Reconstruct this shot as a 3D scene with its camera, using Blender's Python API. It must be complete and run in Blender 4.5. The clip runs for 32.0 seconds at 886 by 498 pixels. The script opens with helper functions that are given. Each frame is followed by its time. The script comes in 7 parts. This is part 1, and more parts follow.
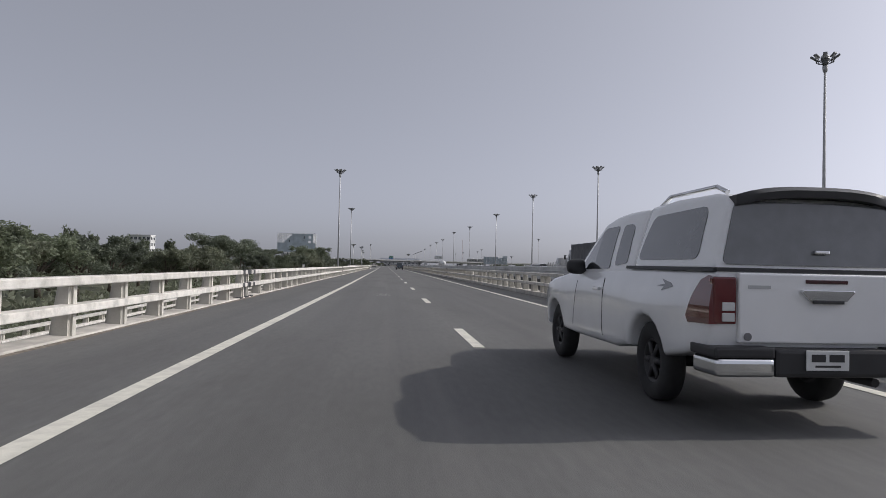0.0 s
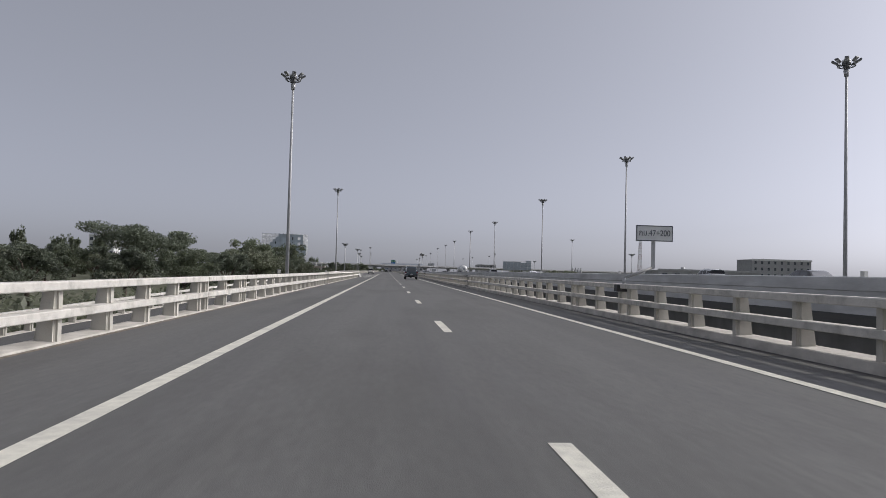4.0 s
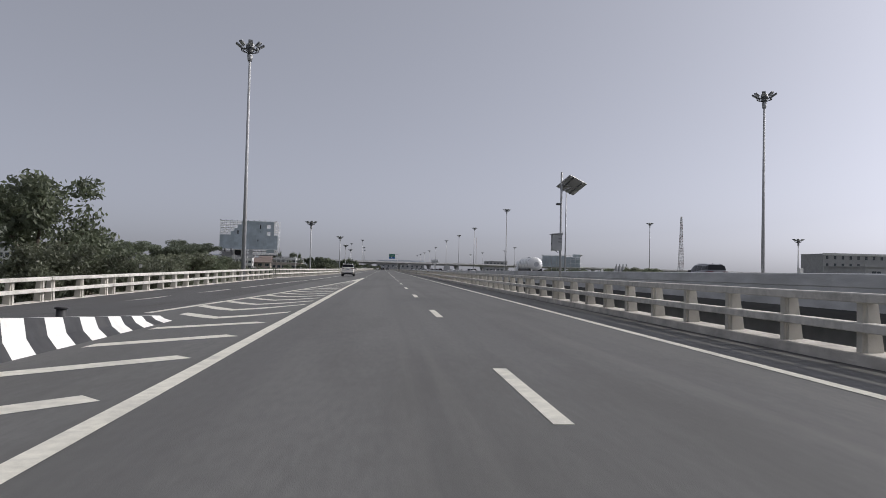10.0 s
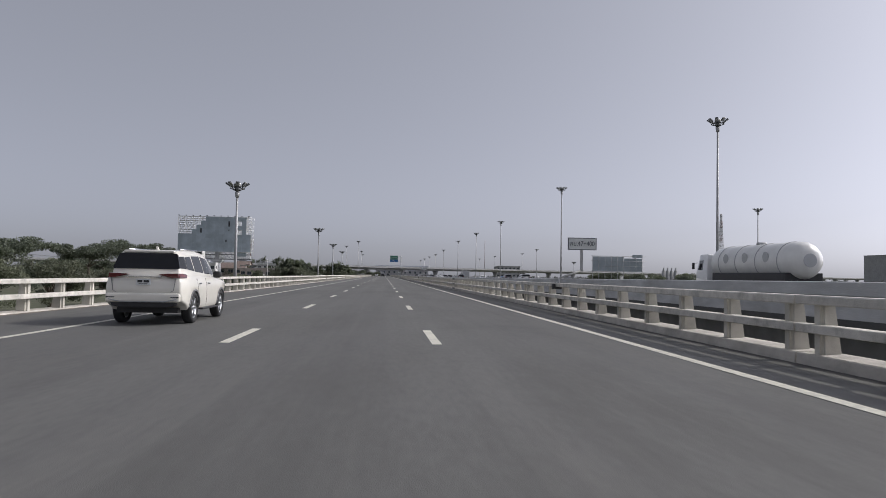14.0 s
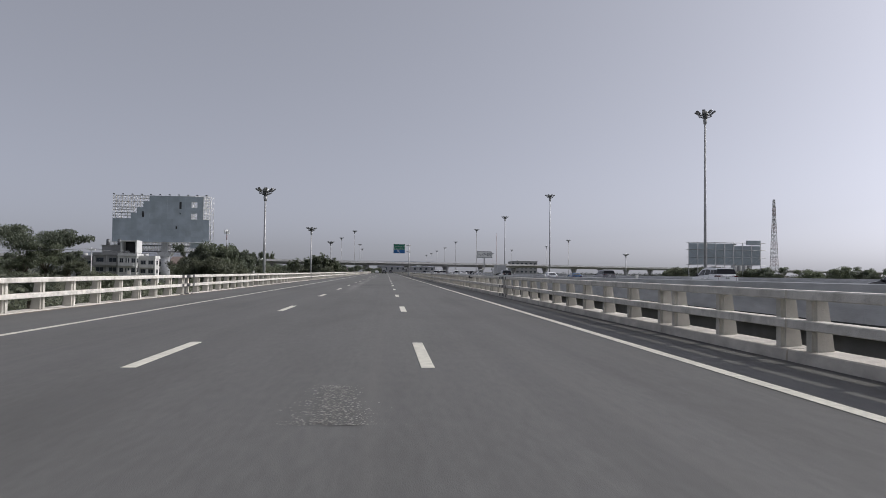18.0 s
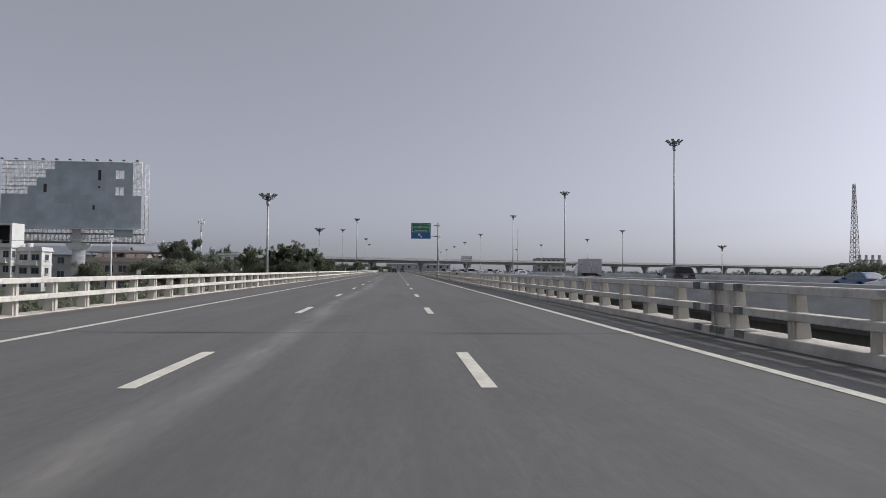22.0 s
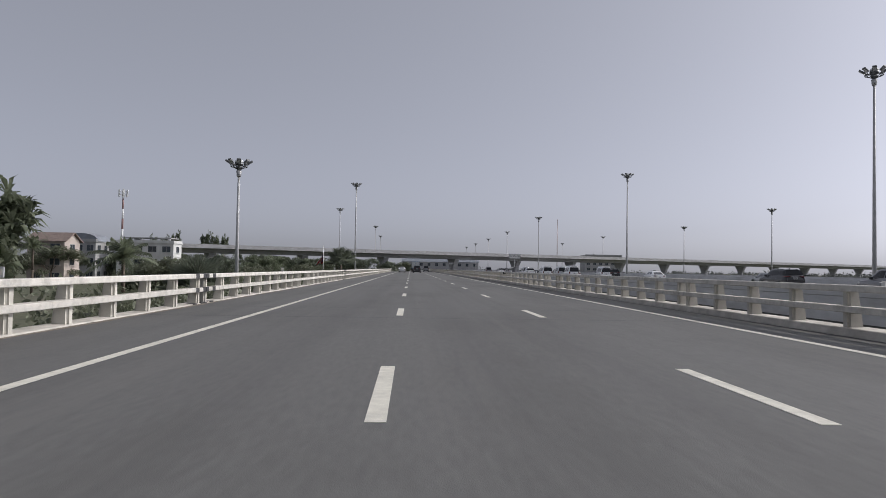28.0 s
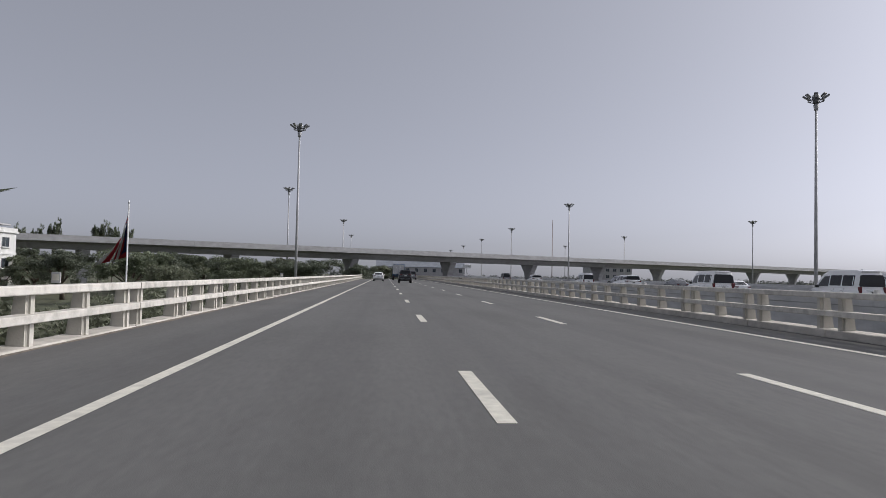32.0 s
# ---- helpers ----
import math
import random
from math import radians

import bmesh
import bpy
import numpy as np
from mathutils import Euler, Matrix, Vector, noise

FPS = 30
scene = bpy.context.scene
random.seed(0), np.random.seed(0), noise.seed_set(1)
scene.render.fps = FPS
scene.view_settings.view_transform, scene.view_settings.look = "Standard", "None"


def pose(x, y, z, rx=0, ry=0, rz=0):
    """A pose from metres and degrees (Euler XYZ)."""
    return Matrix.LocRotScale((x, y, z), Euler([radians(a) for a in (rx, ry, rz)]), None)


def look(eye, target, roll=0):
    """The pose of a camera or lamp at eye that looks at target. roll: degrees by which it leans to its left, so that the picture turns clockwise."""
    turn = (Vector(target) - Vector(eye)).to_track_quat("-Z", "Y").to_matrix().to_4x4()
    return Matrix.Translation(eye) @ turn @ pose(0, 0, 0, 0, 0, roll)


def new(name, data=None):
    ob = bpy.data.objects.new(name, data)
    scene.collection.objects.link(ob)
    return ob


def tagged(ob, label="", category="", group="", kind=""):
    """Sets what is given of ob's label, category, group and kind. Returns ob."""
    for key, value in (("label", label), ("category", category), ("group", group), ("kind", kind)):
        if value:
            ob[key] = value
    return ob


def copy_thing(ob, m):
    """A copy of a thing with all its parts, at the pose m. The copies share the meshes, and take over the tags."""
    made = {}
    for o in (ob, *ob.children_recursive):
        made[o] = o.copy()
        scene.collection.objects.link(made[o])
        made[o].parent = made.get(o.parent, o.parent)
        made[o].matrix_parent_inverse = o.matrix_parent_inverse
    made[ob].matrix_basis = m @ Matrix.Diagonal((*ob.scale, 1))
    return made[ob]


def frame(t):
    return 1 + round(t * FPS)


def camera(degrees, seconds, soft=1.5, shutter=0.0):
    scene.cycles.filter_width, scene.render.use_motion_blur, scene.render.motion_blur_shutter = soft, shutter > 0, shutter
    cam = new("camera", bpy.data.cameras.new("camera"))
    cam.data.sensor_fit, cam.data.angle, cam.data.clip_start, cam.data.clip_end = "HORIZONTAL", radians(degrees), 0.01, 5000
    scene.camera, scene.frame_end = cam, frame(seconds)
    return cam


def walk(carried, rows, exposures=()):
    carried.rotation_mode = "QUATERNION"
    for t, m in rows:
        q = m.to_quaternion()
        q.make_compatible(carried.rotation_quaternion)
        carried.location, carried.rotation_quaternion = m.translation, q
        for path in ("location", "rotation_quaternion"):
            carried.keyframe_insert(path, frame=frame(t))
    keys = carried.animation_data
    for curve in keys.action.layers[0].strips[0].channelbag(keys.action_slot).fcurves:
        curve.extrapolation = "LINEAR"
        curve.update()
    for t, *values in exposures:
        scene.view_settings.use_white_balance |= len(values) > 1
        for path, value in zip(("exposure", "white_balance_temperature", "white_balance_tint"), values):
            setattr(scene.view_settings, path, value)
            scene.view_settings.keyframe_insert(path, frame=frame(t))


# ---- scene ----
# The drive along the expressway: y runs along the road, x to the right.
cam = camera(64.9, 32.0, soft=0.7)
PATH = [
    # seconds, x, y, yaw, pitch, roll
    (0, -1.41, -0.01, -4.72, 1.41, -1.31),
    (1, -1.41, 20.14, -4.80, 1.70, -1.35),
    (2, -1.37, 40.51, -4.80, 1.77, -1.37),
    (3, -1.29, 60.52, -4.69, 1.98, -1.40),
    (6, -1.23, 119.63, -4.50, 1.62, -1.56),
    (6.5, -1.26, 129.24, -4.59, 1.58, -1.54),
    (7, -1.29, 138.67, -4.69, 1.42, -1.52),
    (7.5, -1.32, 148.05, -4.74, 1.87, -1.50),
    (8, -1.34, 157.60, -4.76, 1.46, -1.47),
    (9, -1.39, 177.43, -4.78, 2.13, -1.40),
    (9.5, -1.42, 187.15, -4.83, 2.40, -1.36),
    (10, -1.44, 196.84, -4.90, 1.70, -1.32),
    (11, -1.41, 216.21, -5.04, 2.05, -1.23),
    (11.5, -1.35, 225.81, -5.10, 1.76, -1.19),
    (12, -1.29, 235.40, -5.13, 2.03, -1.15),
    (13, -1.12, 254.85, -5.06, 1.97, -1.07),
    (13.5, -1.03, 264.53, -4.96, 1.74, -1.03),
    (14, -0.94, 274.19, -4.84, 2.19, -0.98),
    (14.5, -0.86, 283.81, -4.74, 1.89, -0.93),
    (16.5, -0.70, 321.95, -4.67, 1.73, -0.83),
    (17, -0.65, 331.17, -4.70, 1.90, -0.78),
    (17.5, -0.59, 340.36, -4.69, 1.87, -0.74),
    (18, -0.53, 349.57, -4.63, 1.89, -0.68),
    (19, -0.50, 368.12, -4.25, 2.21, -0.60),
    (20, -0.63, 386.33, -3.94, 2.21, -0.54),
    (21, -0.81, 404.59, -3.86, 1.91, -0.51),
    (22, -0.96, 423.15, -3.83, 1.75, -0.53),
    (23, -1.13, 441.44, -3.86, 1.83, -0.60),
    (24, -1.36, 459.66, -3.76, 1.81, -0.68),
    (25, -1.66, 477.23, -3.49, 1.70, -0.75),
    (26, -2.04, 495.32, -2.90, 1.64, -0.77),
    (28.5, -3.64, 541.75, -2.66, 1.58, -0.92),
    (29, -3.87, 550.38, -2.92, 1.29, -0.96),
    (30, -4.26, 568.22, -3.56, 1.41, -1.03),
    (31, -4.49, 586.53, -4.23, 2.09, -1.10),
    (32, -4.62, 604.60, -4.78, 2.15, -1.20),
]
walk(cam, [(t, pose(x, y, 1.19, 90 + pitch, roll, yaw)) for t, x, y, yaw, pitch, roll in PATH],
     exposures=[(0.0, 0.0, 6500, 10), (32.0, 0.0, 6500, 10)])

# ---- daylight: hazy sun from the right, a little ahead ----
SUN_ELEV, SUN_AZ = radians(36), radians(81)          # azimuth clockwise from the way ahead
world = bpy.data.worlds.new("hazy_sky")
scene.world = world
world.use_nodes = True
wn, wl = world.node_tree.nodes, world.node_tree.links
wn.clear()
sky = wn.new("ShaderNodeTexSky")
sky.sky_type, sky.sun_disc = "NISHITA", False
sky.sun_elevation, sky.sun_rotation = SUN_ELEV, SUN_AZ
sky.air_density, sky.dust_density, sky.ozone_density = 1.0, 1.2, 1.0
glow = wn.new("ShaderNodeTexSky")                      # the haze's own scattering, strongest round the sun
glow.sky_type, glow.sun_disc = "NISHITA", False
glow.sun_elevation, glow.sun_rotation = SUN_ELEV, SUN_AZ
glow.air_density, glow.dust_density, glow.ozone_density = 0.15, 3.6, 0.0
both = wn.new("ShaderNodeMix")
both.data_type = "RGBA"
both.inputs[0].default_value = 0.85
wl.new(sky.outputs[0], both.inputs[6])
wl.new(glow.outputs[0], both.inputs[7])
tone = wn.new("ShaderNodeHueSaturation")
tone.inputs["Saturation"].default_value = 0.32
tone.inputs["Value"].default_value = 1.19
cool = wn.new("ShaderNodeMix")
cool.data_type, cool.blend_type = "RGBA", "MULTIPLY"
cool.inputs[0].default_value = 1.0
cool.inputs[7].default_value = (0.90, 0.93, 1.06, 1)
back = wn.new("ShaderNodeBackground")
back.inputs["Strength"].default_value = 0.155
wout = wn.new("ShaderNodeOutputWorld")
wl.new(both.outputs[2], tone.inputs["Color"])
wl.new(tone.outputs[0], cool.inputs[6])
haze = wn.new("ShaderNodeMix")
haze.data_type = "RGBA"                                # an even haze over all, which keeps the low sky pale
haze.inputs[0].default_value = 0.34
haze.inputs[7].default_value = (3.1, 3.2, 3.62, 1)
wl.new(cool.outputs[2], haze.inputs[6])
wl.new(haze.outputs[2], back.inputs["Color"])
wl.new(back.outputs[0], wout.inputs["Surface"])

sun_data = bpy.data.lights.new("sun", "SUN")
sun_data.energy, sun_data.angle, sun_data.color = 2.0, radians(0.6), (1.0, 0.95, 0.86)
sun = new("sun", sun_data)
sd = Vector((math.cos(SUN_ELEV) * math.sin(SUN_AZ), math.cos(SUN_ELEV) * math.cos(SUN_AZ), math.sin(SUN_ELEV)))
sun.matrix_world = look(sd * 100, (0, 0, 0))


# ---- materials ----
def mat(name, base, rough=0.7, metal=0.0, var=0.25, scale=6.0, bump=0.0, bump_scale=60.0, stain=0.0, stain_scale=0.7,
        stain_col=(0.12, 0.11, 0.1), stretch=(1, 1, 1), piece=0.0, coat=0.0, spec=0.5):
    """A procedural surface: fine variation, larger stains, relief, and a difference from piece to piece."""
    m = bpy.data.materials.new(name)
    m.use_nodes = True
    n, l = m.node_tree.nodes, m.node_tree.links
    p = n["Principled BSDF"]
    p.inputs["Roughness"].default_value = rough
    p.inputs["Metallic"].default_value = metal
    p.inputs["Coat Weight"].default_value = coat
    p.inputs["Specular IOR Level"].default_value = spec
    co = n.new("ShaderNodeNewGeometry")
    mp = n.new("ShaderNodeMapping")
    mp.inputs["Scale"].default_value = stretch
    l.new(co.outputs["Position"], mp.inputs["Vector"])
    n1 = n.new("ShaderNodeTexNoise")
    n1.inputs["Scale"].default_value, n1.inputs["Detail"].default_value = scale, 6
    l.new(mp.outputs[0], n1.inputs["Vector"])
    r1 = n.new("ShaderNodeMapRange")
    r1.inputs["From Min"].default_value, r1.inputs["From Max"].default_value = 0.3, 0.7
    r1.inputs["To Min"].default_value, r1.inputs["To Max"].default_value = 1 - var, 1 + var
    l.new(n1.outputs["Fac"], r1.inputs["Value"])
    mul = n.new("ShaderNodeVectorMath")
    mul.operation = "SCALE"
    mul.inputs[0].default_value = base
    l.new(r1.outputs[0], mul.inputs["Scale"])
    colour = mul.outputs[0]
    if piece:
        oi = n.new("ShaderNodeObjectInfo")
        r2 = n.new("ShaderNodeMapRange")
        r2.inputs["To Min"].default_value, r2.inputs["To Max"].default_value = 1 - piece, 1 + piece
        l.new(oi.outputs["Random"], r2.inputs["Value"])
        m2 = n.new("ShaderNodeVectorMath")
        m2.operation = "SCALE"
        l.new(colour, m2.inputs[0])
        l.new(r2.outputs[0], m2.inputs["Scale"])
        colour = m2.outputs[0]
    if stain:
        n2 = n.new("ShaderNodeTexNoise")
        n2.inputs["Scale"].default_value, n2.inputs["Detail"].default_value, n2.inputs["Roughness"].default_value = stain_scale, 8, 0.65
        l.new(mp.outputs[0], n2.inputs["Vector"])
        rs = n.new("ShaderNodeMapRange")
        rs.inputs["From Min"].default_value, rs.inputs["From Max"].default_value = 0.48, 0.72
        rs.inputs["To Max"].default_value = stain
        l.new(n2.outputs["Fac"], rs.inputs["Value"])
        mx = n.new("ShaderNodeMix")
        mx.data_type = "RGBA"
        l.new(rs.outputs[0], mx.inputs[0])
        l.new(colour, mx.inputs[6])
        mx.inputs[7].default_value = (*stain_col, 1)
        colour = mx.outputs[2]
        rr = n.new("ShaderNodeMapRange")
        rr.inputs["To Min"].default_value, rr.inputs["To Max"].default_value = rough, min(1, rough + 0.2)
        l.new(rs.outputs[0], rr.inputs["Value"])
        l.new(rr.outputs[0], p.inputs["Roughness"])
    l.new(colour, p.inputs["Base Color"])
    if bump:
        n3 = n.new("ShaderNodeTexNoise")
        n3.inputs["Scale"].default_value, n3.inputs["Detail"].default_value = bump_scale, 4
        l.new(mp.outputs[0], n3.inputs["Vector"])
        b = n.new("ShaderNodeBump")
        b.inputs["Strength"].default_value, b.inputs["Distance"].default_value = bump, 0.02
        l.new(n3.outputs["Fac"], b.inputs["Height"])
        l.new(b.outputs[0], p.inputs["Normal"])
    return m


ASPHALT = mat("asphalt", (0.114, 0.114, 0.109), 0.82, var=0.10, scale=14, bump=0.15, bump_scale=140, stain=0.6, stain_scale=0.35,
              stain_col=(0.074, 0.073, 0.070), stretch=(1, 0.22, 1))


def tracks(m):
    """Pale dust in lane centres and darker, polished wheel tracks, broken up along the road."""
    n, l = m.node_tree.nodes, m.node_tree.links
    p = n["Principled BSDF"]
    src = p.inputs["Base Color"].links[0].from_socket
    geo = n.new("ShaderNodeNewGeometry")

    def streak(sx, sy, lo, hi, amount, col, prev, seed):
        mp = n.new("ShaderNodeMapping")
        mp.inputs["Scale"].default_value = (sx, sy, 1)
        mp.inputs["Location"].default_value = (seed, seed * 1.7, 0)
        l.new(geo.outputs["Position"], mp.inputs["Vector"])
        t = n.new("ShaderNodeTexNoise")
        t.inputs["Scale"].default_value, t.inputs["Detail"].default_value, t.inputs["Roughness"].default_value = 1.0, 7, 0.62
        l.new(mp.outputs[0], t.inputs["Vector"])
        r = n.new("ShaderNodeMapRange")
        r.inputs["From Min"].default_value, r.inputs["From Max"].default_value = lo, hi
        r.inputs["To Max"].default_value = amount
        l.new(t.outputs["Fac"], r.inputs["Value"])
        x = n.new("ShaderNodeMix")
        x.data_type = "RGBA"
        l.new(r.outputs[0], x.inputs[0])
        l.new(prev, x.inputs[6])
        x.inputs[7].default_value = (*col, 1)
        return x.outputs[2]
    c = streak(0.9, 0.012, 0.42, 0.66, 0.55, (0.075, 0.074, 0.072), src, 3.1)
    c = streak(1.3, 0.03, 0.56, 0.72, 0.5, (0.145, 0.142, 0.134), c, 11.4)
    c = streak(0.5, 0.25, 0.60, 0.74, 0.4, (0.068, 0.067, 0.065), c, 7.7)
    # dust swept into a wandering trail along the middle of a lane
    xyz, wob = n.new("ShaderNodeSeparateXYZ"), n.new("ShaderNodeTexNoise")
    l.new(geo.outputs["Position"], xyz.inputs[0])
    mp = n.new("ShaderNodeMapping")
    mp.inputs["Scale"].default_value = (0.3, 0.05, 1)
    l.new(geo.outputs["Position"], mp.inputs["Vector"])
    wob.inputs["Scale"].default_value = 1.0
    l.new(mp.outputs[0], wob.inputs["Vector"])

    def op(kind, a, b):
        m_ = n.new("ShaderNodeMath")
        m_.operation, m_.use_clamp = kind, kind == "MULTIPLY"
        for i, v in ((0, a), (1, b)):
            if isinstance(v, float):
                m_.inputs[i].default_value = v
            else:
                l.new(v, m_.inputs[i])
        return m_.outputs[0]

    def ramp(v, a, b, to):
        r = n.new("ShaderNodeMapRange")
        r.inputs["From Min"].default_value, r.inputs["From Max"].default_value = a, b
        r.inputs["To Max"].default_value = to
        l.new(v, r.inputs["Value"])
        return r.outputs[0]
    off = op("ABSOLUTE", op("ADD", op("ADD", xyz.outputs[0], 2.4), wob.outputs["Fac"]), 0.0)
    band = ramp(off, 0.42, 0.04, 1.0)
    stretch_y = op("MULTIPLY", ramp(xyz.outputs[1], 385.0, 405.0, 1.0), ramp(xyz.outputs[1], 535.0, 505.0, 1.0))
    f = n.new("ShaderNodeTexNoise")
    f.inputs["Scale"].default_value, f.inputs["Detail"].default_value, f.inputs["Roughness"].default_value = 1.6, 8, 0.7
    mp2 = n.new("ShaderNodeMapping")
    mp2.inputs["Scale"].default_value = (1, 0.16, 1)
    l.new(geo.outputs["Position"], mp2.inputs["Vector"])
    l.new(mp2.outputs[0], f.inputs["Vector"])
    mask = op("MULTIPLY", op("MULTIPLY", band, stretch_y), ramp(f.outputs["Fac"], 0.34, 0.62, 0.9))
    dx = n.new("ShaderNodeMix")
    dx.data_type = "RGBA"
    l.new(mask, dx.inputs[0])
    l.new(c, dx.inputs[6])
    dx.inputs[7].default_value = (0.23, 0.224, 0.21, 1)
    l.new(dx.outputs[2], p.inputs["Base Color"])


tracks(ASPHALT)
SHOULDER = mat("shoulder_asphalt", (0.078, 0.077, 0.076), 0.85, var=0.12, scale=10, bump=0.6, bump_scale=80, stain=0.6, stain_scale=0.4,
               stain_col=(0.056, 0.053, 0.05), stretch=(1, 0.3, 1))
PAINT = mat("road_paint", (0.63, 0.61, 0.53), 0.7, var=0.12, scale=8, bump=0.2, stain=0.55, stain_scale=1.6, stain_col=(0.36, 0.35, 0.33))
RAILPAINT = mat("painted_concrete_rail", (0.61, 0.585, 0.535), 0.85, var=0.10, scale=4, bump=0.3, bump_scale=30, stain=0.75, stain_scale=1.9,
                stain_col=(0.29, 0.28, 0.25), stretch=(1, 1.3, 1.5), piece=0.09)
POSTPAINT = mat("painted_concrete_post", (0.53, 0.508, 0.455), 0.8, var=0.12, scale=4, bump=0.25, bump_scale=30, stain=0.7, stain_scale=2.0,
                stain_col=(0.34, 0.33, 0.29), piece=0.1)
KERB = mat("kerb_concrete", (0.52, 0.49, 0.44), 0.85, var=0.22, scale=3, bump=0.4, bump_scale=25, stain=0.6, stain_scale=1.1,
           stain_col=(0.28, 0.26, 0.23), stretch=(1, 0.7, 1))
BLACKPAINT = mat("black_paint", (0.035, 0.035, 0.037), 0.6, var=0.3, scale=5, stain=0.3, stain_col=(0.15, 0.14, 0.13))
WORNBLACK = mat("worn_black_paint", (0.15, 0.148, 0.145), 0.8, var=0.3, scale=5, stain=0.6, stain_scale=2.5, stain_col=(0.3, 0.29, 0.27))
WHITEPAINT = mat("white_paint", (0.78, 0.77, 0.73), 0.65, var=0.08, scale=4, stain=0.4, stain_scale=1.5, stain_col=(0.45, 0.43, 0.4))
CONCRETE = mat("concrete", (0.58, 0.58, 0.585), 0.88, var=0.14, scale=1.2, bump=0.3, bump_scale=12, stain=0.5, stain_scale=0.35,
               stain_col=(0.24, 0.235, 0.22), stretch=(1, 0.5, 2))
# darker concrete with random stains, for the piers and girders below the decks
DARKCON = mat("dark_concrete", (0.24, 0.235, 0.225), 0.9, var=0.15, scale=1.0, bump=0.3, bump_scale=10, stain=0.5, stain_scale=0.3,
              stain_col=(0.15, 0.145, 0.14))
JOINT = mat("rubber_joint", (0.048, 0.048, 0.047), 0.85, var=0.5, scale=6)
GALV = mat("galvanised_steel", (0.44, 0.445, 0.45), 0.6, 0.25, var=0.12, scale=3, stain=0.25, stain_scale=1.0, stain_col=(0.3, 0.28, 0.25))
LAMPCASE = mat("lamp_housing", (0.16, 0.165, 0.17), 0.5, 0.4, var=0.2, scale=5)
LAMPGLASS = mat("lamp_glass", (0.55, 0.56, 0.57), 0.2, 0.0, var=0.05, scale=2)
GRASS = mat("grass_ground", (0.075, 0.082, 0.045), 0.95, var=0.4, scale=0.6, bump=0.8, bump_scale=3, stain=0.6, stain_scale=0.06,
            stain_col=(0.12, 0.105, 0.075))


# ---- mesh helpers ----
def box(bm, x0, x1, y0, y1, z0, z1):
    v = [bm.verts.new(p) for p in ((x0, y0, z0), (x1, y0, z0), (x1, y1, z0), (x0, y1, z0), (x0, y0, z1), (x1, y0, z1), (x1, y1, z1), (x0, y1, z1))]
    for f in ((0, 3, 2, 1), (4, 5, 6, 7), (0, 1, 5, 4), (1, 2, 6, 5), (2, 3, 7, 6), (3, 0, 4, 7)):
        bm.faces.new([v[i] for i in f])
    return v


def boxes(*dims):
    bm = bmesh.new()
    for d in dims:
        box(bm, *d)
    return bm


def bevelled(bm, w=0.02, seg=2):
    bmesh.ops.bevel(bm, geom=bm.edges[:], offset=w, segments=seg, affect="EDGES", profile=0.6)
    return bm


def prism(pts, axis, a, b):
    """The outline pts (two coordinates) drawn out along axis from a to b."""
    bm = bmesh.new()

    def at(p, s):
        return {"x": (s, p[0], p[1]), "y": (p[0], s, p[1]), "z": (p[0], p[1], s)}[axis]
    v0, v1 = [bm.verts.new(at(p, a)) for p in pts], [bm.verts.new(at(p, b)) for p in pts]
    bm.faces.new(v0)
    bm.faces.new(v1[::-1])
    for i in range(len(pts)):
        j = (i + 1) % len(pts)
        bm.faces.new((v0[j], v0[i], v1[i], v1[j]))
    bmesh.ops.recalc_face_normals(bm, faces=bm.faces[:])
    return bm


def tube(bm, a, b, r0, r1=None, n=10, caps=True):
    a, b = Vector(a), Vector(b)
    r1 = r0 if r1 is None else r1
    d = (b - a).normalized()
    u = d.orthogonal().normalized()
    w = d.cross(u)
    ring = [[bm.verts.new(c + (u * math.cos(k) + w * math.sin(k)) * r) for k in [2 * math.pi * i / n for i in range(n)]] for c, r in ((a, r0), (b, r1))]
    for i in range(n):
        f = bm.faces.new((ring[0][i], ring[0][(i + 1) % n], ring[1][(i + 1) % n], ring[1][i]))
        f.smooth = True
    if caps:
        bm.faces.new(ring[0][::-1])
        bm.faces.new(ring[1])
    return bm


def tubes(*segs, n=8):
    bm = bmesh.new()
    for s in segs:
        tube(bm, *s, n=n)
    return bm


def to_mesh(name, bm, material):
    me = bpy.data.meshes.new(name)
    bm.to_mesh(me)
    bm.free()
    for m in (material if isinstance(material, (list, tuple)) else [material]):
        me.materials.append(m)
    return me


def part(name, bm, material, parent=None, label="", at=None):
    ob = new(name, to_mesh(name, bm, material))
    if parent:
        ob.parent = parent
    if at is not None:
        ob.matrix_basis = at
    if label:
        ob["label"] = label
    return ob


def again(name, ob, at, parent):
    """Another part on the same mesh."""
    o = new(name, ob.data)
    o.parent = parent
    o.matrix_basis = at
    return o


def thing(name, at, label, category, group="", kind=""):
    ob = new(name)
    ob.empty_display_size = 0.3
    ob.matrix_basis = at
    return tagged(ob, label, category, group, kind)


def strip(name, rows, material, label="", category="", thick=0.0, parent=None):
    """A ribbon through rows of (y, x left, x right, z)."""
    bm = bmesh.new()
    rings = [[bm.verts.new(p) for p in ((a, y, z), (b, y, z), (b, y, z - thick), (a, y, z - thick))] for y, a, b, z in rows]
    for p, q in zip(rings, rings[1:]):
        for i in range(4):
            j = (i + 1) % 4
            bm.faces.new((p[i], p[j], q[j], q[i]))
    bm.faces.new(rings[0][::-1])
    bm.faces.new(rings[-1])
    bmesh.ops.recalc_face_normals(bm, faces=bm.faces[:])
    ob = part(name, bm, material, parent)
    return tagged(ob, label, category, kind="structure") if label else ob


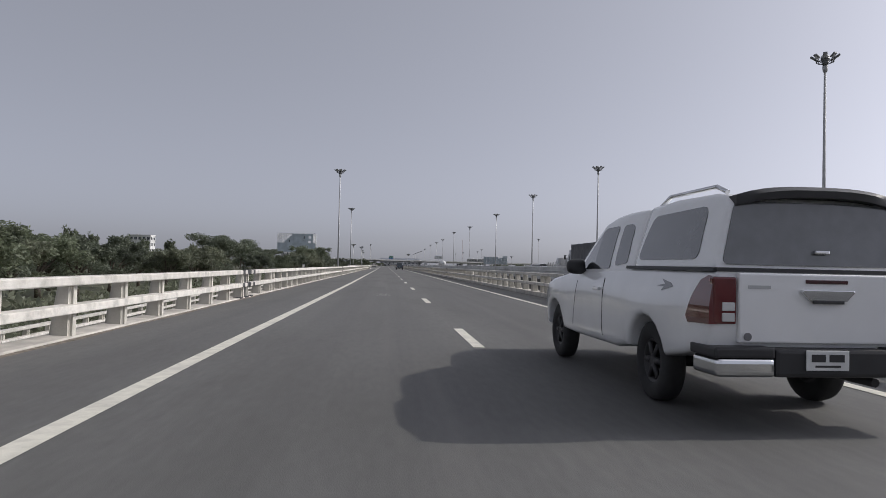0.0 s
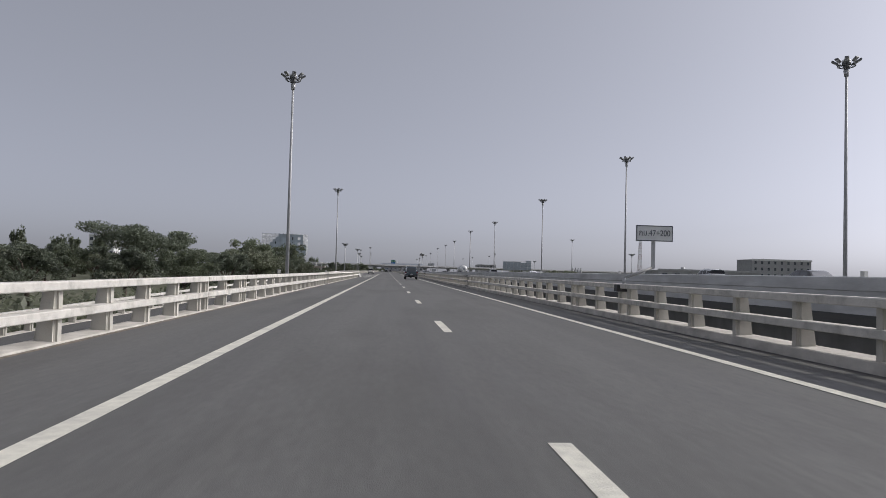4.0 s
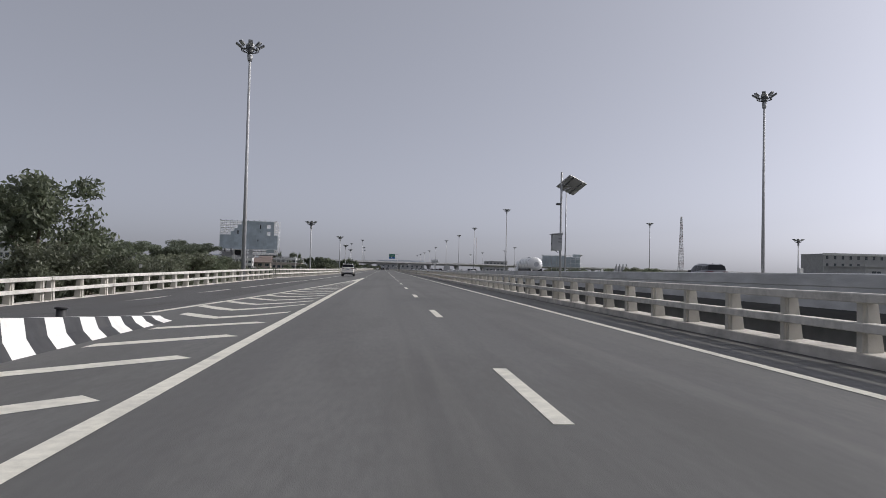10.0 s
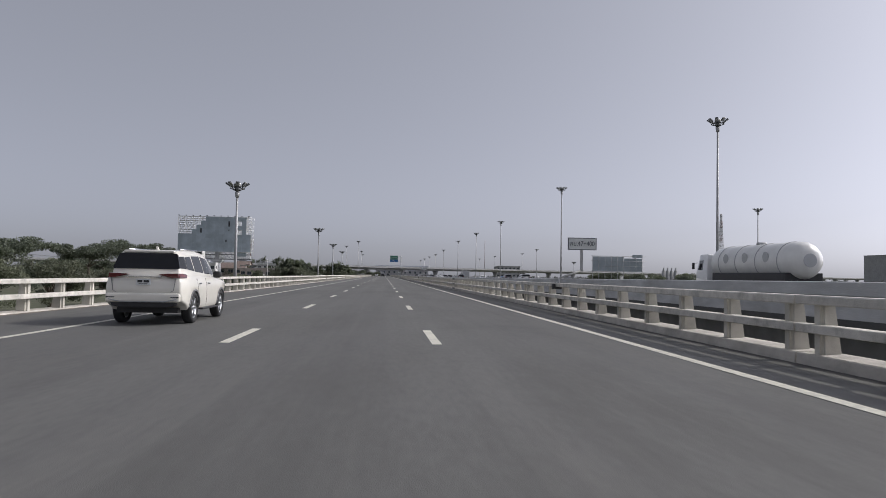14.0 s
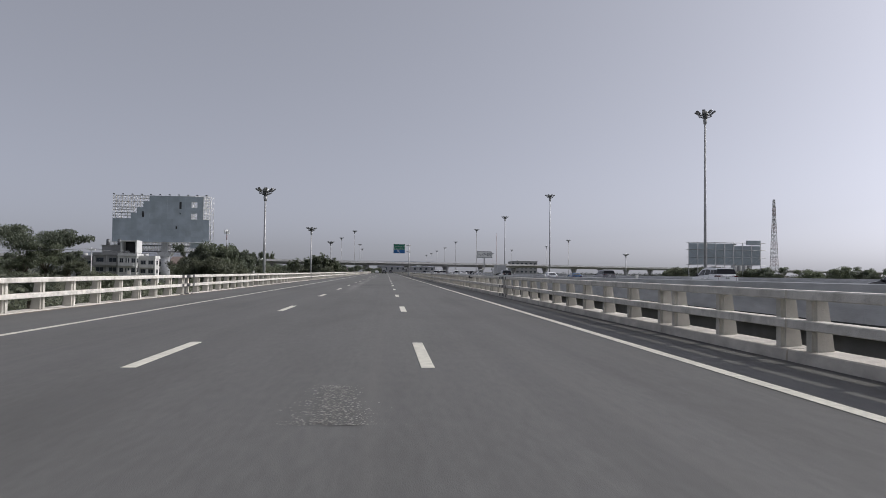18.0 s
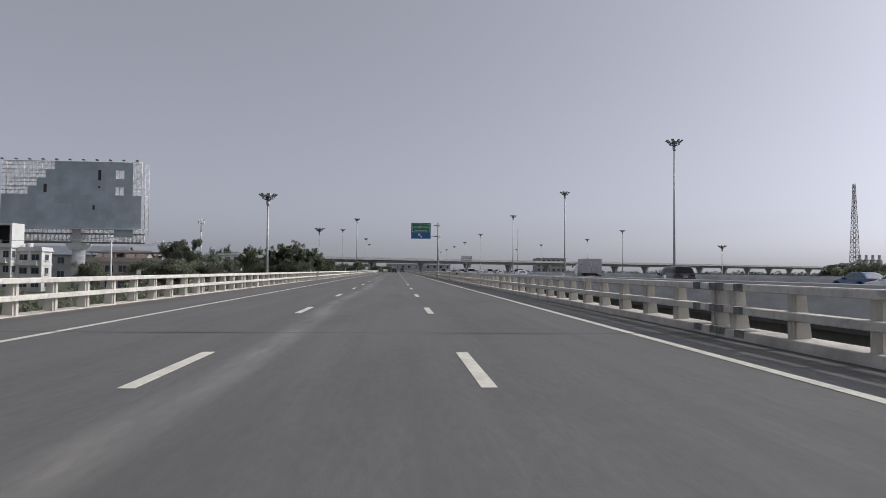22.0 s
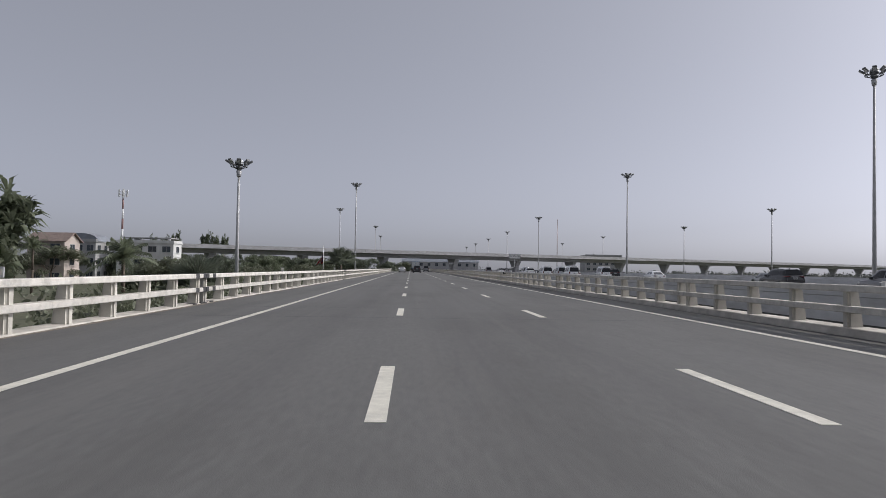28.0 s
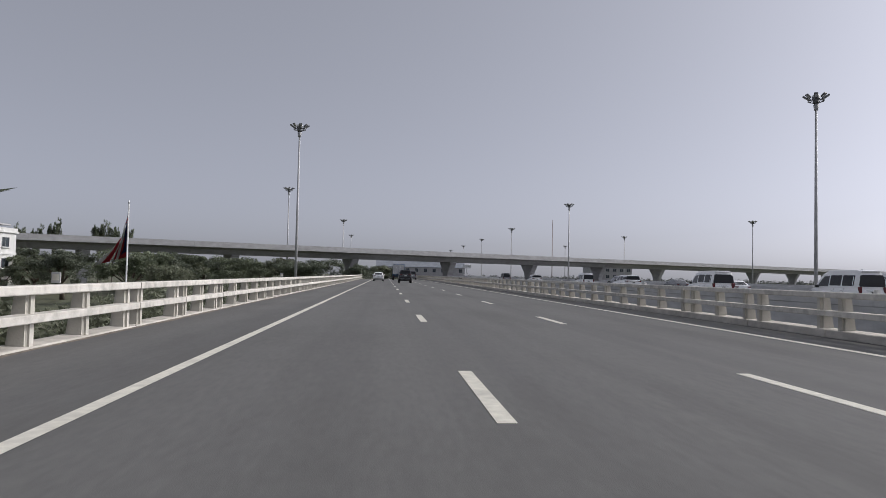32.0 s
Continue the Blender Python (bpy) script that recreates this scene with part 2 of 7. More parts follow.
def lerp(table, y):
    if y <= table[0][0]:
        return table[0][1]
    for (a, u), (b, v) in zip(table, table[1:]):
        if y <= b:
            return u + (v - u) * (y - a) / (b - a)
    return table[-1][1]


# ---- ground, decks, markings ----
GROUND = -3.6
bm = bmesh.new()
g = [(-2600, -1500), (2600, -1500), (2600, 4200), (-2600, 4200)]
bm.faces.new([bm.verts.new((x, y, GROUND)) for x, y in g])
tagged(part("ground", bm, GRASS), "dry grass and scrub ground below the viaduct", "ground", kind="structure")

START, END = -40.0, 1500.0
OUTER = [(-40, -17.0), (60, -16.0), (140, -15.0), (200, -14.4), (220, -13.5), (235, -12.8), (250, -12.0), (262, -11.6), (275, -11.0), (300, -10.0), (330, -9.7), (440, -9.6), (520, -9.45), (1500, -9.45)]   # foot of the outer left kerb
RAMPZ = [(-40, -3.2), (40, -2.6), (90, -1.95), (110, -1.65), (130, -1.45), (165, -1.1), (190, -0.8), (207, -0.5), (220, -0.35), (235, -0.2), (250, -0.07), (265, 0.0), (1500, 0.0)]
RK, LK = 4.98, -5.75                                                     # feet of the kerbs
strip("road", [(y, LK - 0.7, RK + 0.75, 0.0) for y in (START, 60, 197.4)] , ASPHALT, "grey worn asphalt deck of the expressway", "road", thick=0.9)
strip("road", [(197.4, -6.95, RK + 0.75, 0.0), (265, -6.95, RK + 0.75, 0.0)], ASPHALT, "grey worn asphalt deck beside the slip road", "road", thick=0.9)
strip("road", [(y, lerp(OUTER, y) - 0.7, RK + 0.75, 0.0) for y in (265, 275, 300, 330, 440, 520, 900, END)], ASPHALT,
      "grey worn asphalt deck widened to three lanes", "road", thick=0.9)


def slip(x, y):
    """Height of the slip road, which falls away from the main deck."""
    o = lerp(OUTER, y)
    return lerp(RAMPZ, y) * max(0.0, min(1.0, (-6.95 - x) / (-6.95 - o)))


bm = bmesh.new()
rings = []
for y in (-40, 0, 40, 65, 90, 110, 130, 148, 165, 178, 190, 197.4, 207, 214, 220, 228, 235, 243, 250, 258, 264.99):
    z, o = lerp(RAMPZ, y), lerp(OUTER, y)
    zr = z if y < 197 else 0.0
    rings.append([bm.verts.new(p) for p in ((o - 0.7, y, z), (-6.95, y, zr), (-6.95, y, zr - 0.7), (o - 0.7, y, z - 0.7))])
for p, q in zip(rings, rings[1:]):
    for i in range(4):
        j = (i + 1) % 4
        bm.faces.new((p[i], p[j], q[j], q[i]))
bm.faces.new(rings[0][::-1])
bm.faces.new(rings[-1])
bmesh.ops.recalc_face_normals(bm, faces=bm.faces[:])
tagged(part("ramp_road", bm, SHOULDER), "dark asphalt slip road rising to the expressway", "road", kind="structure")

LINES = thing("lane_markings", Matrix(), "worn white lane lines and dashes on the asphalt", "road marking", kind="structure")


def ribbon(name, pts, width, parent=LINES, z=0.006):
    bm = bmesh.new()
    L, R = [], []
    for x, y in pts:
        L.append(bm.verts.new((x - width / 2, y, z + slip(x, y))))
        R.append(bm.verts.new((x + width / 2, y, z + slip(x, y))))
    for i in range(len(pts) - 1):
        bm.faces.new((L[i], R[i], R[i + 1], L[i + 1]))
    return part(name, bm, PAINT, parent)


ribbon("edge_line", [(3.61, START), (3.61, 300), (3.61, END)], 0.18)
ribbon("edge_line", [(-3.68, START), (-3.66, 8), (-3.52, 40), (-3.52, 205), (-3.64, 236), (-3.62, 262)], 0.2)
ribbon("edge_line", [(-12.4, 199), (-11.8, 210), (-11.3, 216), (-10.3, 224), (-9.5, 232), (-8.9, 241), (-8.5, 249), (-8.0, 258), (-7.75, 265.1), (-7.65, 272), (-7.4, 288), (-7.18, 320), (-7.14, 540), (-7.08, 580), (-7.08, END)], 0.16)
ribbon("gore_line", [(-7.0, 214), (-6.1, 225.4), (-5.2, 240), (-4.4, 255), (-3.9, 270), (-3.62, 279)], 0.2)
bm = bmesh.new()
bm.faces.new([bm.verts.new((a, b, 0.0045)) for a, b in ((-4.42, 257.2), (-3.56, 257.2), (-3.53, 266), (-3.52, 276), (-3.70, 279), (-3.82, 273), (-4.02, 267))])
part("gore_tip", bm, PAINT, LINES)
dash = None
DASH0 = 10.22
k = -4
while DASH0 + 12 * k < 900:
    y = DASH0 + 12 * k
    for x in (0.0, -3.6):
        if x < -1 and y < 275:
            continue
        if dash is None:
            dash = part("lane_dash", boxes((-0.085, 0.085, 0, 3.05, -0.002, 0.005)), PAINT, LINES)
            dash.matrix_basis = pose(x, y, 0)
        else:
            again("lane_dash", dash, pose(x, y, 0), LINES)
    k += 1
# hatched bars of the painted island between slip road and lanes
for i in range(20):
    y = 198.3 + 2.85 * i
    xl, xr = lerp([(197, -5.45), (211, -5.6), (214, -6.7), (225.4, -5.95), (240, -5.05), (255, -4.25)], y), -3.82
    if xl > -4.3:
        continue
    bm = bmesh.new()
    if y < 211:
        pts = [(xl, y), (xr, y + 1.9), (xr - 0.25, y + 2.15), (xl, y + 0.5)]
    else:
        mid = xl + (xr - xl) * 0.46
        k = ((xr - xl) / 2.05) ** 2
        pts = [(xl, y + 0.85 * k), (xl * 0.72 + xr * 0.28, y + 0.2 * k), (mid, y - 0.06), (xl * 0.3 + xr * 0.7, y + 0.6 * k), (xr - 0.03, y + 1.8 * k), (xr, y + 1.8 * k + 0.52), (xl * 0.3 + xr * 0.7, y + 0.7 * k + 0.5), (mid - 0.05, y + 0.56), (xl * 0.72 + xr * 0.28, y + 0.3 * k + 0.62), (xl + 0.02, y + 0.95 * k + 0.5)]
    bm.faces.new([bm.verts.new((a, b, 0.0045)) for a, b in pts])
    bmesh.ops.recalc_face_normals(bm, faces=bm.faces[:])
    part("hatch_bar", bm, PAINT, LINES)
# expansion joints and thin cracks across the deck
JOINTS = thing("expansion_joints", Matrix(), "dark rubber expansion joints across the deck", "expansion joint", kind="structure")
for y, wdt in ((136.0, .09), (297.9, .05), (406.6, .05), (410.2, .05), (436.3, .07), (501.9, .055), (549.4, .08), (553.3, .06), (576.7, .09)):
    xl = LK if y < 197 else lerp(OUTER, y)
    bm = bmesh.new()
    n = 26
    a = [bm.verts.new((xl + (RK - xl) * i / n, y + 0.03 * noise.noise((i * .6, y, 0)), 0.0065)) for i in range(n + 1)]
    b = [bm.verts.new((xl + (RK - xl) * i / n, y + wdt * (0.7 + 0.5 * noise.noise((i * .9, y, 3))) + 0.03 * noise.noise((i * .6, y, 0)), 0.0065)) for i in range(n + 1)]
    for i in range(n):
        bm.faces.new((a[i], a[i + 1], b[i + 1], b[i]))
    part("joint", bm, JOINT, JOINTS)

# broken surface beside a thin crack
crack = thing("road_crack", Matrix(), "dark crack with pale crumbled asphalt beside it", "road damage", kind="structure")
drng = random.Random(5)
bm = bmesh.new()
a = [bm.verts.new((-1.0 + 0.13 * i, 482.78 + 0.05 * noise.noise((i * 0.7, 1, 0)), 0.006)) for i in range(20)]
b = [bm.verts.new((v.co.x, v.co.y + 0.012 + 0.035 * abs(noise.noise((i * 0.9, 5, 2))), 0.006)) for i, v in enumerate(a)]
for i in range(19):
    bm.faces.new((a[i], a[i + 1], b[i + 1], b[i]))
part("crack", bm, JOINT, crack)
GRIT = mat("crumbled_asphalt", (0.29, 0.285, 0.26), 0.9, var=0.35, scale=30)
bm = bmesh.new()
for i in range(5400):
    t = drng.random() ** 1.3
    px, py, side = ((-0.62, 482.86, 0.13), (-1.42, 26.9, 0.17), (-0.93, 355.0, 0.17))[i % 3]
    x, y, r = px - 0.12 * t + drng.gauss(0, side) * (1.1 - 0.5 * t), py + 1.9 * t, 0.003 + 0.012 * drng.random() ** 2.5
    n = [drng.uniform(0.5, 1.2) for _ in range(5)]
    bm.faces.new([bm.verts.new((x + r * n[k] * math.cos(1.257 * k), y + r * 1.3 * n[k] * math.sin(1.257 * k), 0.009)) for k in range(5)])
part("grit", bm, GRIT, crack)

# sand and dirt gathered along the foot of the left kerb
DIRT = mat("kerb_dirt", (0.17, 0.145, 0.115), 0.95, var=0.4, scale=9, stain=0.7, stain_scale=2.5, stain_col=(0.095, 0.088, 0.078))
dirt = thing("kerb_dirt", Matrix(), "brown sand and dirt along the foot of the kerb", "road dirt", kind="structure")
for k in range(-2, 36):
    if k == 9 or k == 10 or k == 11 or k == 12:
        continue
    bm = bmesh.new()
    L, R = [], []
    for i in range(41):
        y = 18.05 + 20 * k + 0.5 * i
        x = (LK if y < 197 else lerp(OUTER, y)) - 0.165
        w = 0.04 + 0.20 * max(0.0, noise.noise((y * 0.35, k, 0)) + 0.25) * (0.6 + 0.6 * abs(noise.noise((y * 2.1, 3, 0))))
        L.append(bm.verts.new((x, y, 0.016)))
        R.append(bm.verts.new((x + w, y, 0.002)))
    for i in range(40):
        bm.faces.new((L[i], R[i], R[i + 1], L[i + 1]))
    part("dirt_strip", bm, DIRT, dirt)

# ---- railings ----
JOINTY = [-70.4, -50.4, -25.4, -20.5, -0.6, 4.2, 23.9, 28.9, 49.0, 54.1, 74.0, 79.1, 99.0, 104.0, 124.0, 136.0, 153.4, 173.3, 178.4, 198.7, 203.8, 223.4, 228.6,
          249.05, 254.15, 274.0, 284.0, 304.0, 314.6, 334.6, 339.5, 359.0, 363.5, 383.1, 387.6, 406.0, 410.3, 436.0, 455.6, 464.3, 484.35, 502.6, 523.0, 534.0, 554.4, 573.1, 576.7, 599.6, 619.3, 622.6]
while JOINTY[-1] < 960:
    JOINTY.append(JOINTY[-1] + (21.0 if len(JOINTY) % 2 else 4.0))
BANDED_R = (23.9, 74.0, 136.0, 198.7, 334.6, 383.1, 436.0, 502.6)              # joints over the deck's own joints
BANDED_L = (23.9, 74.0, 136.0, 178.4, 254.15, 383.1, 436.0, 502.6, 554.4, 599.6)
JOINTL = {23.9: 23.4, 74.0: 73.6, 136.0: 135.7, 254.15: 263.9, 502.6: 500.5}                    # where the left joints lie apart from the right ones
shared = {}


def rail_part(name, key, length, make, material, th, label=""):
    """One long piece, on a mesh shared by all lengths that are alike."""
    k = (key, round(length, 2))
    if k in shared:
        return again(name, shared[k], Matrix(), th)
    shared[k] = part(name, make(), material, th, label)
    return shared[k]


def band(th, y0, y1, kerb):
    h = y1 - y0
    for nm, d in (("top", (0.107, 0.383, 0, h, 0.818, 0.955)), ("middle", (0.107, 0.383, 0, h, 0.412, 0.545)), ("foot", (0.166 - kerb, 0.42, 0, h, 0.002, 0.088 + kerb))):
        k = ("band", nm, round(h, 2), kerb)
        if k in shared:
            again("black_band", shared[k], pose(0, y0, 0), th)
        else:
            shared[k] = part("black_band", boxes(d), WORNBLACK if kerb else BLACKPAINT, th, at=pose(0, y0, 0))


def railing(at, length, start_band, end_band, kerb=0.0):
    """A length of two-rail concrete railing: kerb foot on x = 0, outward is +x, along +y; kerb: how much higher the kerb stands."""
    text = "grimy white concrete bridge railing with black bands at its joint" if start_band or end_band else "grimy white concrete bridge railing with two rails and tapered posts"
    th = thing("railing", at, text, "railing", "railings along the decks")
    a, b = 0.02, length - 0.02
    rail_part("kerb", ("kerb", kerb), length, lambda: prism([(0.17 - kerb, 0), (0.18 - kerb, 0.06 + kerb), (0.20 - kerb, 0.075 + kerb), (0.60, 0.09 + kerb), (0.60, -0.35), (0.17 - kerb, -0.35)], "y", a, b), KERB, th, "stained concrete kerb")
    rail_part("top_rail", "top", length, lambda: prism([(0.11, 0.835), (0.125, 0.82), (0.365, 0.82), (0.38, 0.835), (0.38, 0.935), (0.365, 0.952), (0.125, 0.952), (0.11, 0.935)], "y", a, b), RAILPAINT, th)
    rail_part("middle_rail", "middle", length, lambda: prism([(0.11, 0.427), (0.122, 0.415), (0.368, 0.415), (0.38, 0.427), (0.38, 0.53), (0.368, 0.542), (0.122, 0.542), (0.11, 0.53)], "y", a, b), RAILPAINT, th)
    n = max(1, round((length - 0.74) / 1.95))
    for i in range(n + 1):
        y = 0.37 + (length - 0.74) * i / n
        if "post" not in shared:
            bm = prism([(0.22, 0.075), (0.555, 0.075), (0.45, 0.83), (0.22, 0.83)], "y", -0.11, 0.11)
            bmesh.ops.bevel(bm, geom=[e for e in bm.edges if abs(e.verts[0].co.z - e.verts[1].co.z) > 0.3], offset=0.05, segments=3, affect="EDGES")
            shared["post"] = part("post", bm, POSTPAINT, th, at=pose(0, y, 0))
        else:
            again("post", shared["post"], pose(0, y, 0), th)
    if start_band:
        band(th, 0.018, 0.3, kerb)
        band(th, 0.68, 1.02, kerb)
    if end_band:
        band(th, length - 0.3, length - 0.018, kerb)
        band(th, length - 1.02, length - 0.68, kerb)
    return th


def rail_pose(x0, y0, z0, x1, y1, z1, flip=False):
    d = (Vector((x1, y1, z1)) - Vector((x0, y0, z0))).normalized()
    side = d.cross(Vector((0, 0, 1))).normalized()
    up = side.cross(d)
    if flip:
        return Matrix((( -side.x, -d.x, up.x, x1), (-side.y, -d.y, up.y, y1), (-side.z, -d.z, up.z, z1), (0, 0, 0, 1)))
    return Matrix(((side.x, d.x, up.x, x0), (side.y, d.y, up.y, y0), (side.z, d.z, up.z, z0), (0, 0, 0, 1)))


for y0, y1 in zip(JOINTY, JOINTY[1:]):
    railing(rail_pose(RK, y0, 0.045, RK, y1, 0.045), y1 - y0, y0 in BANDED_R, y1 in BANDED_R, 0.045)
    e0, e1 = y0 in BANDED_L, y1 in BANDED_L
    y0, y1 = JOINTL.get(y0, y0), JOINTL.get(y1, y1)
    if y1 < 199:
        railing(rail_pose(LK, y0, -0.035, LK, y1, -0.035, True), y1 - y0, e1, e0)
    za, zb, xa, xb = lerp(RAMPZ, y0) - 0.035, lerp(RAMPZ, y1) - 0.035, lerp(OUTER, y0), lerp(OUTER, y1)
    railing(rail_pose(xa, y0, za, xb, y1, zb, True), math.dist((xa, y0, za), (xb, y1, zb)), e1 and y0 > 240, e0 and y0 > 240)

# striped nose of the island
nose = thing("island_nose", pose(-5.80, 198.1, 0), "low concrete island nose painted in black and white slanting stripes", "barrier")
for i in range(24):
    s = 0.57
    y0, y1 = i * s, (i + 1) * s
    h0, h1 = 0.92 - 0.82 * min(1, y0 / 13.7), 0.92 - 0.82 * min(1, y1 / 13.7)
    bm = bmesh.new()
    vs = []
    for y, h in ((y0, h0), (y1, h1)):
        slant = 0.42 * h
        curve = 0.0
        vs.append([bm.verts.new(p) for p in ((0.02 + curve, y, 0), (-0.14 + curve, y + slant * 0.4, h * 0.42), (-0.24 + curve, y + slant, h), (-0.46 + curve, y + slant, h), (-0.70 + curve, y, 0))])
    for q in range(5):
        bm.faces.new((vs[0][q], vs[0][(q + 1) % 5], vs[1][(q + 1) % 5], vs[1][q]))
    if i in (0, 23):
        bm.faces.new(vs[0 if i == 0 else 1])
    bmesh.ops.recalc_face_normals(bm, faces=bm.faces[:])
    part("stripe", bm, BLACKPAINT if i % 2 == 0 else WHITEPAINT, nose)
post = thing("marker_post", pose(-6.6, 208.6, 0), "short dark marker post on the island nose", "marker post")
part("post", tubes(((0, 0, 0), (0, 0, 0.42), 0.09, 0.08), ((0, 0, 0.42), (0, 0, 0.45), 0.11, 0.1), n=12), BLACKPAINT, post)

# viaduct piers under the decks
pier = thing("viaduct_pier", pose(0, 5.6, GROUND), "plain concrete pier under the viaduct", "pier", "viaduct piers", kind="structure")
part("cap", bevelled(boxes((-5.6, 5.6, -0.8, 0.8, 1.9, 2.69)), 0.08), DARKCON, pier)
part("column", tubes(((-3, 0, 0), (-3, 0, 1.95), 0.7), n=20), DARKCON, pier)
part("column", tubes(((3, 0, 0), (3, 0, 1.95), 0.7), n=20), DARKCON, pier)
for k in range(1, 40):
    copy_thing(pier, pose(0 if 20 * k < 195 else -1.9, 5.6 + 20 * k, GROUND))

# ---- the wider carriageway beyond the gap ----
PX, PZ = 14.2, 0.42
FALL = [(START, 0.0), (215, 0.0), (300, -0.18), (375, -0.42), (430, -0.5), (490, -0.58), (700, -0.62), (END, -0.62)]        # the wider deck sinks along the way
FALLY = [START, 215, 300, 375, 430, 490, 700, 900, END]


def fall(y):
    return lerp(FALL, y)


def long_prism(pts):
    """An outline (x, z) drawn out along the sinking deck."""
    bm = bmesh.new()
    rings = [[bm.verts.new((x, y, z + fall(y))) for x, z in pts] for y in FALLY]
    for p, q in zip(rings, rings[1:]):
        for i in range(len(pts)):
            j = (i + 1) % len(pts)
            bm.faces.new((p[i], p[j], q[j], q[i]))
    bm.faces.new(rings[0][::-1])
    bm.faces.new(rings[-1])
    bmesh.ops.recalc_face_normals(bm, faces=bm.faces[:])
    return bm


strip("main_carriageway", [(y, PX, 40.5, PZ + fall(y)) for y in FALLY], ASPHALT, "asphalt deck of the main carriageway", "road", thick=0.7)
strip("main_carriageway", [(y, 43.5, 70.0, PZ + fall(y)) for y in FALLY], ASPHALT, "asphalt deck of the opposite carriageway", "road", thick=0.7)
wall = thing("parapet", Matrix(), "pale concrete parapet along the main carriageway", "parapet", kind="structure")


def panel_mesh(foot):
    return prism([(PX - 0.02, foot), (PX - 0.02, 0.90), (PX - 0.05, 0.94), (PX - 0.05, 1.36), (PX + 0.0, 1.39), (PX + 0.22, 1.38), (PX + 0.26, 1.1), (PX + 0.4, PZ), (PX + 0.4, foot)], "y", 0.005, 9.995)


seg = part("panel", panel_mesh(0.14), CONCRETE, wall, at=pose(0, START, 0))
deep = None
for k in range(1, 104):
    y = START + 10 * k
    m = pose(0, y, fall(y), math.degrees(math.atan2(fall(y + 10) - fall(y), 10)), 0, 0)
    if y < 420:
        again("panel", seg, m, wall)
    elif deep is None:
        deep = part("panel", panel_mesh(-0.12), CONCRETE, wall, at=m)
    else:
        again("panel", deep, m, wall)
median = thing("median_barrier", Matrix(), "long concrete median barrier between the main carriageways", "barrier", kind="structure")
for x in (40.5, 43.2):
    part("barrier", long_prism([(x, PZ), (x + 0.3, PZ), (x + 0.25, 1.3), (x + 0.05, 1.3)]), CONCRETE, median)
part("barrier", long_prism([(69.7, PZ), (70.1, PZ), (70.05, 1.4), (69.85, 1.4)]), CONCRETE, median)
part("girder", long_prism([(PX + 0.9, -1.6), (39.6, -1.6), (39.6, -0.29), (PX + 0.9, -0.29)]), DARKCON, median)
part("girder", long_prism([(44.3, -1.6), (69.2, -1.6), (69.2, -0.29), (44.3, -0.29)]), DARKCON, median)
part("edge_line", long_prism([(PX + 1.2, PZ), (PX + 1.36, PZ), (PX + 1.36, PZ + 0.004), (PX + 1.2, PZ + 0.004)]), PAINT, LINES)
marker = thing("delineator", pose(PX + 0.1, 30, 1.375), "small white reflector block on the parapet", "reflector", "delineators")
part("block", bevelled(boxes((-0.07, 0.07, -0.1, 0.1, 0.0, 0.2)), 0.015), WHITEPAINT, marker)
for k in range(1, 34):
    copy_thing(marker, pose(PX + 0.1, 30 + 24 * k, 1.375 + fall(30 + 24 * k)))
marker = thing("delineator", pose(LK - 0.3, 40, 0.94), "small grey reflector plate on the railing", "reflector", "delineators")
part("block", bevelled(boxes((-0.07, 0.07, -0.015, 0.015, 0.0, 0.17)), 0.008), GALV, marker)
part("reflector", boxes((-0.05, 0.05, -0.02, -0.015, 0.04, 0.14)), PAINT, marker)
for k in range(1, 34):
    y = 40 + 24 * k
    if not 190 < y < 212:
        copy_thing(marker, pose((LK if y < 197 else lerp(OUTER, y)) - 0.3, y, 0.94))


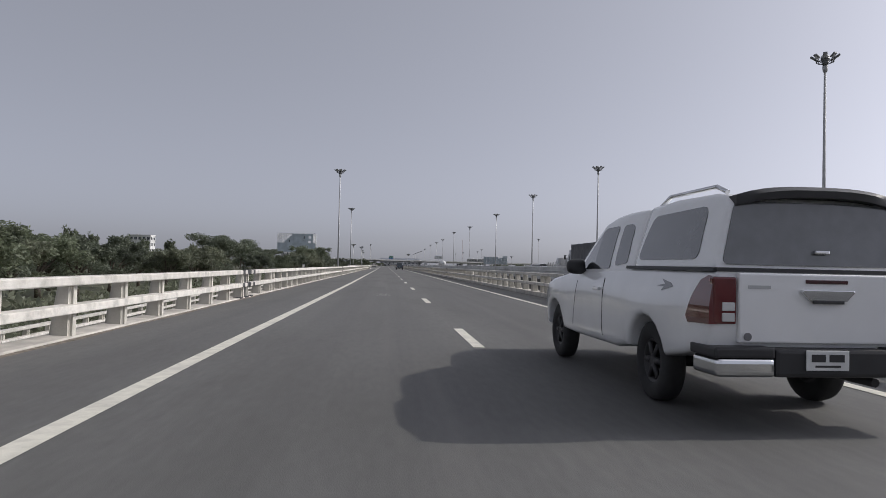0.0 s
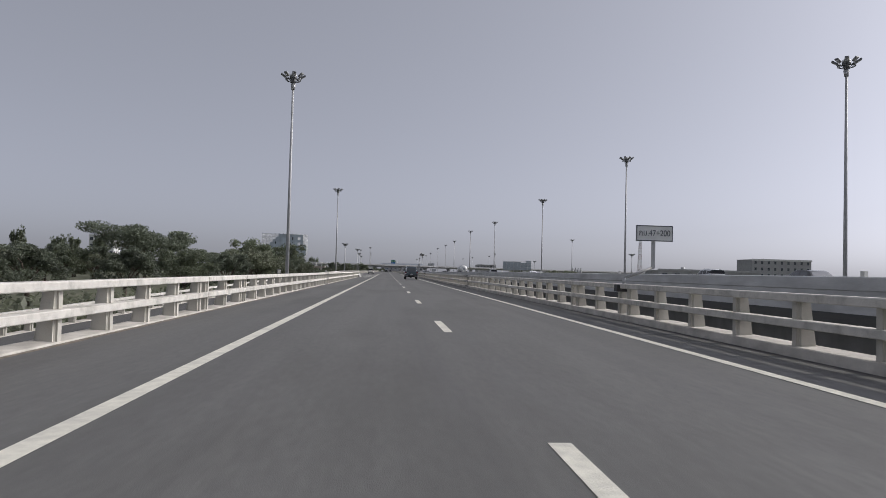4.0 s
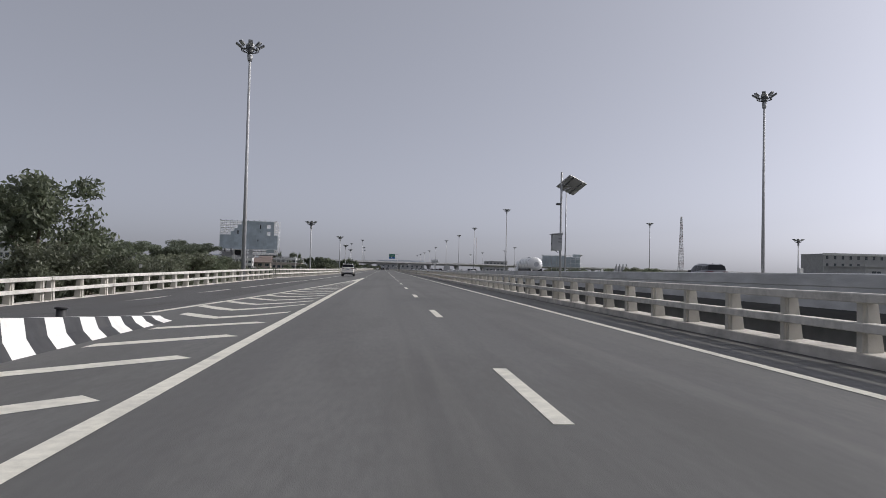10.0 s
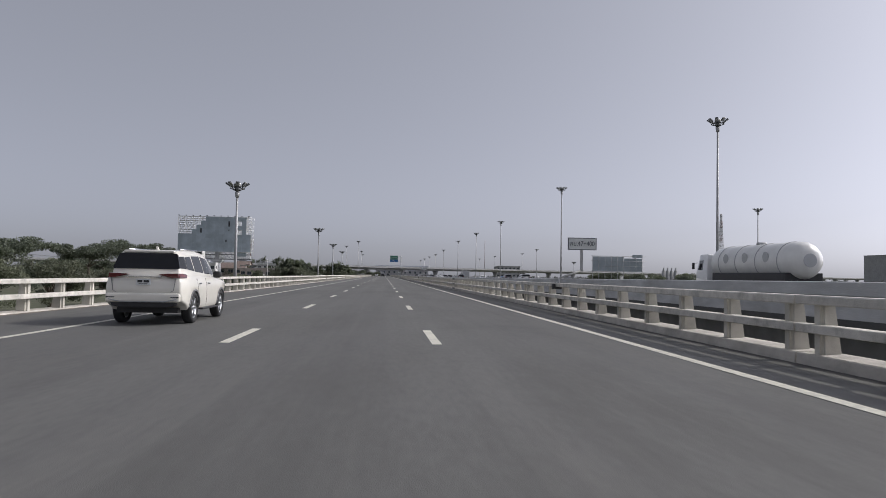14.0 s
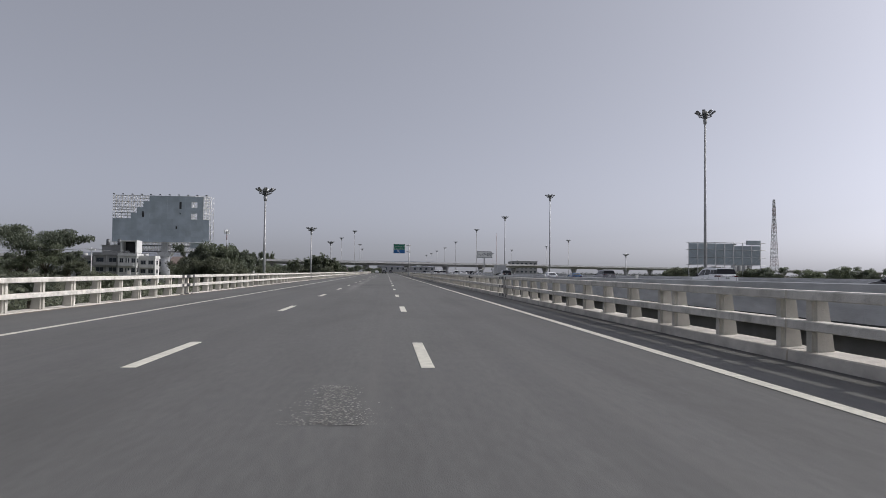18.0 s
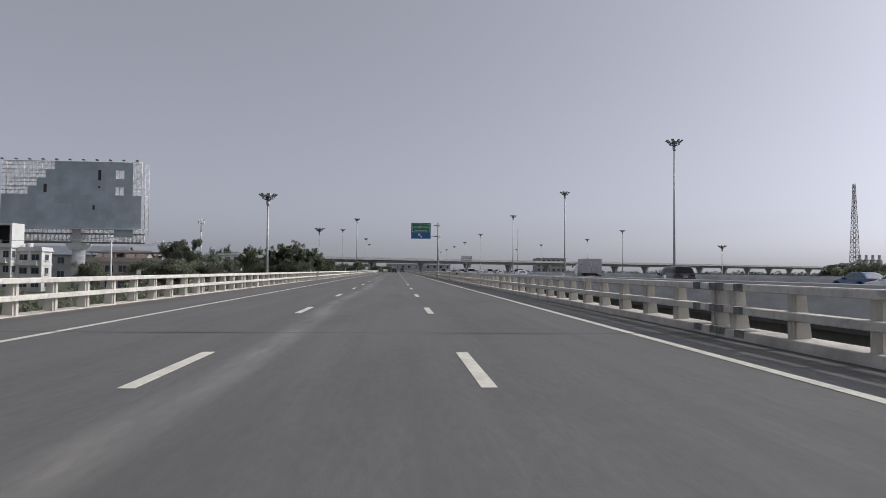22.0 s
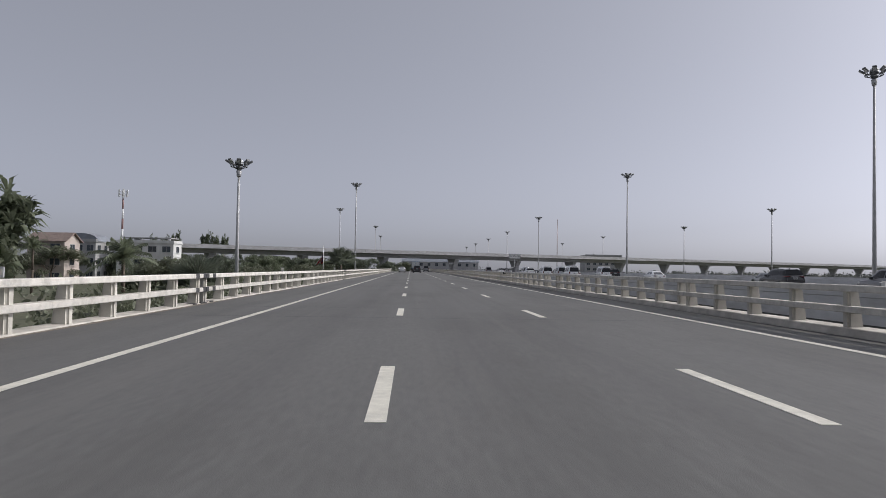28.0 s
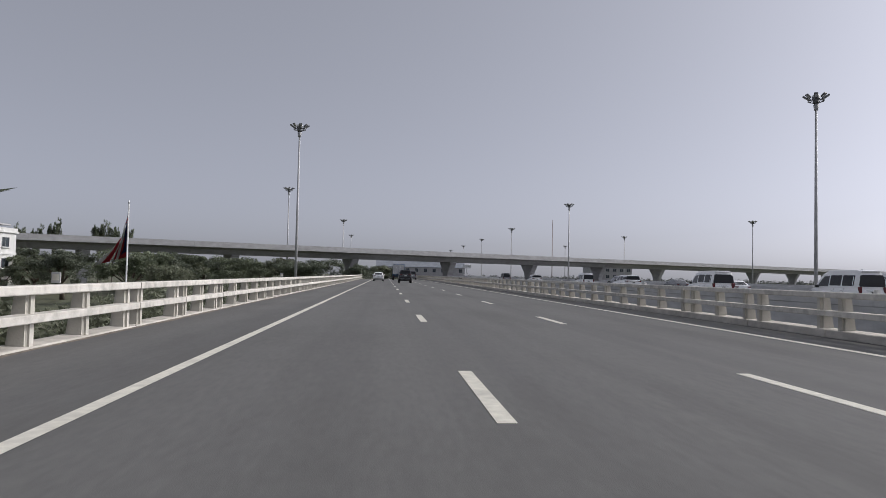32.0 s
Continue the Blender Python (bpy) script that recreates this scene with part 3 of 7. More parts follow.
# ---- lamp masts ----
SIGNWHITE = mat("sign_white", (0.70, 0.71, 0.70), 0.5, var=0.06, scale=3, stain=0.25, stain_scale=2.5, stain_col=(0.5, 0.5, 0.48))
def lamp_mast(height, ring=8):
    th = thing("lamp_mast", Matrix(), "tall tapered galvanised lamp mast with a crown of floodlights", "street lamp", "lamp masts")
    part("pole", tubes(((0, 0, 0), (0, 0, 0.4), 0.32, 0.28), ((0, 0, 0.4), (0, 0, height - 0.4), 0.22, 0.105), n=14), GALV, th)
    part("collar", tubes(((0, 0, height - 1.5), (0, 0, height - 0.9), 0.2, 0.28), n=14), GALV, th)
    part("crown", tubes(((0, 0, height - 0.9), (0, 0, height - 0.35), 0.16, 0.36), ((0, 0, height - 0.35), (0, 0, height - 0.05), 0.42, 0.40), ((0, 0, height - 0.05), (0, 0, height + 0.12), 0.40, 0.12), n=14), LAMPCASE, th)
    bm = bmesh.new()
    rings = [[bm.verts.new(((0.8 + dr) * math.cos(a), (0.8 + dr) * math.sin(a), height - 0.5 + dz)) for dr, dz in ((-0.04, 0), (0, 0.04), (0.04, 0), (0, -0.04))] for a in [math.pi * i / 12 for i in range(24)]]
    for i in range(24):
        for q in range(4):
            bm.faces.new((rings[i][q], rings[i][(q + 1) % 4], rings[(i + 1) % 24][(q + 1) % 4], rings[(i + 1) % 24][q]))
    part("head_ring", bm, LAMPCASE, th)
    bm = bmesh.new()
    for a, b, r0, r1 in ((-0.05, 0.10, 0.40, 0.39), (0.10, 0.22, 0.39, 0.26), (0.22, 0.27, 0.26, 0.06)):
        tube(bm, (0, 0, height + a), (0, 0, height + b), r0, r1, n=18)
    part("dome", bm, SIGNWHITE, th, "pale dome on the lamp head")
    arm = lamp = glass = None
    for i in range(ring):
        m = pose(0, 0, height, 0, 0, 360 / ring * i + 12)
        if arm is None:
            arm = part("arm", tubes(((0.2, 0, -0.75), (0.72, 0, -0.50), 0.035), ((0.72, 0, -0.50), (1.0, 0, -0.06), 0.035), n=6), LAMPCASE, th, at=m)
            bm = boxes((-0.3, 0.3, -0.2, 0.2, -0.09, 0.09))
            bevelled(bm, 0.05, 2)
            lamp = part("floodlight", bm, LAMPCASE, th, at=m @ pose(1.05, 0, -0.03, 0, -34, 0))
            glass = part("lens", boxes((-0.24, 0.24, -0.15, 0.15, -0.1, -0.092)), LAMPGLASS, lamp)
        else:
            again("arm", arm, m, th)
            o = again("floodlight", lamp, m @ pose(1.05, 0, -0.03, 0, -34, 0), th)
            again("lens", glass, Matrix(), o)
    return th


tall, short = lamp_mast(25.4), lamp_mast(14.9)
short["label"] = "galvanised lamp mast with a crown of floodlights beside the railing"
first_tall = first_short = True
for kind, x, y, top in (
        [(1, {145.2: 43.4, 438.3: 41.3, 527.5: 41.6, 676: 41.6}.get(y, 42.0), y, z) for y, z in ((-12, 23), (66, 23), (145.2, 23), (204.6, 22.9), (273.5, 22.2), (361, 22), (438.3, 22.7), (527.5, 21.4), (599, 21.4), (676, 21.4), (779, 19.9), (860, 19), (940, 19), (1020, 19), (1100, 19))]
        + [(1, -11.95, 156.3, 22.0), (1, -14.6, 264, 22.1), (1, -16.7, 700.8, 21.2), (1, -27.7, 771.8, 21.0), (1, -20, 860, 20.5), (1, -22, 960, 20.5)]
        + [(2, -17.8, 355.1, 11.2), (2, -16.8, 444.0, 11.9), (2, -19.0, 522.0, 11.5), (2, -20.7, 603.3, 11.55)]
        + [(1, 99, 726, 19.5), (1, 105, 804.7, 19.2), (1, 99, 453.4, 20.5), (2, 97.6, 356, 10.3), (2, 96.3, 625.6, 9.2), (1, 99.8, 195, 22.5), (1, 99, 900, 19.5), (2, 97, 540, 10), (1, 99, 1000, 19.5)]):
    src = tall if kind == 1 else short
    m = pose(x, y, top - (25.4 if kind == 1 else 14.9))
    if src is tall and first_tall:
        first_tall = False
        src.matrix_basis = m
    elif src is short and first_short:
        first_short = False
        src.matrix_basis = m
    else:
        copy_thing(src, m)


# ---- signs ----
SIGNINK = mat("sign_ink", (0.10, 0.11, 0.13), 0.5, var=0.1)
SIGNGREEN = mat("sign_green", (0.012, 0.17, 0.10), 0.45, var=0.08, scale=2, stain=0.15, stain_col=(0.05, 0.2, 0.14))
SIGNBLUE = mat("sign_blue", (0.025, 0.14, 0.36), 0.45, var=0.08, scale=2)
SIGNBACK = mat("sign_back", (0.35, 0.36, 0.37), 0.5, 0.5, var=0.1)


def words(text, size, material, parent, at, name="lettering", squeeze=1.0):
    cu = bpy.data.curves.new(name, "FONT")
    cu.body, cu.size, cu.align_x, cu.align_y, cu.extrude = text, size, "CENTER", "CENTER", 0.003
    cu.materials.append(material)
    ob = new(name, cu)
    ob.parent = parent
    ob.matrix_basis = at @ Matrix.Diagonal((squeeze, 1, 1, 1))
    return ob


def km_sign(y, text):
    th = thing("kilometre_sign", pose(6.05, y, 0.94), "white kilometre plate with dark lettering on a bent bracket", "road sign", "kilometre signs")
    plate = part("plate", bevelled(boxes((-0.52, 0.52, -0.02, 0.02, 1.24, 1.68)), 0.012), SIGNWHITE, th)
    fr = boxes((-0.515, 0.515, -0.026, -0.02, 1.652, 1.675), (-0.515, 0.515, -0.026, -0.02, 1.245, 1.268), (-0.515, -0.492, -0.026, -0.02, 1.268, 1.652), (0.492, 0.515, -0.026, -0.02, 1.268, 1.652))
    part("border", fr, SIGNINK, plate)
    words(text, 0.235, SIGNINK, plate, pose(0, -0.026, 1.46, 90, 0, 0), squeeze=0.84)
    part("upright", boxes((-0.04, 0.04, 0.02, 0.11, 0.5, 1.6)), GALV, th)
    bm = tubes(((0, 0.065, 0.52), (-0.80, 0.065, 0.22), 0.048), ((-0.80, 0.065, 0.22), (-0.84, 0.065, -0.02), 0.048), n=4)
    part("bracket", bm, GALV, th)
    part("clamp", boxes((-0.20, 0.2, -0.06, 0.2, -0.16, 0.03)), BLACKPAINT, th, at=pose(-0.84, 0, 0))
    return th


for y, tx in ((99, "กม.47+200"), (196.7, "กม.47+300"), (298.4, "กม.47+400"), (396.3, "กม.47+500"), (492.7, "กม.47+600"), (595.5, "กม.47+700"), (695, "กม.47+800")):
    km_sign(y, tx)

# the panel hangs over the right lane
gantry = thing("direction_sign", pose(5.05, 524.2, 0.15), "green and blue exit sign with arrow on a cantilever mast", "road sign")
part("mast", tubes(((0, 0, 0), (0, 0, 7.95), 0.14, 0.12), ((0, 0, 0), (0, 0, 0.9), 0.26, 0.15), n=16), GALV, gantry)
part("base_plate", bevelled(boxes((-0.35, 0.35, -0.35, 0.35, 0, 0.06)), 0.01), GALV, gantry)
for z in (7.55, 5.98):
    part("arm", tubes(((0.38, 0, z), (-0.35, 0, z), 0.09), ((-0.35, 0, z), (-0.55, 0, z), 0.11, 0.07), ((-0.55, 0, z), (-3.9, -0.0, z), 0.06), n=10), GALV, gantry)
panel = part("panel", bevelled(boxes((-3.93, -1.09, -0.16, -0.10, 5.58, 7.88)), 0.02), SIGNBACK, gantry)
part("green_field", boxes((-3.90, -1.12, -0.168, -0.16, 6.48, 7.85)), SIGNGREEN, panel)
part("blue_field", boxes((-3.90, -1.12, -0.168, -0.16, 5.61, 6.474)), SIGNBLUE, panel)
part("border", boxes((-3.80, -1.22, -0.174, -0.168, 7.70, 7.75), (-3.80, -1.22, -0.174, -0.168, 6.55, 6.60), (-3.80, -3.75, -0.174, -0.168, 6.60, 7.70), (-1.27, -1.22, -0.174, -0.168, 6.60, 7.70)), SIGNWHITE, panel)
words("รามคำแหง", 0.52, SIGNWHITE, panel, pose(-2.51, -0.176, 7.25, 90, 0, 0))
words("Ramkhamhaeng", 0.27, SIGNWHITE, panel, pose(-2.51, -0.176, 6.80, 90, 0, 0))
bm = prism([(-0.07, -0.42), (0.07, -0.42), (0.07, 0.1), (0.24, 0.1), (0, 0.42), (-0.24, 0.1), (-0.07, 0.1)], "y", -0.006, 0)
part("arrow", bm, SIGNWHITE, panel, at=pose(-2.65, -0.168, 6.05, 0, -45, 0))

pole = thing("solar_camera_pole", pose(5.42, 223.5, 0.15), "slim steel pole with a tilted solar panel and a grey cabinet", "pole")
part("pole", tubes(((0, 0, 0), (0, 0, 4.95), 0.05, 0.04), ((0, 0, 0), (0, 0, 0.25), 0.12, 0.06), n=12), GALV, pole)
sa, sb = (Matrix.Rotation(radians(-28), 3, "Z") @ Vector(v) for v in ((0.58, 0.085, 0.045), (0.045, -0.48, 0.34)))                     # half diagonals of the panel
ex, ey = (sa + sb).normalized(), (sa - sb).normalized()
ez = ey.cross(ex).normalized()
sm = Matrix(((ex.x, ey.x, ez.x, 0.40), (ex.y, ey.y, ez.y, 0.0), (ex.z, ey.z, ez.z, 4.46), (0, 0, 0, 1)))
sp = part("solar_panel", bevelled(boxes((-0.42, 0.42, -0.42, 0.42, -0.02, 0.02)), 0.006), GALV, pole, at=sm)
for q in (-0.22, 0.22):
    part("panel_rail", boxes((-0.42, 0.42, q - 0.02, q + 0.02, -0.05, -0.02), (-0.42, 0.42, q - 0.02, q + 0.02, 0.02, 0.05)), LAMPCASE, sp)
part("strut", tubes(((0, 0, 4.2), (0.35, 0, 4.38), 0.025), ((0, 0, 4.5), (0.3, 0, 4.42), 0.025), n=6), GALV, pole)
cab_ = part("control_box", bevelled(boxes((-0.36, 0.03, -0.15, 0.1, 1.88, 2.5)), 0.012), GALV, pole, "grey sheet-metal cabinet")
part("box_roof", prism([(-0.42, 2.505), (-0.42, 2.525), (0.05, 2.59), (0.05, 2.505)], "y", -0.2, 0.13), GALV, cab_)
for z in (2.32, 2.2):
    part("vent", boxes((-0.12, 0.01, -0.162, -0.15, z, z + 0.035)), LAMPCASE, cab_)
part("latch", boxes((-0.375, -0.36, -0.06, 0.0, 2.12, 2.18)), LAMPCASE, cab_)
part("cable", tubes(((-0.2, 0, 1.88), (-0.12, 0, 1.82), 0.012), ((-0.12, 0, 1.82), (-0.03, 0, 1.84), 0.012), n=5), LAMPCASE, pole)
part("camera", bevelled(boxes((-0.2, -0.02, -0.16, 0.06, 3.66, 3.74)), 0.025), LAMPCASE, pole)

# ---- overpass ----
OVERCON = mat("overpass_concrete", (0.38, 0.38, 0.385), 0.88, var=0.12, scale=0.8, bump=0.2, bump_scale=8, stain=0.5, stain_scale=0.3, stain_col=(0.27, 0.265, 0.255), stretch=(1, 1, 2))
OC, OD = Vector((4.0, 790.0)), Vector((149, 88)).normalized()
OYAW = math.degrees(math.atan2(OD.y, OD.x))
over = thing("overpass", pose(OC.x, OC.y, 0, 0, 0, OYAW), "long concrete girder overpass on flared piers crossing above", "overpass", kind="structure")
prof = [(-6.2, 6.1), (-6.2, 7.3), (-5.95, 7.3), (-5.9, 6.4), (5.9, 6.4), (5.95, 7.3), (6.2, 7.3), (6.2, 6.1), (3.6, 5.75), (2.6, 4.75), (-2.6, 4.75), (-3.6, 5.75)]
for k in range(-14, 26):
    part("girder_span", prism(prof, "x", 30 * k + 0.02, 30 * k + 29.98), OVERCON, over)
pp = None
for k in range(-14, 26):
    if pp is None:
        bm = bmesh.new()
        rings = []
        for w, d, z in ((1.1, 0.9, GROUND), (1.1, 0.9, 1.2), (1.5, 0.95, 2.6), (2.7, 1.0, 4.5), (2.7, 1.0, 4.75)):
            rings.append([bm.verts.new((a * d, b * w, z)) for a, b in ((-1, -1), (1, -1), (1, 1), (-1, 1))])
        for r0, r1 in zip(rings, rings[1:]):
            for i in range(4):
                bm.faces.new((r0[i], r0[(i + 1) % 4], r1[(i + 1) % 4], r1[i]))
        bmesh.ops.bevel(bm, geom=[e for e in bm.edges if abs(e.verts[0].co.z - e.verts[1].co.z) > 0.1], offset=0.15, segments=2, affect="EDGES")
        pp = part("pier", bm, OVERCON, over, at=pose(0, 0, 0))
        pp.location.x = -20 + 30 * k
    else:
        o = again("pier", pp, pose(-20 + 30 * k, 0, 0), over)

# ---- vehicles ----
def paint(name, col, rough=0.16, metal=0.0):
    return mat(name, col, rough, metal, var=0.04, scale=2, coat=0.6, stain=0.12, stain_scale=1.4, stain_col=tuple(c * 0.75 for c in col))


CARWHITE, CARPEARL = paint("white_car_paint", (0.82, 0.825, 0.83)), paint("pearl_car_paint", (0.76, 0.73, 0.66))
CARDARK = paint("dark_green_car_paint", (0.080, 0.102, 0.118), 0.26, 0.25)
CARBLACK, CARGREY = paint("black_car_paint", (0.02, 0.02, 0.022), 0.25, 0.2), paint("grey_car_paint", (0.2, 0.2, 0.21), 0.3, 0.4)
CARBLUE, CARSILVER = paint("blue_car_paint", (0.03, 0.10, 0.22), 0.3), paint("silver_car_paint", (0.45, 0.46, 0.47), 0.3, 0.5)
GLASS = mat("tinted_glass", (0.04, 0.045, 0.05), 0.05, var=0.1, spec=1.0, coat=0.6)
# raised grey base puts the sky's reflection into the canopy panes' colour
SHEENGLASS = mat("sky_sheen_canopy_glass", (0.098, 0.103, 0.108), 0.08, var=0.15, spec=1.0, coat=0.6)
DARKGLASS = mat("black_glass", (0.012, 0.013, 0.016), 0.06, var=0.1, spec=0.35)
TRIM = mat("black_plastic", (0.028, 0.028, 0.03), 0.55, var=0.15)
CHROME = mat("chrome", (0.72, 0.73, 0.74), 0.12, 1.0, var=0.03)
ALLOY = mat("alloy", (0.42, 0.43, 0.44), 0.3, 0.9, var=0.08)
TYRE = mat("tyre_rubber", (0.025, 0.025, 0.026), 0.85, var=0.2, scale=12)
REDLENS = mat("red_lens", (0.105, 0.013, 0.016), 0.12, var=0.1, coat=0.8)
CLEARLENS = mat("clear_lens", (0.6, 0.6, 0.6), 0.1, var=0.05, coat=0.8)
PLATE = mat("plate_white", (0.66, 0.67, 0.66), 0.5, var=0.05)


def smooth_parts(ob, angle=40):
    for f in ob.data.polygons:
        f.use_smooth = True
    ob.data.set_sharp_from_angle(angle=radians(angle))


def hull(outline, half, cuts_z=(), cuts_y=(), rim=0.05, seg=3):
    """A body from its side outline (y, z): drawn out to both sides, rim rounded, then shaped to half(y, z)."""
    bm = prism(outline, "x", -1, 1)
    edges = [e for e in bm.edges if abs(e.verts[0].co.x - e.verts[1].co.x) < 1e-6]
    if rim:
        bmesh.ops.bevel(bm, geom=edges, offset=rim, segments=seg, affect="EDGES", profile=0.5, clamp_overlap=True)
    for z in cuts_z:
        bmesh.ops.bisect_plane(bm, geom=bm.verts[:] + bm.edges[:] + bm.faces[:], plane_co=(0, 0, z), plane_no=(0, 0, 1))
    for y in cuts_y:
        bmesh.ops.bisect_plane(bm, geom=bm.verts[:] + bm.edges[:] + bm.faces[:], plane_co=(0, y, 0), plane_no=(0, 1, 0))
    for v in bm.verts:
        v.co.x *= half(v.co.y, v.co.z)
    return bm


def rounded(pts, r=0.07, n=4):
    """The outline with its corners rounded."""
    res = []
    for i, p in enumerate(pts):
        p, a, b = Vector(p), Vector(pts[i - 1]), Vector(pts[(i + 1) % len(pts)])
        da, db = a - p, b - p
        u, v = p + da.normalized() * min(r, da.length * 0.45), p + db.normalized() * min(r, db.length * 0.45)
        for k in range(n + 1):
            t = k / n
            q = u * (1 - t) ** 2 + p * 2 * t * (1 - t) + v * t * t
            res.append((q.x, q.y))
    return res


def side_pane(pts, half, out=0.006, thick=0.012):
    """A panel that follows the flank, on both sides: one bmesh for the +x side; mirror with sign."""
    def make(sign):
        bm = prism(pts, "x", 0, 1)
        lo, hi = min(p[1] for p in pts), max(p[1] for p in pts)
        for k in range(1, 8):
            bmesh.ops.bisect_plane(bm, geom=bm.verts[:] + bm.edges[:] + bm.faces[:], plane_co=(0, 0, lo + (hi - lo) * k / 8), plane_no=(0, 0, 1))
        lo, hi = min(p[0] for p in pts), max(p[0] for p in pts)
        for k in range(1, 4):
            bmesh.ops.bisect_plane(bm, geom=bm.verts[:] + bm.edges[:] + bm.faces[:], plane_co=(0, lo + (hi - lo) * k / 4, 0), plane_no=(0, 1, 0))
        for v in bm.verts:
            v.co.x = sign * (half(v.co.y, v.co.z) + (out if v.co.x > 0.5 else -thick))
        if sign < 0:
            bmesh.ops.reverse_faces(bm, faces=bm.faces[:])
        return bm
    return make


def end_pane(pts, yfn, out):
    """A panel on the front or the tail: pts (x, z), surface y by yfn(z), set out by out."""
    bm = bmesh.new()
    a = [bm.verts.new((x, yfn(z) + out, z)) for x, z in pts]
    b = [bm.verts.new((x, yfn(z) - 2 * out, z)) for x, z in pts]
    bm.faces.new(a)
    bm.faces.new(b[::-1])
    for i in range(len(pts)):
        j = (i + 1) % len(pts)
        bm.faces.new((a[j], a[i], b[i], b[j]))
    bmesh.ops.recalc_face_normals(bm, faces=bm.faces[:])
    return bm


def arch(yc, r, z0, n=9):
    """Points of a wheel arch, from the front to the back, along the sill at z0."""
    dz = z0 - r
    a0 = math.asin(max(-1, min(1, (z0 - 0.36) / r)))
    return [(yc + r * math.cos(a), 0.36 + r * math.sin(a)) for a in [a0 + (math.pi - 2 * a0) * i / (n - 1) for i in range(n)]]


def lathe(profile, n=28):
    bm = bmesh.new()
    rings = [[bm.verts.new((x, r * math.cos(2 * math.pi * i / n), r * math.sin(2 * math.pi * i / n))) for i in range(n)] for x, r in profile]
    for a, b in zip(rings, rings[1:]):
        for i in range(n):
            bm.faces.new((a[i], a[(i + 1) % n], b[(i + 1) % n], b[i])).smooth = True
    bmesh.ops.recalc_face_normals(bm, faces=bm.faces[:])
    return bm


WHEEL_MESH = {}


def wheel_meshes(r, rim, spokes, mat_rim):
    key = (r, rim, spokes, mat_rim.name)
    if key not in WHEEL_MESH:
        ty = to_mesh("tyre", lathe([(0.09, rim), (0.12, rim + 0.03), (0.125, r - 0.06), (0.10, r - 0.012), (0.05, r), (-0.05, r), (-0.10, r - 0.012), (-0.125, r - 0.06), (-0.12, rim + 0.03), (-0.09, rim)]), TYRE)
        bm = lathe([(0.09, rim), (0.085, rim - 0.02), (0.0, rim - 0.035), (-0.09, rim - 0.02), (-0.09, rim)])
        for i in range(spokes):
            a = 2 * math.pi * i / spokes
            tube(bm, (0.075, 0.04 * math.cos(a), 0.04 * math.sin(a)), (0.07, (rim - 0.02) * math.cos(a), (rim - 0.02) * math.sin(a)), 0.032, 0.026, n=6)
        tube(bm, (0.0, 0, 0), (0.10, 0, 0), 0.075, 0.06, n=14)
        tube(bm, (-0.02, 0, 0), (0.0, 0, 0), rim - 0.03, rim - 0.03, n=20)
        WHEEL_MESH[key] = (ty, to_mesh("rim", bm, mat_rim))
    return WHEEL_MESH[key]


def wheels(th, axles, track, r=0.38, rim=0.23, spokes=6, mat_rim=None, wide=1.0):
    ty, ri = wheel_meshes(r, rim, spokes, mat_rim or ALLOY)
    for y in axles:
        for s in (1, -1):
            w = new("wheel")
            w.parent = th
            w.matrix_basis = pose(s * track, y, r, 0, 0, 0 if s > 0 else 180) @ Matrix.Diagonal((wide, 1, 1, 1))
            for nm, me in (("tyre", ty), ("rim", ri)):
                o = new(nm, me)
                o.parent = w


def number_plate(th, y, z, x=0.0):
    p = part("number_plate", bevelled(boxes((x - 0.17, x + 0.17, y - 0.012, y, z - 0.075, z + 0.075)), 0.006), PLATE, th, "white number plate")
    part("plate_bar", boxes((x - 0.13, x - 0.02, y - 0.015, y - 0.012, z - 0.01, z + 0.045), (x + 0.01, x + 0.13, y - 0.015, y - 0.012, z - 0.01, z + 0.045), (x - 0.1, x + 0.1, y - 0.015, y - 0.012, z - 0.05, z - 0.035)), TRIM, p)


def mirrors(th, y, z, x, m):
    for s in (1, -1):
        bm = bmesh.new()
        bmesh.ops.create_icosphere(bm, subdivisions=3, radius=1.0)
        for v in bm.verts:
            q = v.co.copy()
            v.co = (0.115 * math.copysign(abs(q.x) ** 0.6, q.x), 0.075 * q.y, (0.092 - 0.012 * s * q.x) * math.copysign(abs(q.z) ** 0.7, q.z))
        for f in bm.faces:
            f.smooth = True
        o = part("side_mirror", bm, m, th, at=pose(s * (x + 0.16), y, z))
        part("mirror_arm", boxes((-0.12, 0.02, -0.03, 0.03, -0.07, -0.02)) if s > 0 else boxes((-0.02, 0.12, -0.03, 0.03, -0.07, -0.02)), m, o)


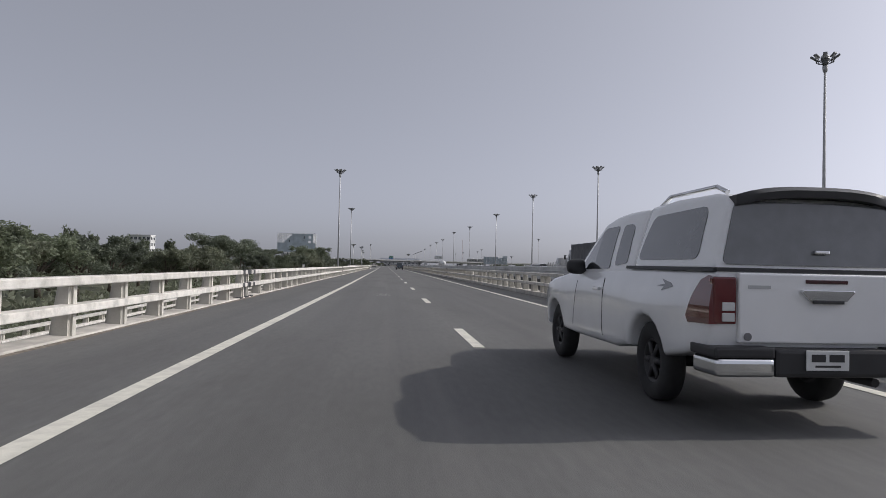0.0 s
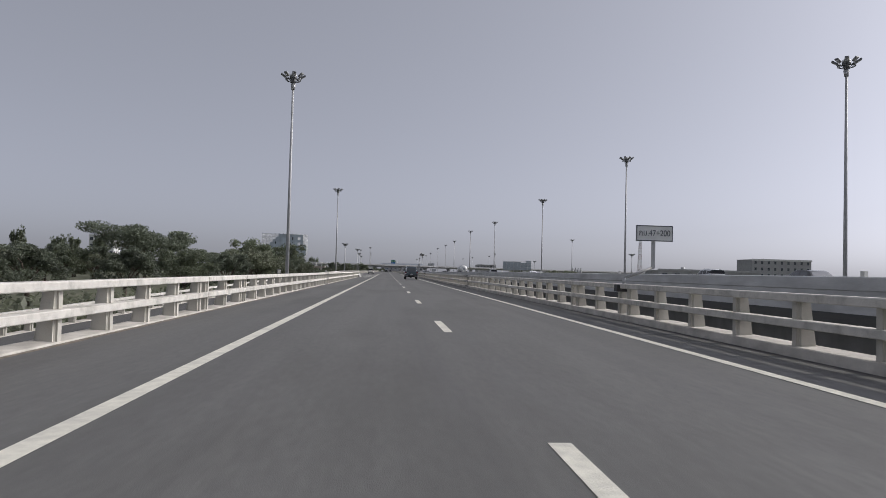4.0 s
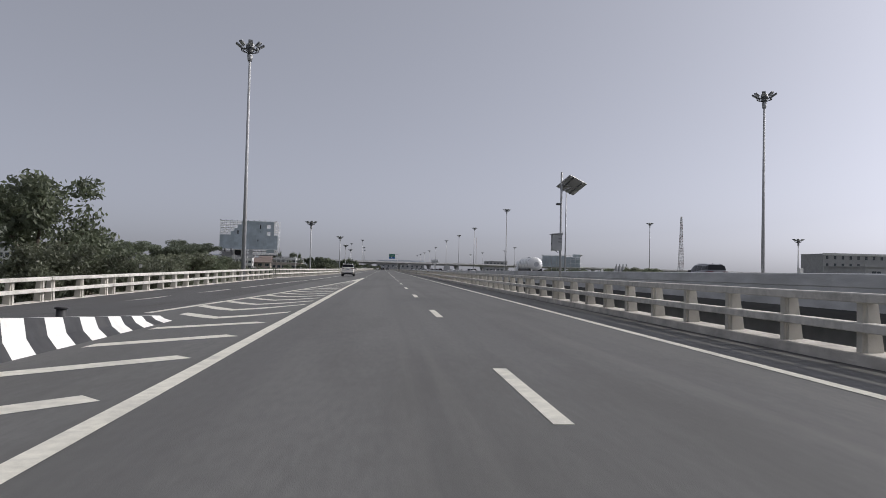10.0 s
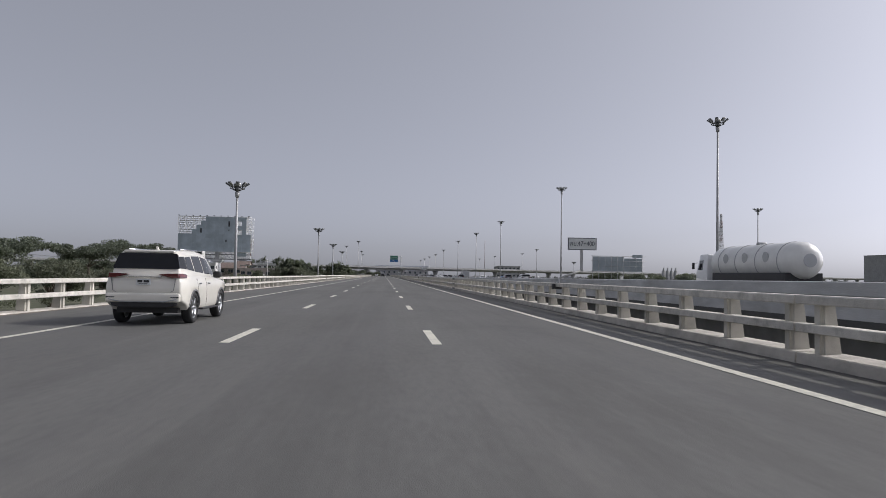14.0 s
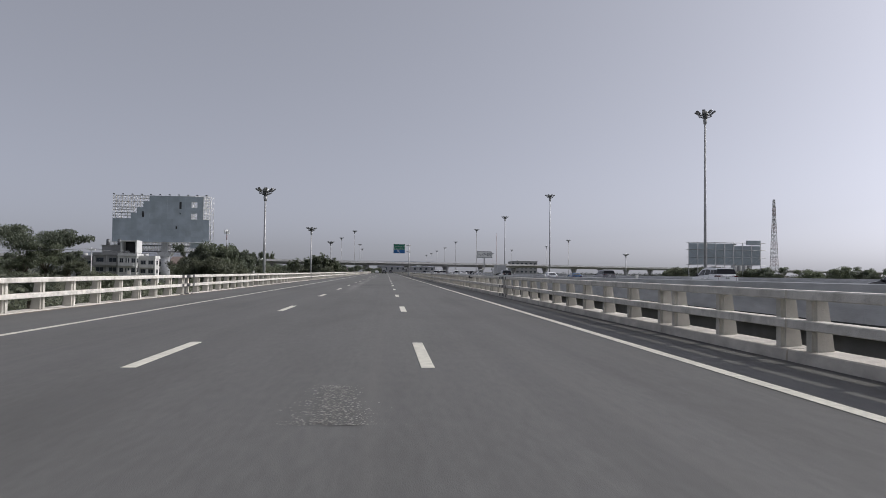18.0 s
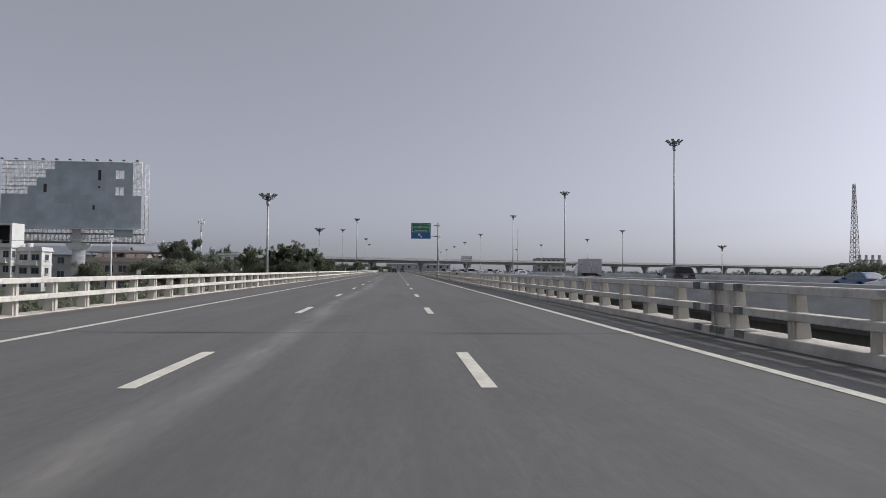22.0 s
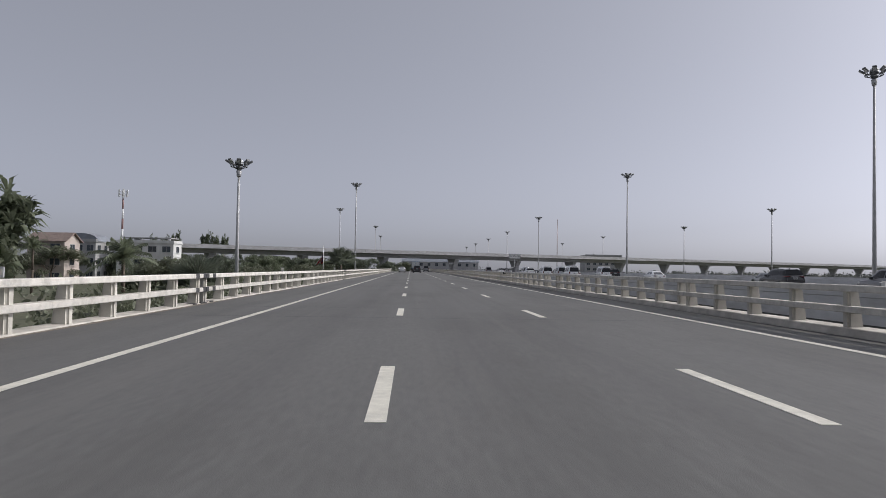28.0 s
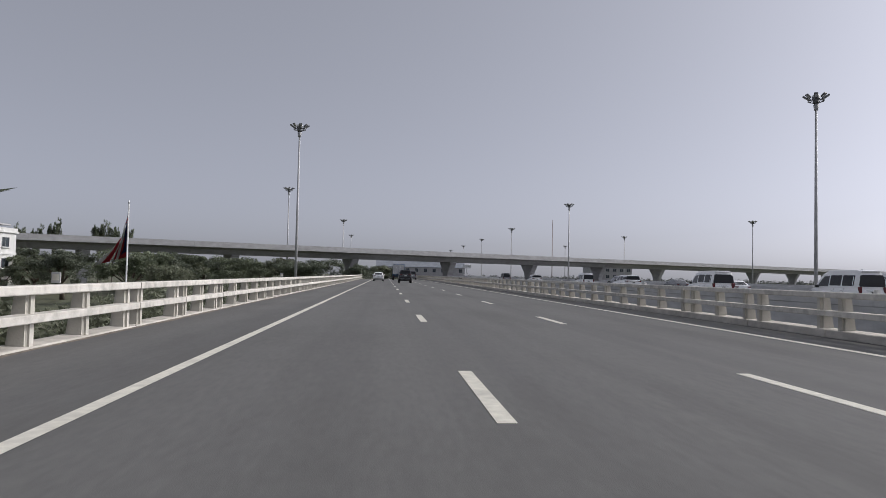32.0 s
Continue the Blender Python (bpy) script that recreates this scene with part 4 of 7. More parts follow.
def pickup(name, at, label, colour, canopy, open_bed, rim_mat=None, group=""):
    th = thing(name, at, label, "pickup truck", group)
    ra, fa, L = 1.30, 4.36, 5.30
    hi = 0.10 if canopy else 0.0                            # belt line
    out = [(0.10, 0.62), (0.07, 0.80), (0.10, 1.10 + hi)] + [(1.9, 1.12 + hi), (3.45, 1.13 + 0.4 * hi), (3.75, 1.12 + 0.3 * hi), (4.5, 1.06), (5.05, 0.96), (5.24, 0.84), (L, 0.62), (5.22, 0.42), (4.95, 0.40)]
    out += arch(fa, 0.46 if open_bed else 0.425, 0.42) + [(3.5, 0.40), (2.1, 0.40)] + arch(ra, 0.46 if open_bed else 0.425, 0.46) + [(0.55, 0.52)]

    def half(y, z):
        w = 0.915 - 0.045 * max(0, (z - 0.85) / 0.3) ** 2 - 0.05 * max(0, (0.6 - z) / 0.25) ** 2
        flare = 0.03 * max(math.exp(-((y - ra) / 0.42) ** 2), math.exp(-((y - fa) / 0.42) ** 2)) * (1 if z < 0.95 else 0.3)
        return w + flare - 0.20 * max(0, (y - 4.5) / 0.8) ** 2
    b = part("body", hull(out, half, (0.5, 0.62, 0.75, 0.88, 1.0), (0.6, 1.22, 1.8, 2.5, 3.2, 3.8, 4.3, 4.8)), colour, th)
    smooth_parts(b)

    def gh(y, z):
        return 0.872 - 0.20 * max(0, (z - 1.1) / 0.7) ** 1.3 - (0.06 * max(0, (y - 2.9) / 0.9))
    top = 1.80
    cab = [(1.738, 1.08), (1.738, 1.795), (2.0, 1.805), (2.35, 1.80), (2.65, 1.775), (2.95, 1.71), (3.72, 1.14), (3.6, 1.08)]
    if open_bed:
        cab = [(1.28, 1.08), (1.36, 1.74), (1.52, 1.84), (1.9, 1.87), (2.45, 1.86), (2.85, 1.79), (3.74, 1.11), (3.6, 1.08)]
    c = part("cab", hull(cab, gh, (1.3, 1.5, 1.7), (2.3, 2.9, 3.3), rim=0.04), colour, th)
    smooth_parts(c)
    glass = [("front_window", [(2.40, 1.20), (2.44, 1.67), (2.86, 1.66), (3.42, 1.24), (3.40, 1.19)] if canopy else [(2.60, 1.16), (2.64, 1.73), (2.88, 1.71), (3.46, 1.22), (3.43, 1.16)]), ("rear_window", [(1.92, 1.26), (1.98, 1.62), (2.06, 1.67), (2.30, 1.67), (2.26, 1.23)] if not open_bed else [(1.50, 1.19), (1.58, 1.66), (1.68, 1.73), (2.50, 1.74), (2.47, 1.17)])]
    for nm, pts in glass:
        mk = side_pane(rounded(pts, 0.06), gh)
        for s in (1, -1):
            part(nm, mk(s), GLASS, th)
    part("windscreen", end_pane([(-0.66, 1.16), (0.66, 1.16), (0.55, 1.70), (-0.55, 1.70)], lambda z: 3.72 - (z - 1.11) * 1.143, 0.012), GLASS, th)
    # doors: dark shut lines, handles, sill
    for s in (1, -1):
        for y in (2.46, 1.80) if open_bed else (2.46,):
            mk = side_pane([(y - 0.006, 0.48), (y - 0.006, 1.1), (y + 0.006, 1.1), (y + 0.006, 0.48)], half, 0.003, 0.004)
            part("shut_line", mk(s), TRIM, th)
        mk = side_pane([(3.52, 0.5), (3.40, 1.05), (3.412, 1.05), (3.532, 0.5)], half, 0.003, 0.004)
        part("shut_line", mk(s), TRIM, th)
        for y in (2.62, 1.9) if open_bed else (2.62,):
            part("door_handle", bevelled(boxes((-0.02, 0.02, -0.09, 0.09, -0.018, 0.018)), 0.012), CHROME if open_bed else colour, th, at=pose(s * (half(y, 0.98) + 0.02), y, 0.98))
        if open_bed:
            part("running_board", bevelled(boxes((-0.09, 0.09, -0.85, 0.85, -0.03, 0.03)), 0.02), GALV, th, at=pose(s * 0.93, 2.72, 0.38))
            for yc in (ra, fa):
                pts = [(yc + 0.52 * math.cos(a), 0.36 + 0.52 * math.sin(a)) for a in [math.pi * i / 14 + 0.06 for i in range(14)]] + [(yc + 0.45 * math.cos(a), 0.36 + 0.45 * math.sin(a)) for a in [math.pi * i / 14 + 0.06 for i in range(14)]][::-1]
                part("wheel_arch_flare", side_pane(pts, half, 0.03, 0.05)(s), CARGREY, th)
        bm = bevelled(boxes((-0.115, 0.115, -0.17, 0.17, -0.19, 0.19)), 0.035, 3)
        for v in bm.verts:
            v.co.y += 0.10 * max(0, v.co.z + 0.05) * (1 if v.co.y > 0 else 0) - 0.05 * (v.co.z < 0) * (v.co.y > 0)
        if canopy:
            bm.free()
            bm = side_pane([(0.052, 0.80), (0.062, 1.15), (0.16, 1.165), (0.26, 1.13), (0.36, 1.0), (0.44, 0.84), (0.40, 0.79)], half, 0.016, 0.05)(s)
            xa, xb = sorted((s * 0.715, s * 0.90))
            tl = part("tail_light", bm, REDLENS, th)
            part("rear_lens", bevelled(boxes((xa, xb, 0.05, 0.12, 0.80, 1.155)), 0.015), REDLENS, tl)
            xa, xb = sorted((s * 0.73, s * 0.83))
            part("reversing_light", bevelled(boxes((xa, xb, 0.042, 0.06, 0.90, 0.965)), 0.008), CLEARLENS, tl)
            part("indicator", bevelled(boxes((xa, xb, 0.042, 0.06, 0.82, 0.885)), 0.008), CLEARLENS, tl)
        else:
            tl = part("tail_light", bm, REDLENS, th, at=pose(s * 0.815, 0.225, 0.89))
            part("reversing_light", bevelled(boxes((-0.07, 0.07, -0.178, -0.16, -0.14, -0.02)), 0.01), CLEARLENS, tl)
        part("headlight", side_pane([(4.85, 0.72), (4.7, 0.93), (5.1, 0.88), (5.2, 0.76)], half, 0.01, 0.05)(s), CLEARLENS, th)
    mirrors(th, 3.28, 1.22, 0.80, TRIM if not open_bed else colour)
    # tail
    gate = part("tailgate", bevelled(boxes((-0.70, 0.70, 0.045, 0.10, 0.62 + 0.4 * hi, 1.09 + hi)), 0.02, 3), colour, th)
    if canopy:
        bm = prism([(-0.21, 1.07), (0.21, 1.07), (0.215, 1.05), (0.15, 0.985), (-0.15, 0.985), (-0.215, 1.05)], "y", 0.015, 0.05)
        part("gate_handle", bevelled(bm, 0.008), CHROME, gate)
    else:
        part("gate_handle", bevelled(boxes((-0.19, 0.19, 0.02, 0.05, 0.92, 0.99)), 0.012), colour, gate)
    if canopy:
        part("brake_light", bevelled(boxes((-0.17, 0.17, 0.035, 0.05, 1.115, 1.145)), 0.006), mat("smoked_red_lens", (0.05, 0.01, 0.012), 0.15, coat=0.8), gate)
        part("handle_recess", bevelled(boxes((-0.125, 0.125, 0.01, 0.03, 0.965, 0.992)), 0.006), TRIM, gate)
    if open_bed:
        part("emblem", bevelled(boxes((-0.05, 0.05, 0.036, 0.046, 0.84, 0.88)), 0.004), CHROME, gate)
    else:
        part("badge", tubes(((-0.63, 0.035, 0.71), (-0.63, 0.05, 0.71), 0.03), n=14), CARGREY, gate)
    part("lettering_bar", boxes((-0.63, -0.45, 0.04, 0.046, 0.97 + hi, 0.995 + hi)), CARSILVER, gate)
    bump = part("rear_bumper", bevelled(boxes((-0.46, 0.46, -0.05, 0.2, 0.42, 0.63)), 0.03), TRIM, th)
    if not open_bed:
        for s in (1, -1):
            part("bumper_end", bevelled(boxes((min(s * 0.46, s * 0.92), max(s * 0.46, s * 0.92), -0.06, 0.34, 0.42, 0.56)), 0.04, 3), CHROME, bump, "chrome bumper end")
            part("bumper_pad", bevelled(boxes((min(s * 0.46, s * 0.93), max(s * 0.46, s * 0.93), -0.05, 0.36, 0.56, 0.64)), 0.02, 2), TRIM, bump)
        number_plate(th, -0.055, 0.55, -0.06)
    else:
        number_plate(th, 0.03, 0.66)
        part("bumper_step", bevelled(boxes((-0.9, 0.9, -0.02, 0.12, 0.44, 0.56)), 0.03), CARGREY, bump)
    part("exhaust", tubes(((0.45, 0.1, 0.36), (0.45, 0.9, 0.36), 0.035), n=8), TRIM, th)
    part("axle", tubes(((-0.75, ra, 0.37), (0.75, ra, 0.37), 0.06), ((-0.12, ra, 0.37), (0.12, ra, 0.37), 0.15), n=10), TRIM, th)
    part("chassis", boxes((-0.5, -0.38, 0.15, 4.9, 0.42, 0.56), (0.38, 0.5, 0.15, 4.9, 0.42, 0.56), (-0.75, 0.75, 0.6, 4.8, 0.56, 0.62)), TRIM, th)
    if canopy:
        can = [(0.11, 1.19), (0.20, 1.72), (0.30, 1.80), (0.5, 1.83), (1.2, 1.84), (1.735, 1.815), (1.735, 1.19)]
        cc = part("canopy", hull(can, gh, (1.3, 1.5, 1.7), (0.5, 1.0, 1.4), rim=0.05), colour, th)
        smooth_parts(cc)
        for s in (1, -1):
            part("canopy_window", side_pane(rounded([(0.42, 1.29), (0.50, 1.73), (1.56, 1.71), (1.66, 1.29)], 0.10), gh)(s), SHEENGLASS, cc)
            part("roof_rail", tubes(((s * 0.58, 0.45, 1.84), (s * 0.58, 0.62, 1.90), 0.02), ((s * 0.58, 0.62, 1.90), (s * 0.58, 1.5, 1.90), 0.02), ((s * 0.58, 1.5, 1.90), (s * 0.58, 1.72, 1.82), 0.02), n=8), CHROME, cc)
        part("rear_glass", end_pane(rounded([(-0.80, 1.25), (0.80, 1.25), (0.66, 1.74), (-0.66, 1.74)], 0.06), lambda z: 0.11 + (z - 1.19) * 0.17, -0.014), SHEENGLASS, cc)
        part("glass_latch", bevelled(boxes((-0.06, 0.06, 0.09, 0.13, 1.34, 1.37)), 0.01), CHROME, cc)
        bm = bmesh.new()
        rows = []
        for i in range(13):
            x = -0.66 + 0.11 * i
            d = 0.075 * (abs(x) / 0.66) ** 3
            rows.append([bm.verts.new(p) for p in ((x, 0.10 + d, 1.775 - d), (x, 0.09 + d, 1.83 - d), (x, 0.16, 1.865 - d), (x, 0.44, 1.85 - d), (x, 0.42, 1.78 - d))])
        for p, q in zip(rows, rows[1:]):
            for i in range(5):
                bm.faces.new((p[i], p[(i + 1) % 5], q[(i + 1) % 5], q[i]))
        bm.faces.new(rows[0][::-1])
        bm.faces.new(rows[-1])
        bmesh.ops.recalc_face_normals(bm, faces=bm.faces[:])
        smooth_parts(part("spoiler", bm, TRIM, cc, "dark rear spoiler"))
        part("belt_strip", boxes((-0.85, 0.85, 0.085, 0.10, 1.195, 1.225)), TRIM, cc)
        for s in (1, -1):
            part("belt_strip", side_pane([(0.12, 1.195), (0.12, 1.225), (1.9, 1.235), (1.9, 1.205)], lambda y, z: max(half(y, z), gh(y, z)), 0.012, 0.03)(s), TRIM, cc)
            part("decal", side_pane([(0.75, 1.06), (0.80, 1.09), (0.98, 1.12), (0.90, 1.08), (1.06, 1.06), (0.92, 1.055), (0.96, 1.02)], half, 0.004, 0.01)(s), CARGREY, cc)
    if open_bed:
        part("bed_opening", boxes((-0.68, 0.68, 0.16, 1.24, 1.105, 1.128)), TRIM, th)
        for s in (1, -1):
            part("sport_bar", tubes(((s * 0.72, 0.72, 1.1), (s * 0.66, 0.98, 1.68), 0.022), ((s * 0.66, 0.98, 1.68), (s * 0.6, 1.2, 1.83), 0.022), ((s * 0.74, 0.90, 1.1), (s * 0.67, 1.14, 1.74), 0.02), n=8), CHROME, th)
        part("sport_hoop", tubes(((-0.6, 1.2, 1.83), (0.6, 1.2, 1.83), 0.025), n=8), TRIM, th)
        part("rear_glass", end_pane([(-0.66, 1.2), (0.66, 1.2), (0.56, 1.66), (-0.56, 1.66)], lambda z: 1.28 + (z - 1.08) * 0.121, -0.014), GLASS, th)
    wheels(th, (ra, fa), 0.80 if open_bed else 0.755, 0.38 if open_bed else 0.365, 0.23 if open_bed else 0.2, 6, rim_mat or (ALLOY if open_bed else TRIM), wide=1.0 if open_bed else 0.82)
    return th


def suv(name, at, label, colour, category="car", group="", k=1.0, van=False):
    th = thing(name, at @ Matrix.Diagonal((k, k, k, 1)), label, category, group)
    L = 4.80 if not van else 4.9
    ra, fa = 1.02, 3.77
    belt, top = (1.10, 1.80) if not van else (1.12, 2.15)
    up = 0.0 if van else 0.11                               # the tail stands higher than the bonnet
    out = [(0.08, 0.50 + 0.6 * up), (0.02, 0.70 + up), (0.05, 0.95 + up), (0.12, belt + up)] + [(1.1, belt + up), (1.9, belt + 0.7 * up), (3.0, belt + 0.02 + 0.2 * up), (3.4, belt + 0.01), (4.2, belt - 0.06), (4.62, belt - 0.17), (4.76, 0.80), (L, 0.55), (4.74, 0.36), (4.5, 0.30)]
    out += arch(fa, 0.45, 0.34) + [(3.0, 0.32), (1.9, 0.32)] + arch(ra, 0.45, 0.34) + [(0.4, 0.36 + 0.8 * up)]

    def half(y, z):
        w = 0.925 - 0.07 * max(0, (z - 0.85) / 0.3) ** 2 - 0.06 * max(0, (0.6 - z) / 0.3) ** 2
        return w - 0.22 * max(0, (y - 4.0) / 0.8) ** 2 - 0.09 * max(0, (0.5 - y) / 0.5) ** 2

    def gh(y, z):
        return 0.86 - 0.22 * max(0, (z - 1.08) / (top - 1.08)) ** 1.3 - 0.08 * max(0, (y - 2.6) / 0.9) - 0.07 * max(0, (0.6 - y) / 0.5)
    b = part("body", hull(out, half, (0.45, 0.6, 0.75, 0.9, 1.0), (0.3, 0.6, 1.02, 1.6, 2.4, 3.2, 3.77, 4.2)), colour, th)
    smooth_parts(b)
    if van:
        cab = [(0.10, 1.05), (0.14, 1.9), (0.25, top - 0.05), (0.6, top), (3.0, top - 0.02), (3.5, top - 0.25), (4.25, 1.12), (4.0, 1.05)]
    else:
        cab = [(0.12, 1.06), (0.30, 1.55), (0.42, top - 0.06), (0.9, top - 0.01), (1.9, top), (2.6, top - 0.05), (2.95, top - 0.14), (3.72, 1.10), (3.5, 1.06)]
    c = part("cabin", hull(cab, gh, (1.25, 1.4, 1.55, 1.7), (0.6, 1.2, 1.9, 2.6, 3.1), rim=0.07 if not van else 0.05), colour, th)
    smooth_parts(c)
    if van:
        panes = [[(0.5, 1.25), (0.5, 1.85), (1.5, 1.85), (1.5, 1.25)], [(1.6, 1.25), (1.6, 1.85), (2.6, 1.85), (2.6, 1.25)], [(2.72, 1.2), (2.72, 1.82), (3.3, 1.78), (3.8, 1.3), (3.78, 1.2)]]
    else:
        panes = [[(0.66, 1.32), (0.74, 1.62), (1.22, 1.64), (1.24, 1.28)], [(1.30, 1.27), (1.31, 1.65), (2.05, 1.67), (2.1, 1.23)], [(2.17, 1.22), (2.13, 1.66), (2.72, 1.61), (3.32, 1.23), (3.3, 1.19)]]
    for pts in panes:
        mk = side_pane(rounded(pts, 0.05), gh)
        for s in (1, -1):
            part("side_window", mk(s), DARKGLASS, th)
    zt = 1.88 if van else 1.60
    rear_y = (lambda z: 0.10 + (z - 1.05) * 0.047) if van else (lambda z: 0.12 + (z - 1.06) * 0.37)
    if van:
        rg = rounded([(-0.775, 1.22), (0.775, 1.22), (0.655, zt), (-0.655, zt)], 0.08)
    else:
        rg = rounded([(-0.77, 1.32), (0.77, 1.32), (0.66, 1.69), (-0.66, 1.69)], 0.06)
    part("rear_glass", end_pane(rg, rear_y, -0.022), DARKGLASS, th)
    wy, wz = (4.25, 1.12) if van else (3.72, 1.10)
    sl = (0.75 / 0.78) if van else (0.77 / 0.56)
    part("windscreen", end_pane([(-0.68, 1.18), (0.68, 1.18), (0.56, top - 0.32), (-0.56, top - 0.32)], lambda z: wy - (z - wz) * sl, 0.014), DARKGLASS, th)
    for s in (1, -1):
        for y in (1.28, 2.13):
            part("shut_line", side_pane([(y - 0.006, 0.42), (y - 0.006, 1.1), (y + 0.006, 1.1), (y + 0.006, 0.42)], half, 0.003, 0.004)(s), TRIM, th)
        for y in (1.42, 2.28):
            part("door_handle", bevelled(boxes((-0.02, 0.02, -0.09, 0.09, -0.018, 0.018)), 0.012), CHROME, th, at=pose(s * (half(y, 0.97) + 0.02), y, 0.97))
        if van:
            part("tail_light", bevelled(boxes((-0.1, 0.1, -0.06, 0.06, -0.22, 0.22)), 0.03, 3), REDLENS, th, at=pose(s * 0.74, 0.10, 1.0))
        else:
            bm = prism([(s * 0.34, 1.185), (s * 0.40, 1.205), (s * 0.70, 1.215), (s * 0.78, 1.22), (s * 0.79, 1.11), (s * 0.64, 1.11)], "y", 0.018, 0.14)
            tail = part("tail_light", bevelled(bm, 0.01), REDLENS, th)
            part("side_lens", side_pane([(0.06, 1.11), (0.09, 1.215), (0.26, 1.215), (0.52, 1.19), (0.38, 1.115)], half, 0.014, 0.05)(s), REDLENS, tail)
            part("shut_line", end_pane([(s * 0.72, 1.10), (s * 0.73, 1.10), (s * 0.69, 0.82), (s * 0.62, 0.77), (s * 0.62, 0.782), (s * 0.68, 0.826)], lambda z: 0.045, -0.03), CARGREY, th)
            part("fog_slot", bevelled(boxes((min(s * 0.62, s * 0.82), max(s * 0.62, s * 0.82), -0.036, 0.02, 0.64, 0.675)), 0.01), TRIM, th)
            for yc in (ra, fa):
                arc = [math.pi * i / 14 + 0.05 for i in range(14)]
                pts = [(yc + 0.50 * math.cos(a), 0.34 + 0.50 * math.sin(a)) for a in arc] + [(yc + 0.45 * math.cos(a), 0.34 + 0.45 * math.sin(a)) for a in arc][::-1]
                part("wheel_arch_trim", side_pane(pts, half, 0.012, 0.03)(s), CARGREY, th)
        part("headlight", side_pane([(4.3, 0.82), (4.15, 0.98), (4.55, 0.90), (4.68, 0.78)], half, 0.012, 0.05)(s), CLEARLENS, th)
        part("side_step", bevelled(boxes((-0.07, 0.07, -0.8, 0.8, -0.025, 0.025)), 0.02), TRIM, th, at=pose(s * 0.90, 2.4, 0.33))
        if not van:
            part("roof_rail", tubes(((s * 0.60, 0.7, top - 0.0), (s * 0.60, 2.3, top + 0.015), 0.018), n=6), CHROME, th)
    mirrors(th, 3.1 if not van else 3.6, 1.2, 0.80, TRIM)
    part("rear_bumper", bevelled(boxes((-0.84, 0.84, -0.035, 0.24, 0.47 + 0.6 * up, 0.69 + 0.6 * up)), 0.075, 4), colour, th)
    part("bumper_trim", bevelled(prism([(x, z + 0.5 * up) for x, z in ((-0.74, 0.50), (0.74, 0.50), (0.70, 0.40), (0.52, 0.36), (-0.52, 0.36), (-0.70, 0.40))], "y", 0.0, 0.3), 0.025), TRIM, th)
    part("bumper_lip", bevelled(prism([(x, z + 0.6 * up) for x, z in ((-0.76, 0.56), (-0.5, 0.505), (0.5, 0.505), (0.76, 0.56), (0.76, 0.535), (0.5, 0.475), (-0.5, 0.475), (-0.76, 0.535))], "y", -0.045, 0.1), 0.008), ALLOY, th)
    for s in (1, -1):
        part("pillar_glass", side_pane([(0.26, 1.34), (0.36, 1.62), (0.71, 1.63), (0.63, 1.32)], gh)(s), DARKGLASS, th) if not van else None
    part("roof_aerial", prism([(0.9, top - 0.02), (1.1, top - 0.02), (0.92, top + 0.08)], "x", -0.02, 0.02), colour, th)
    part("chrome_strip", bevelled(boxes((-0.40, 0.40, 0.02, 0.06, 0.985 + 1.2 * up, 1.02 + 1.2 * up)), 0.01), CHROME, th)
    part("spoiler", bevelled(boxes((-0.58, 0.58, 0.34 if not van else 0.08, 0.66, top - 0.10, top - 0.035)), 0.03, 3), colour, th)
    number_plate(th, 0.015, 0.90 + up)
    part("underside", boxes((-0.7, 0.7, 0.35, 4.4, 0.28, 0.4)), TRIM, th)
    wheels(th, (ra, fa), 0.80, 0.385, 0.265, 6)
    return th


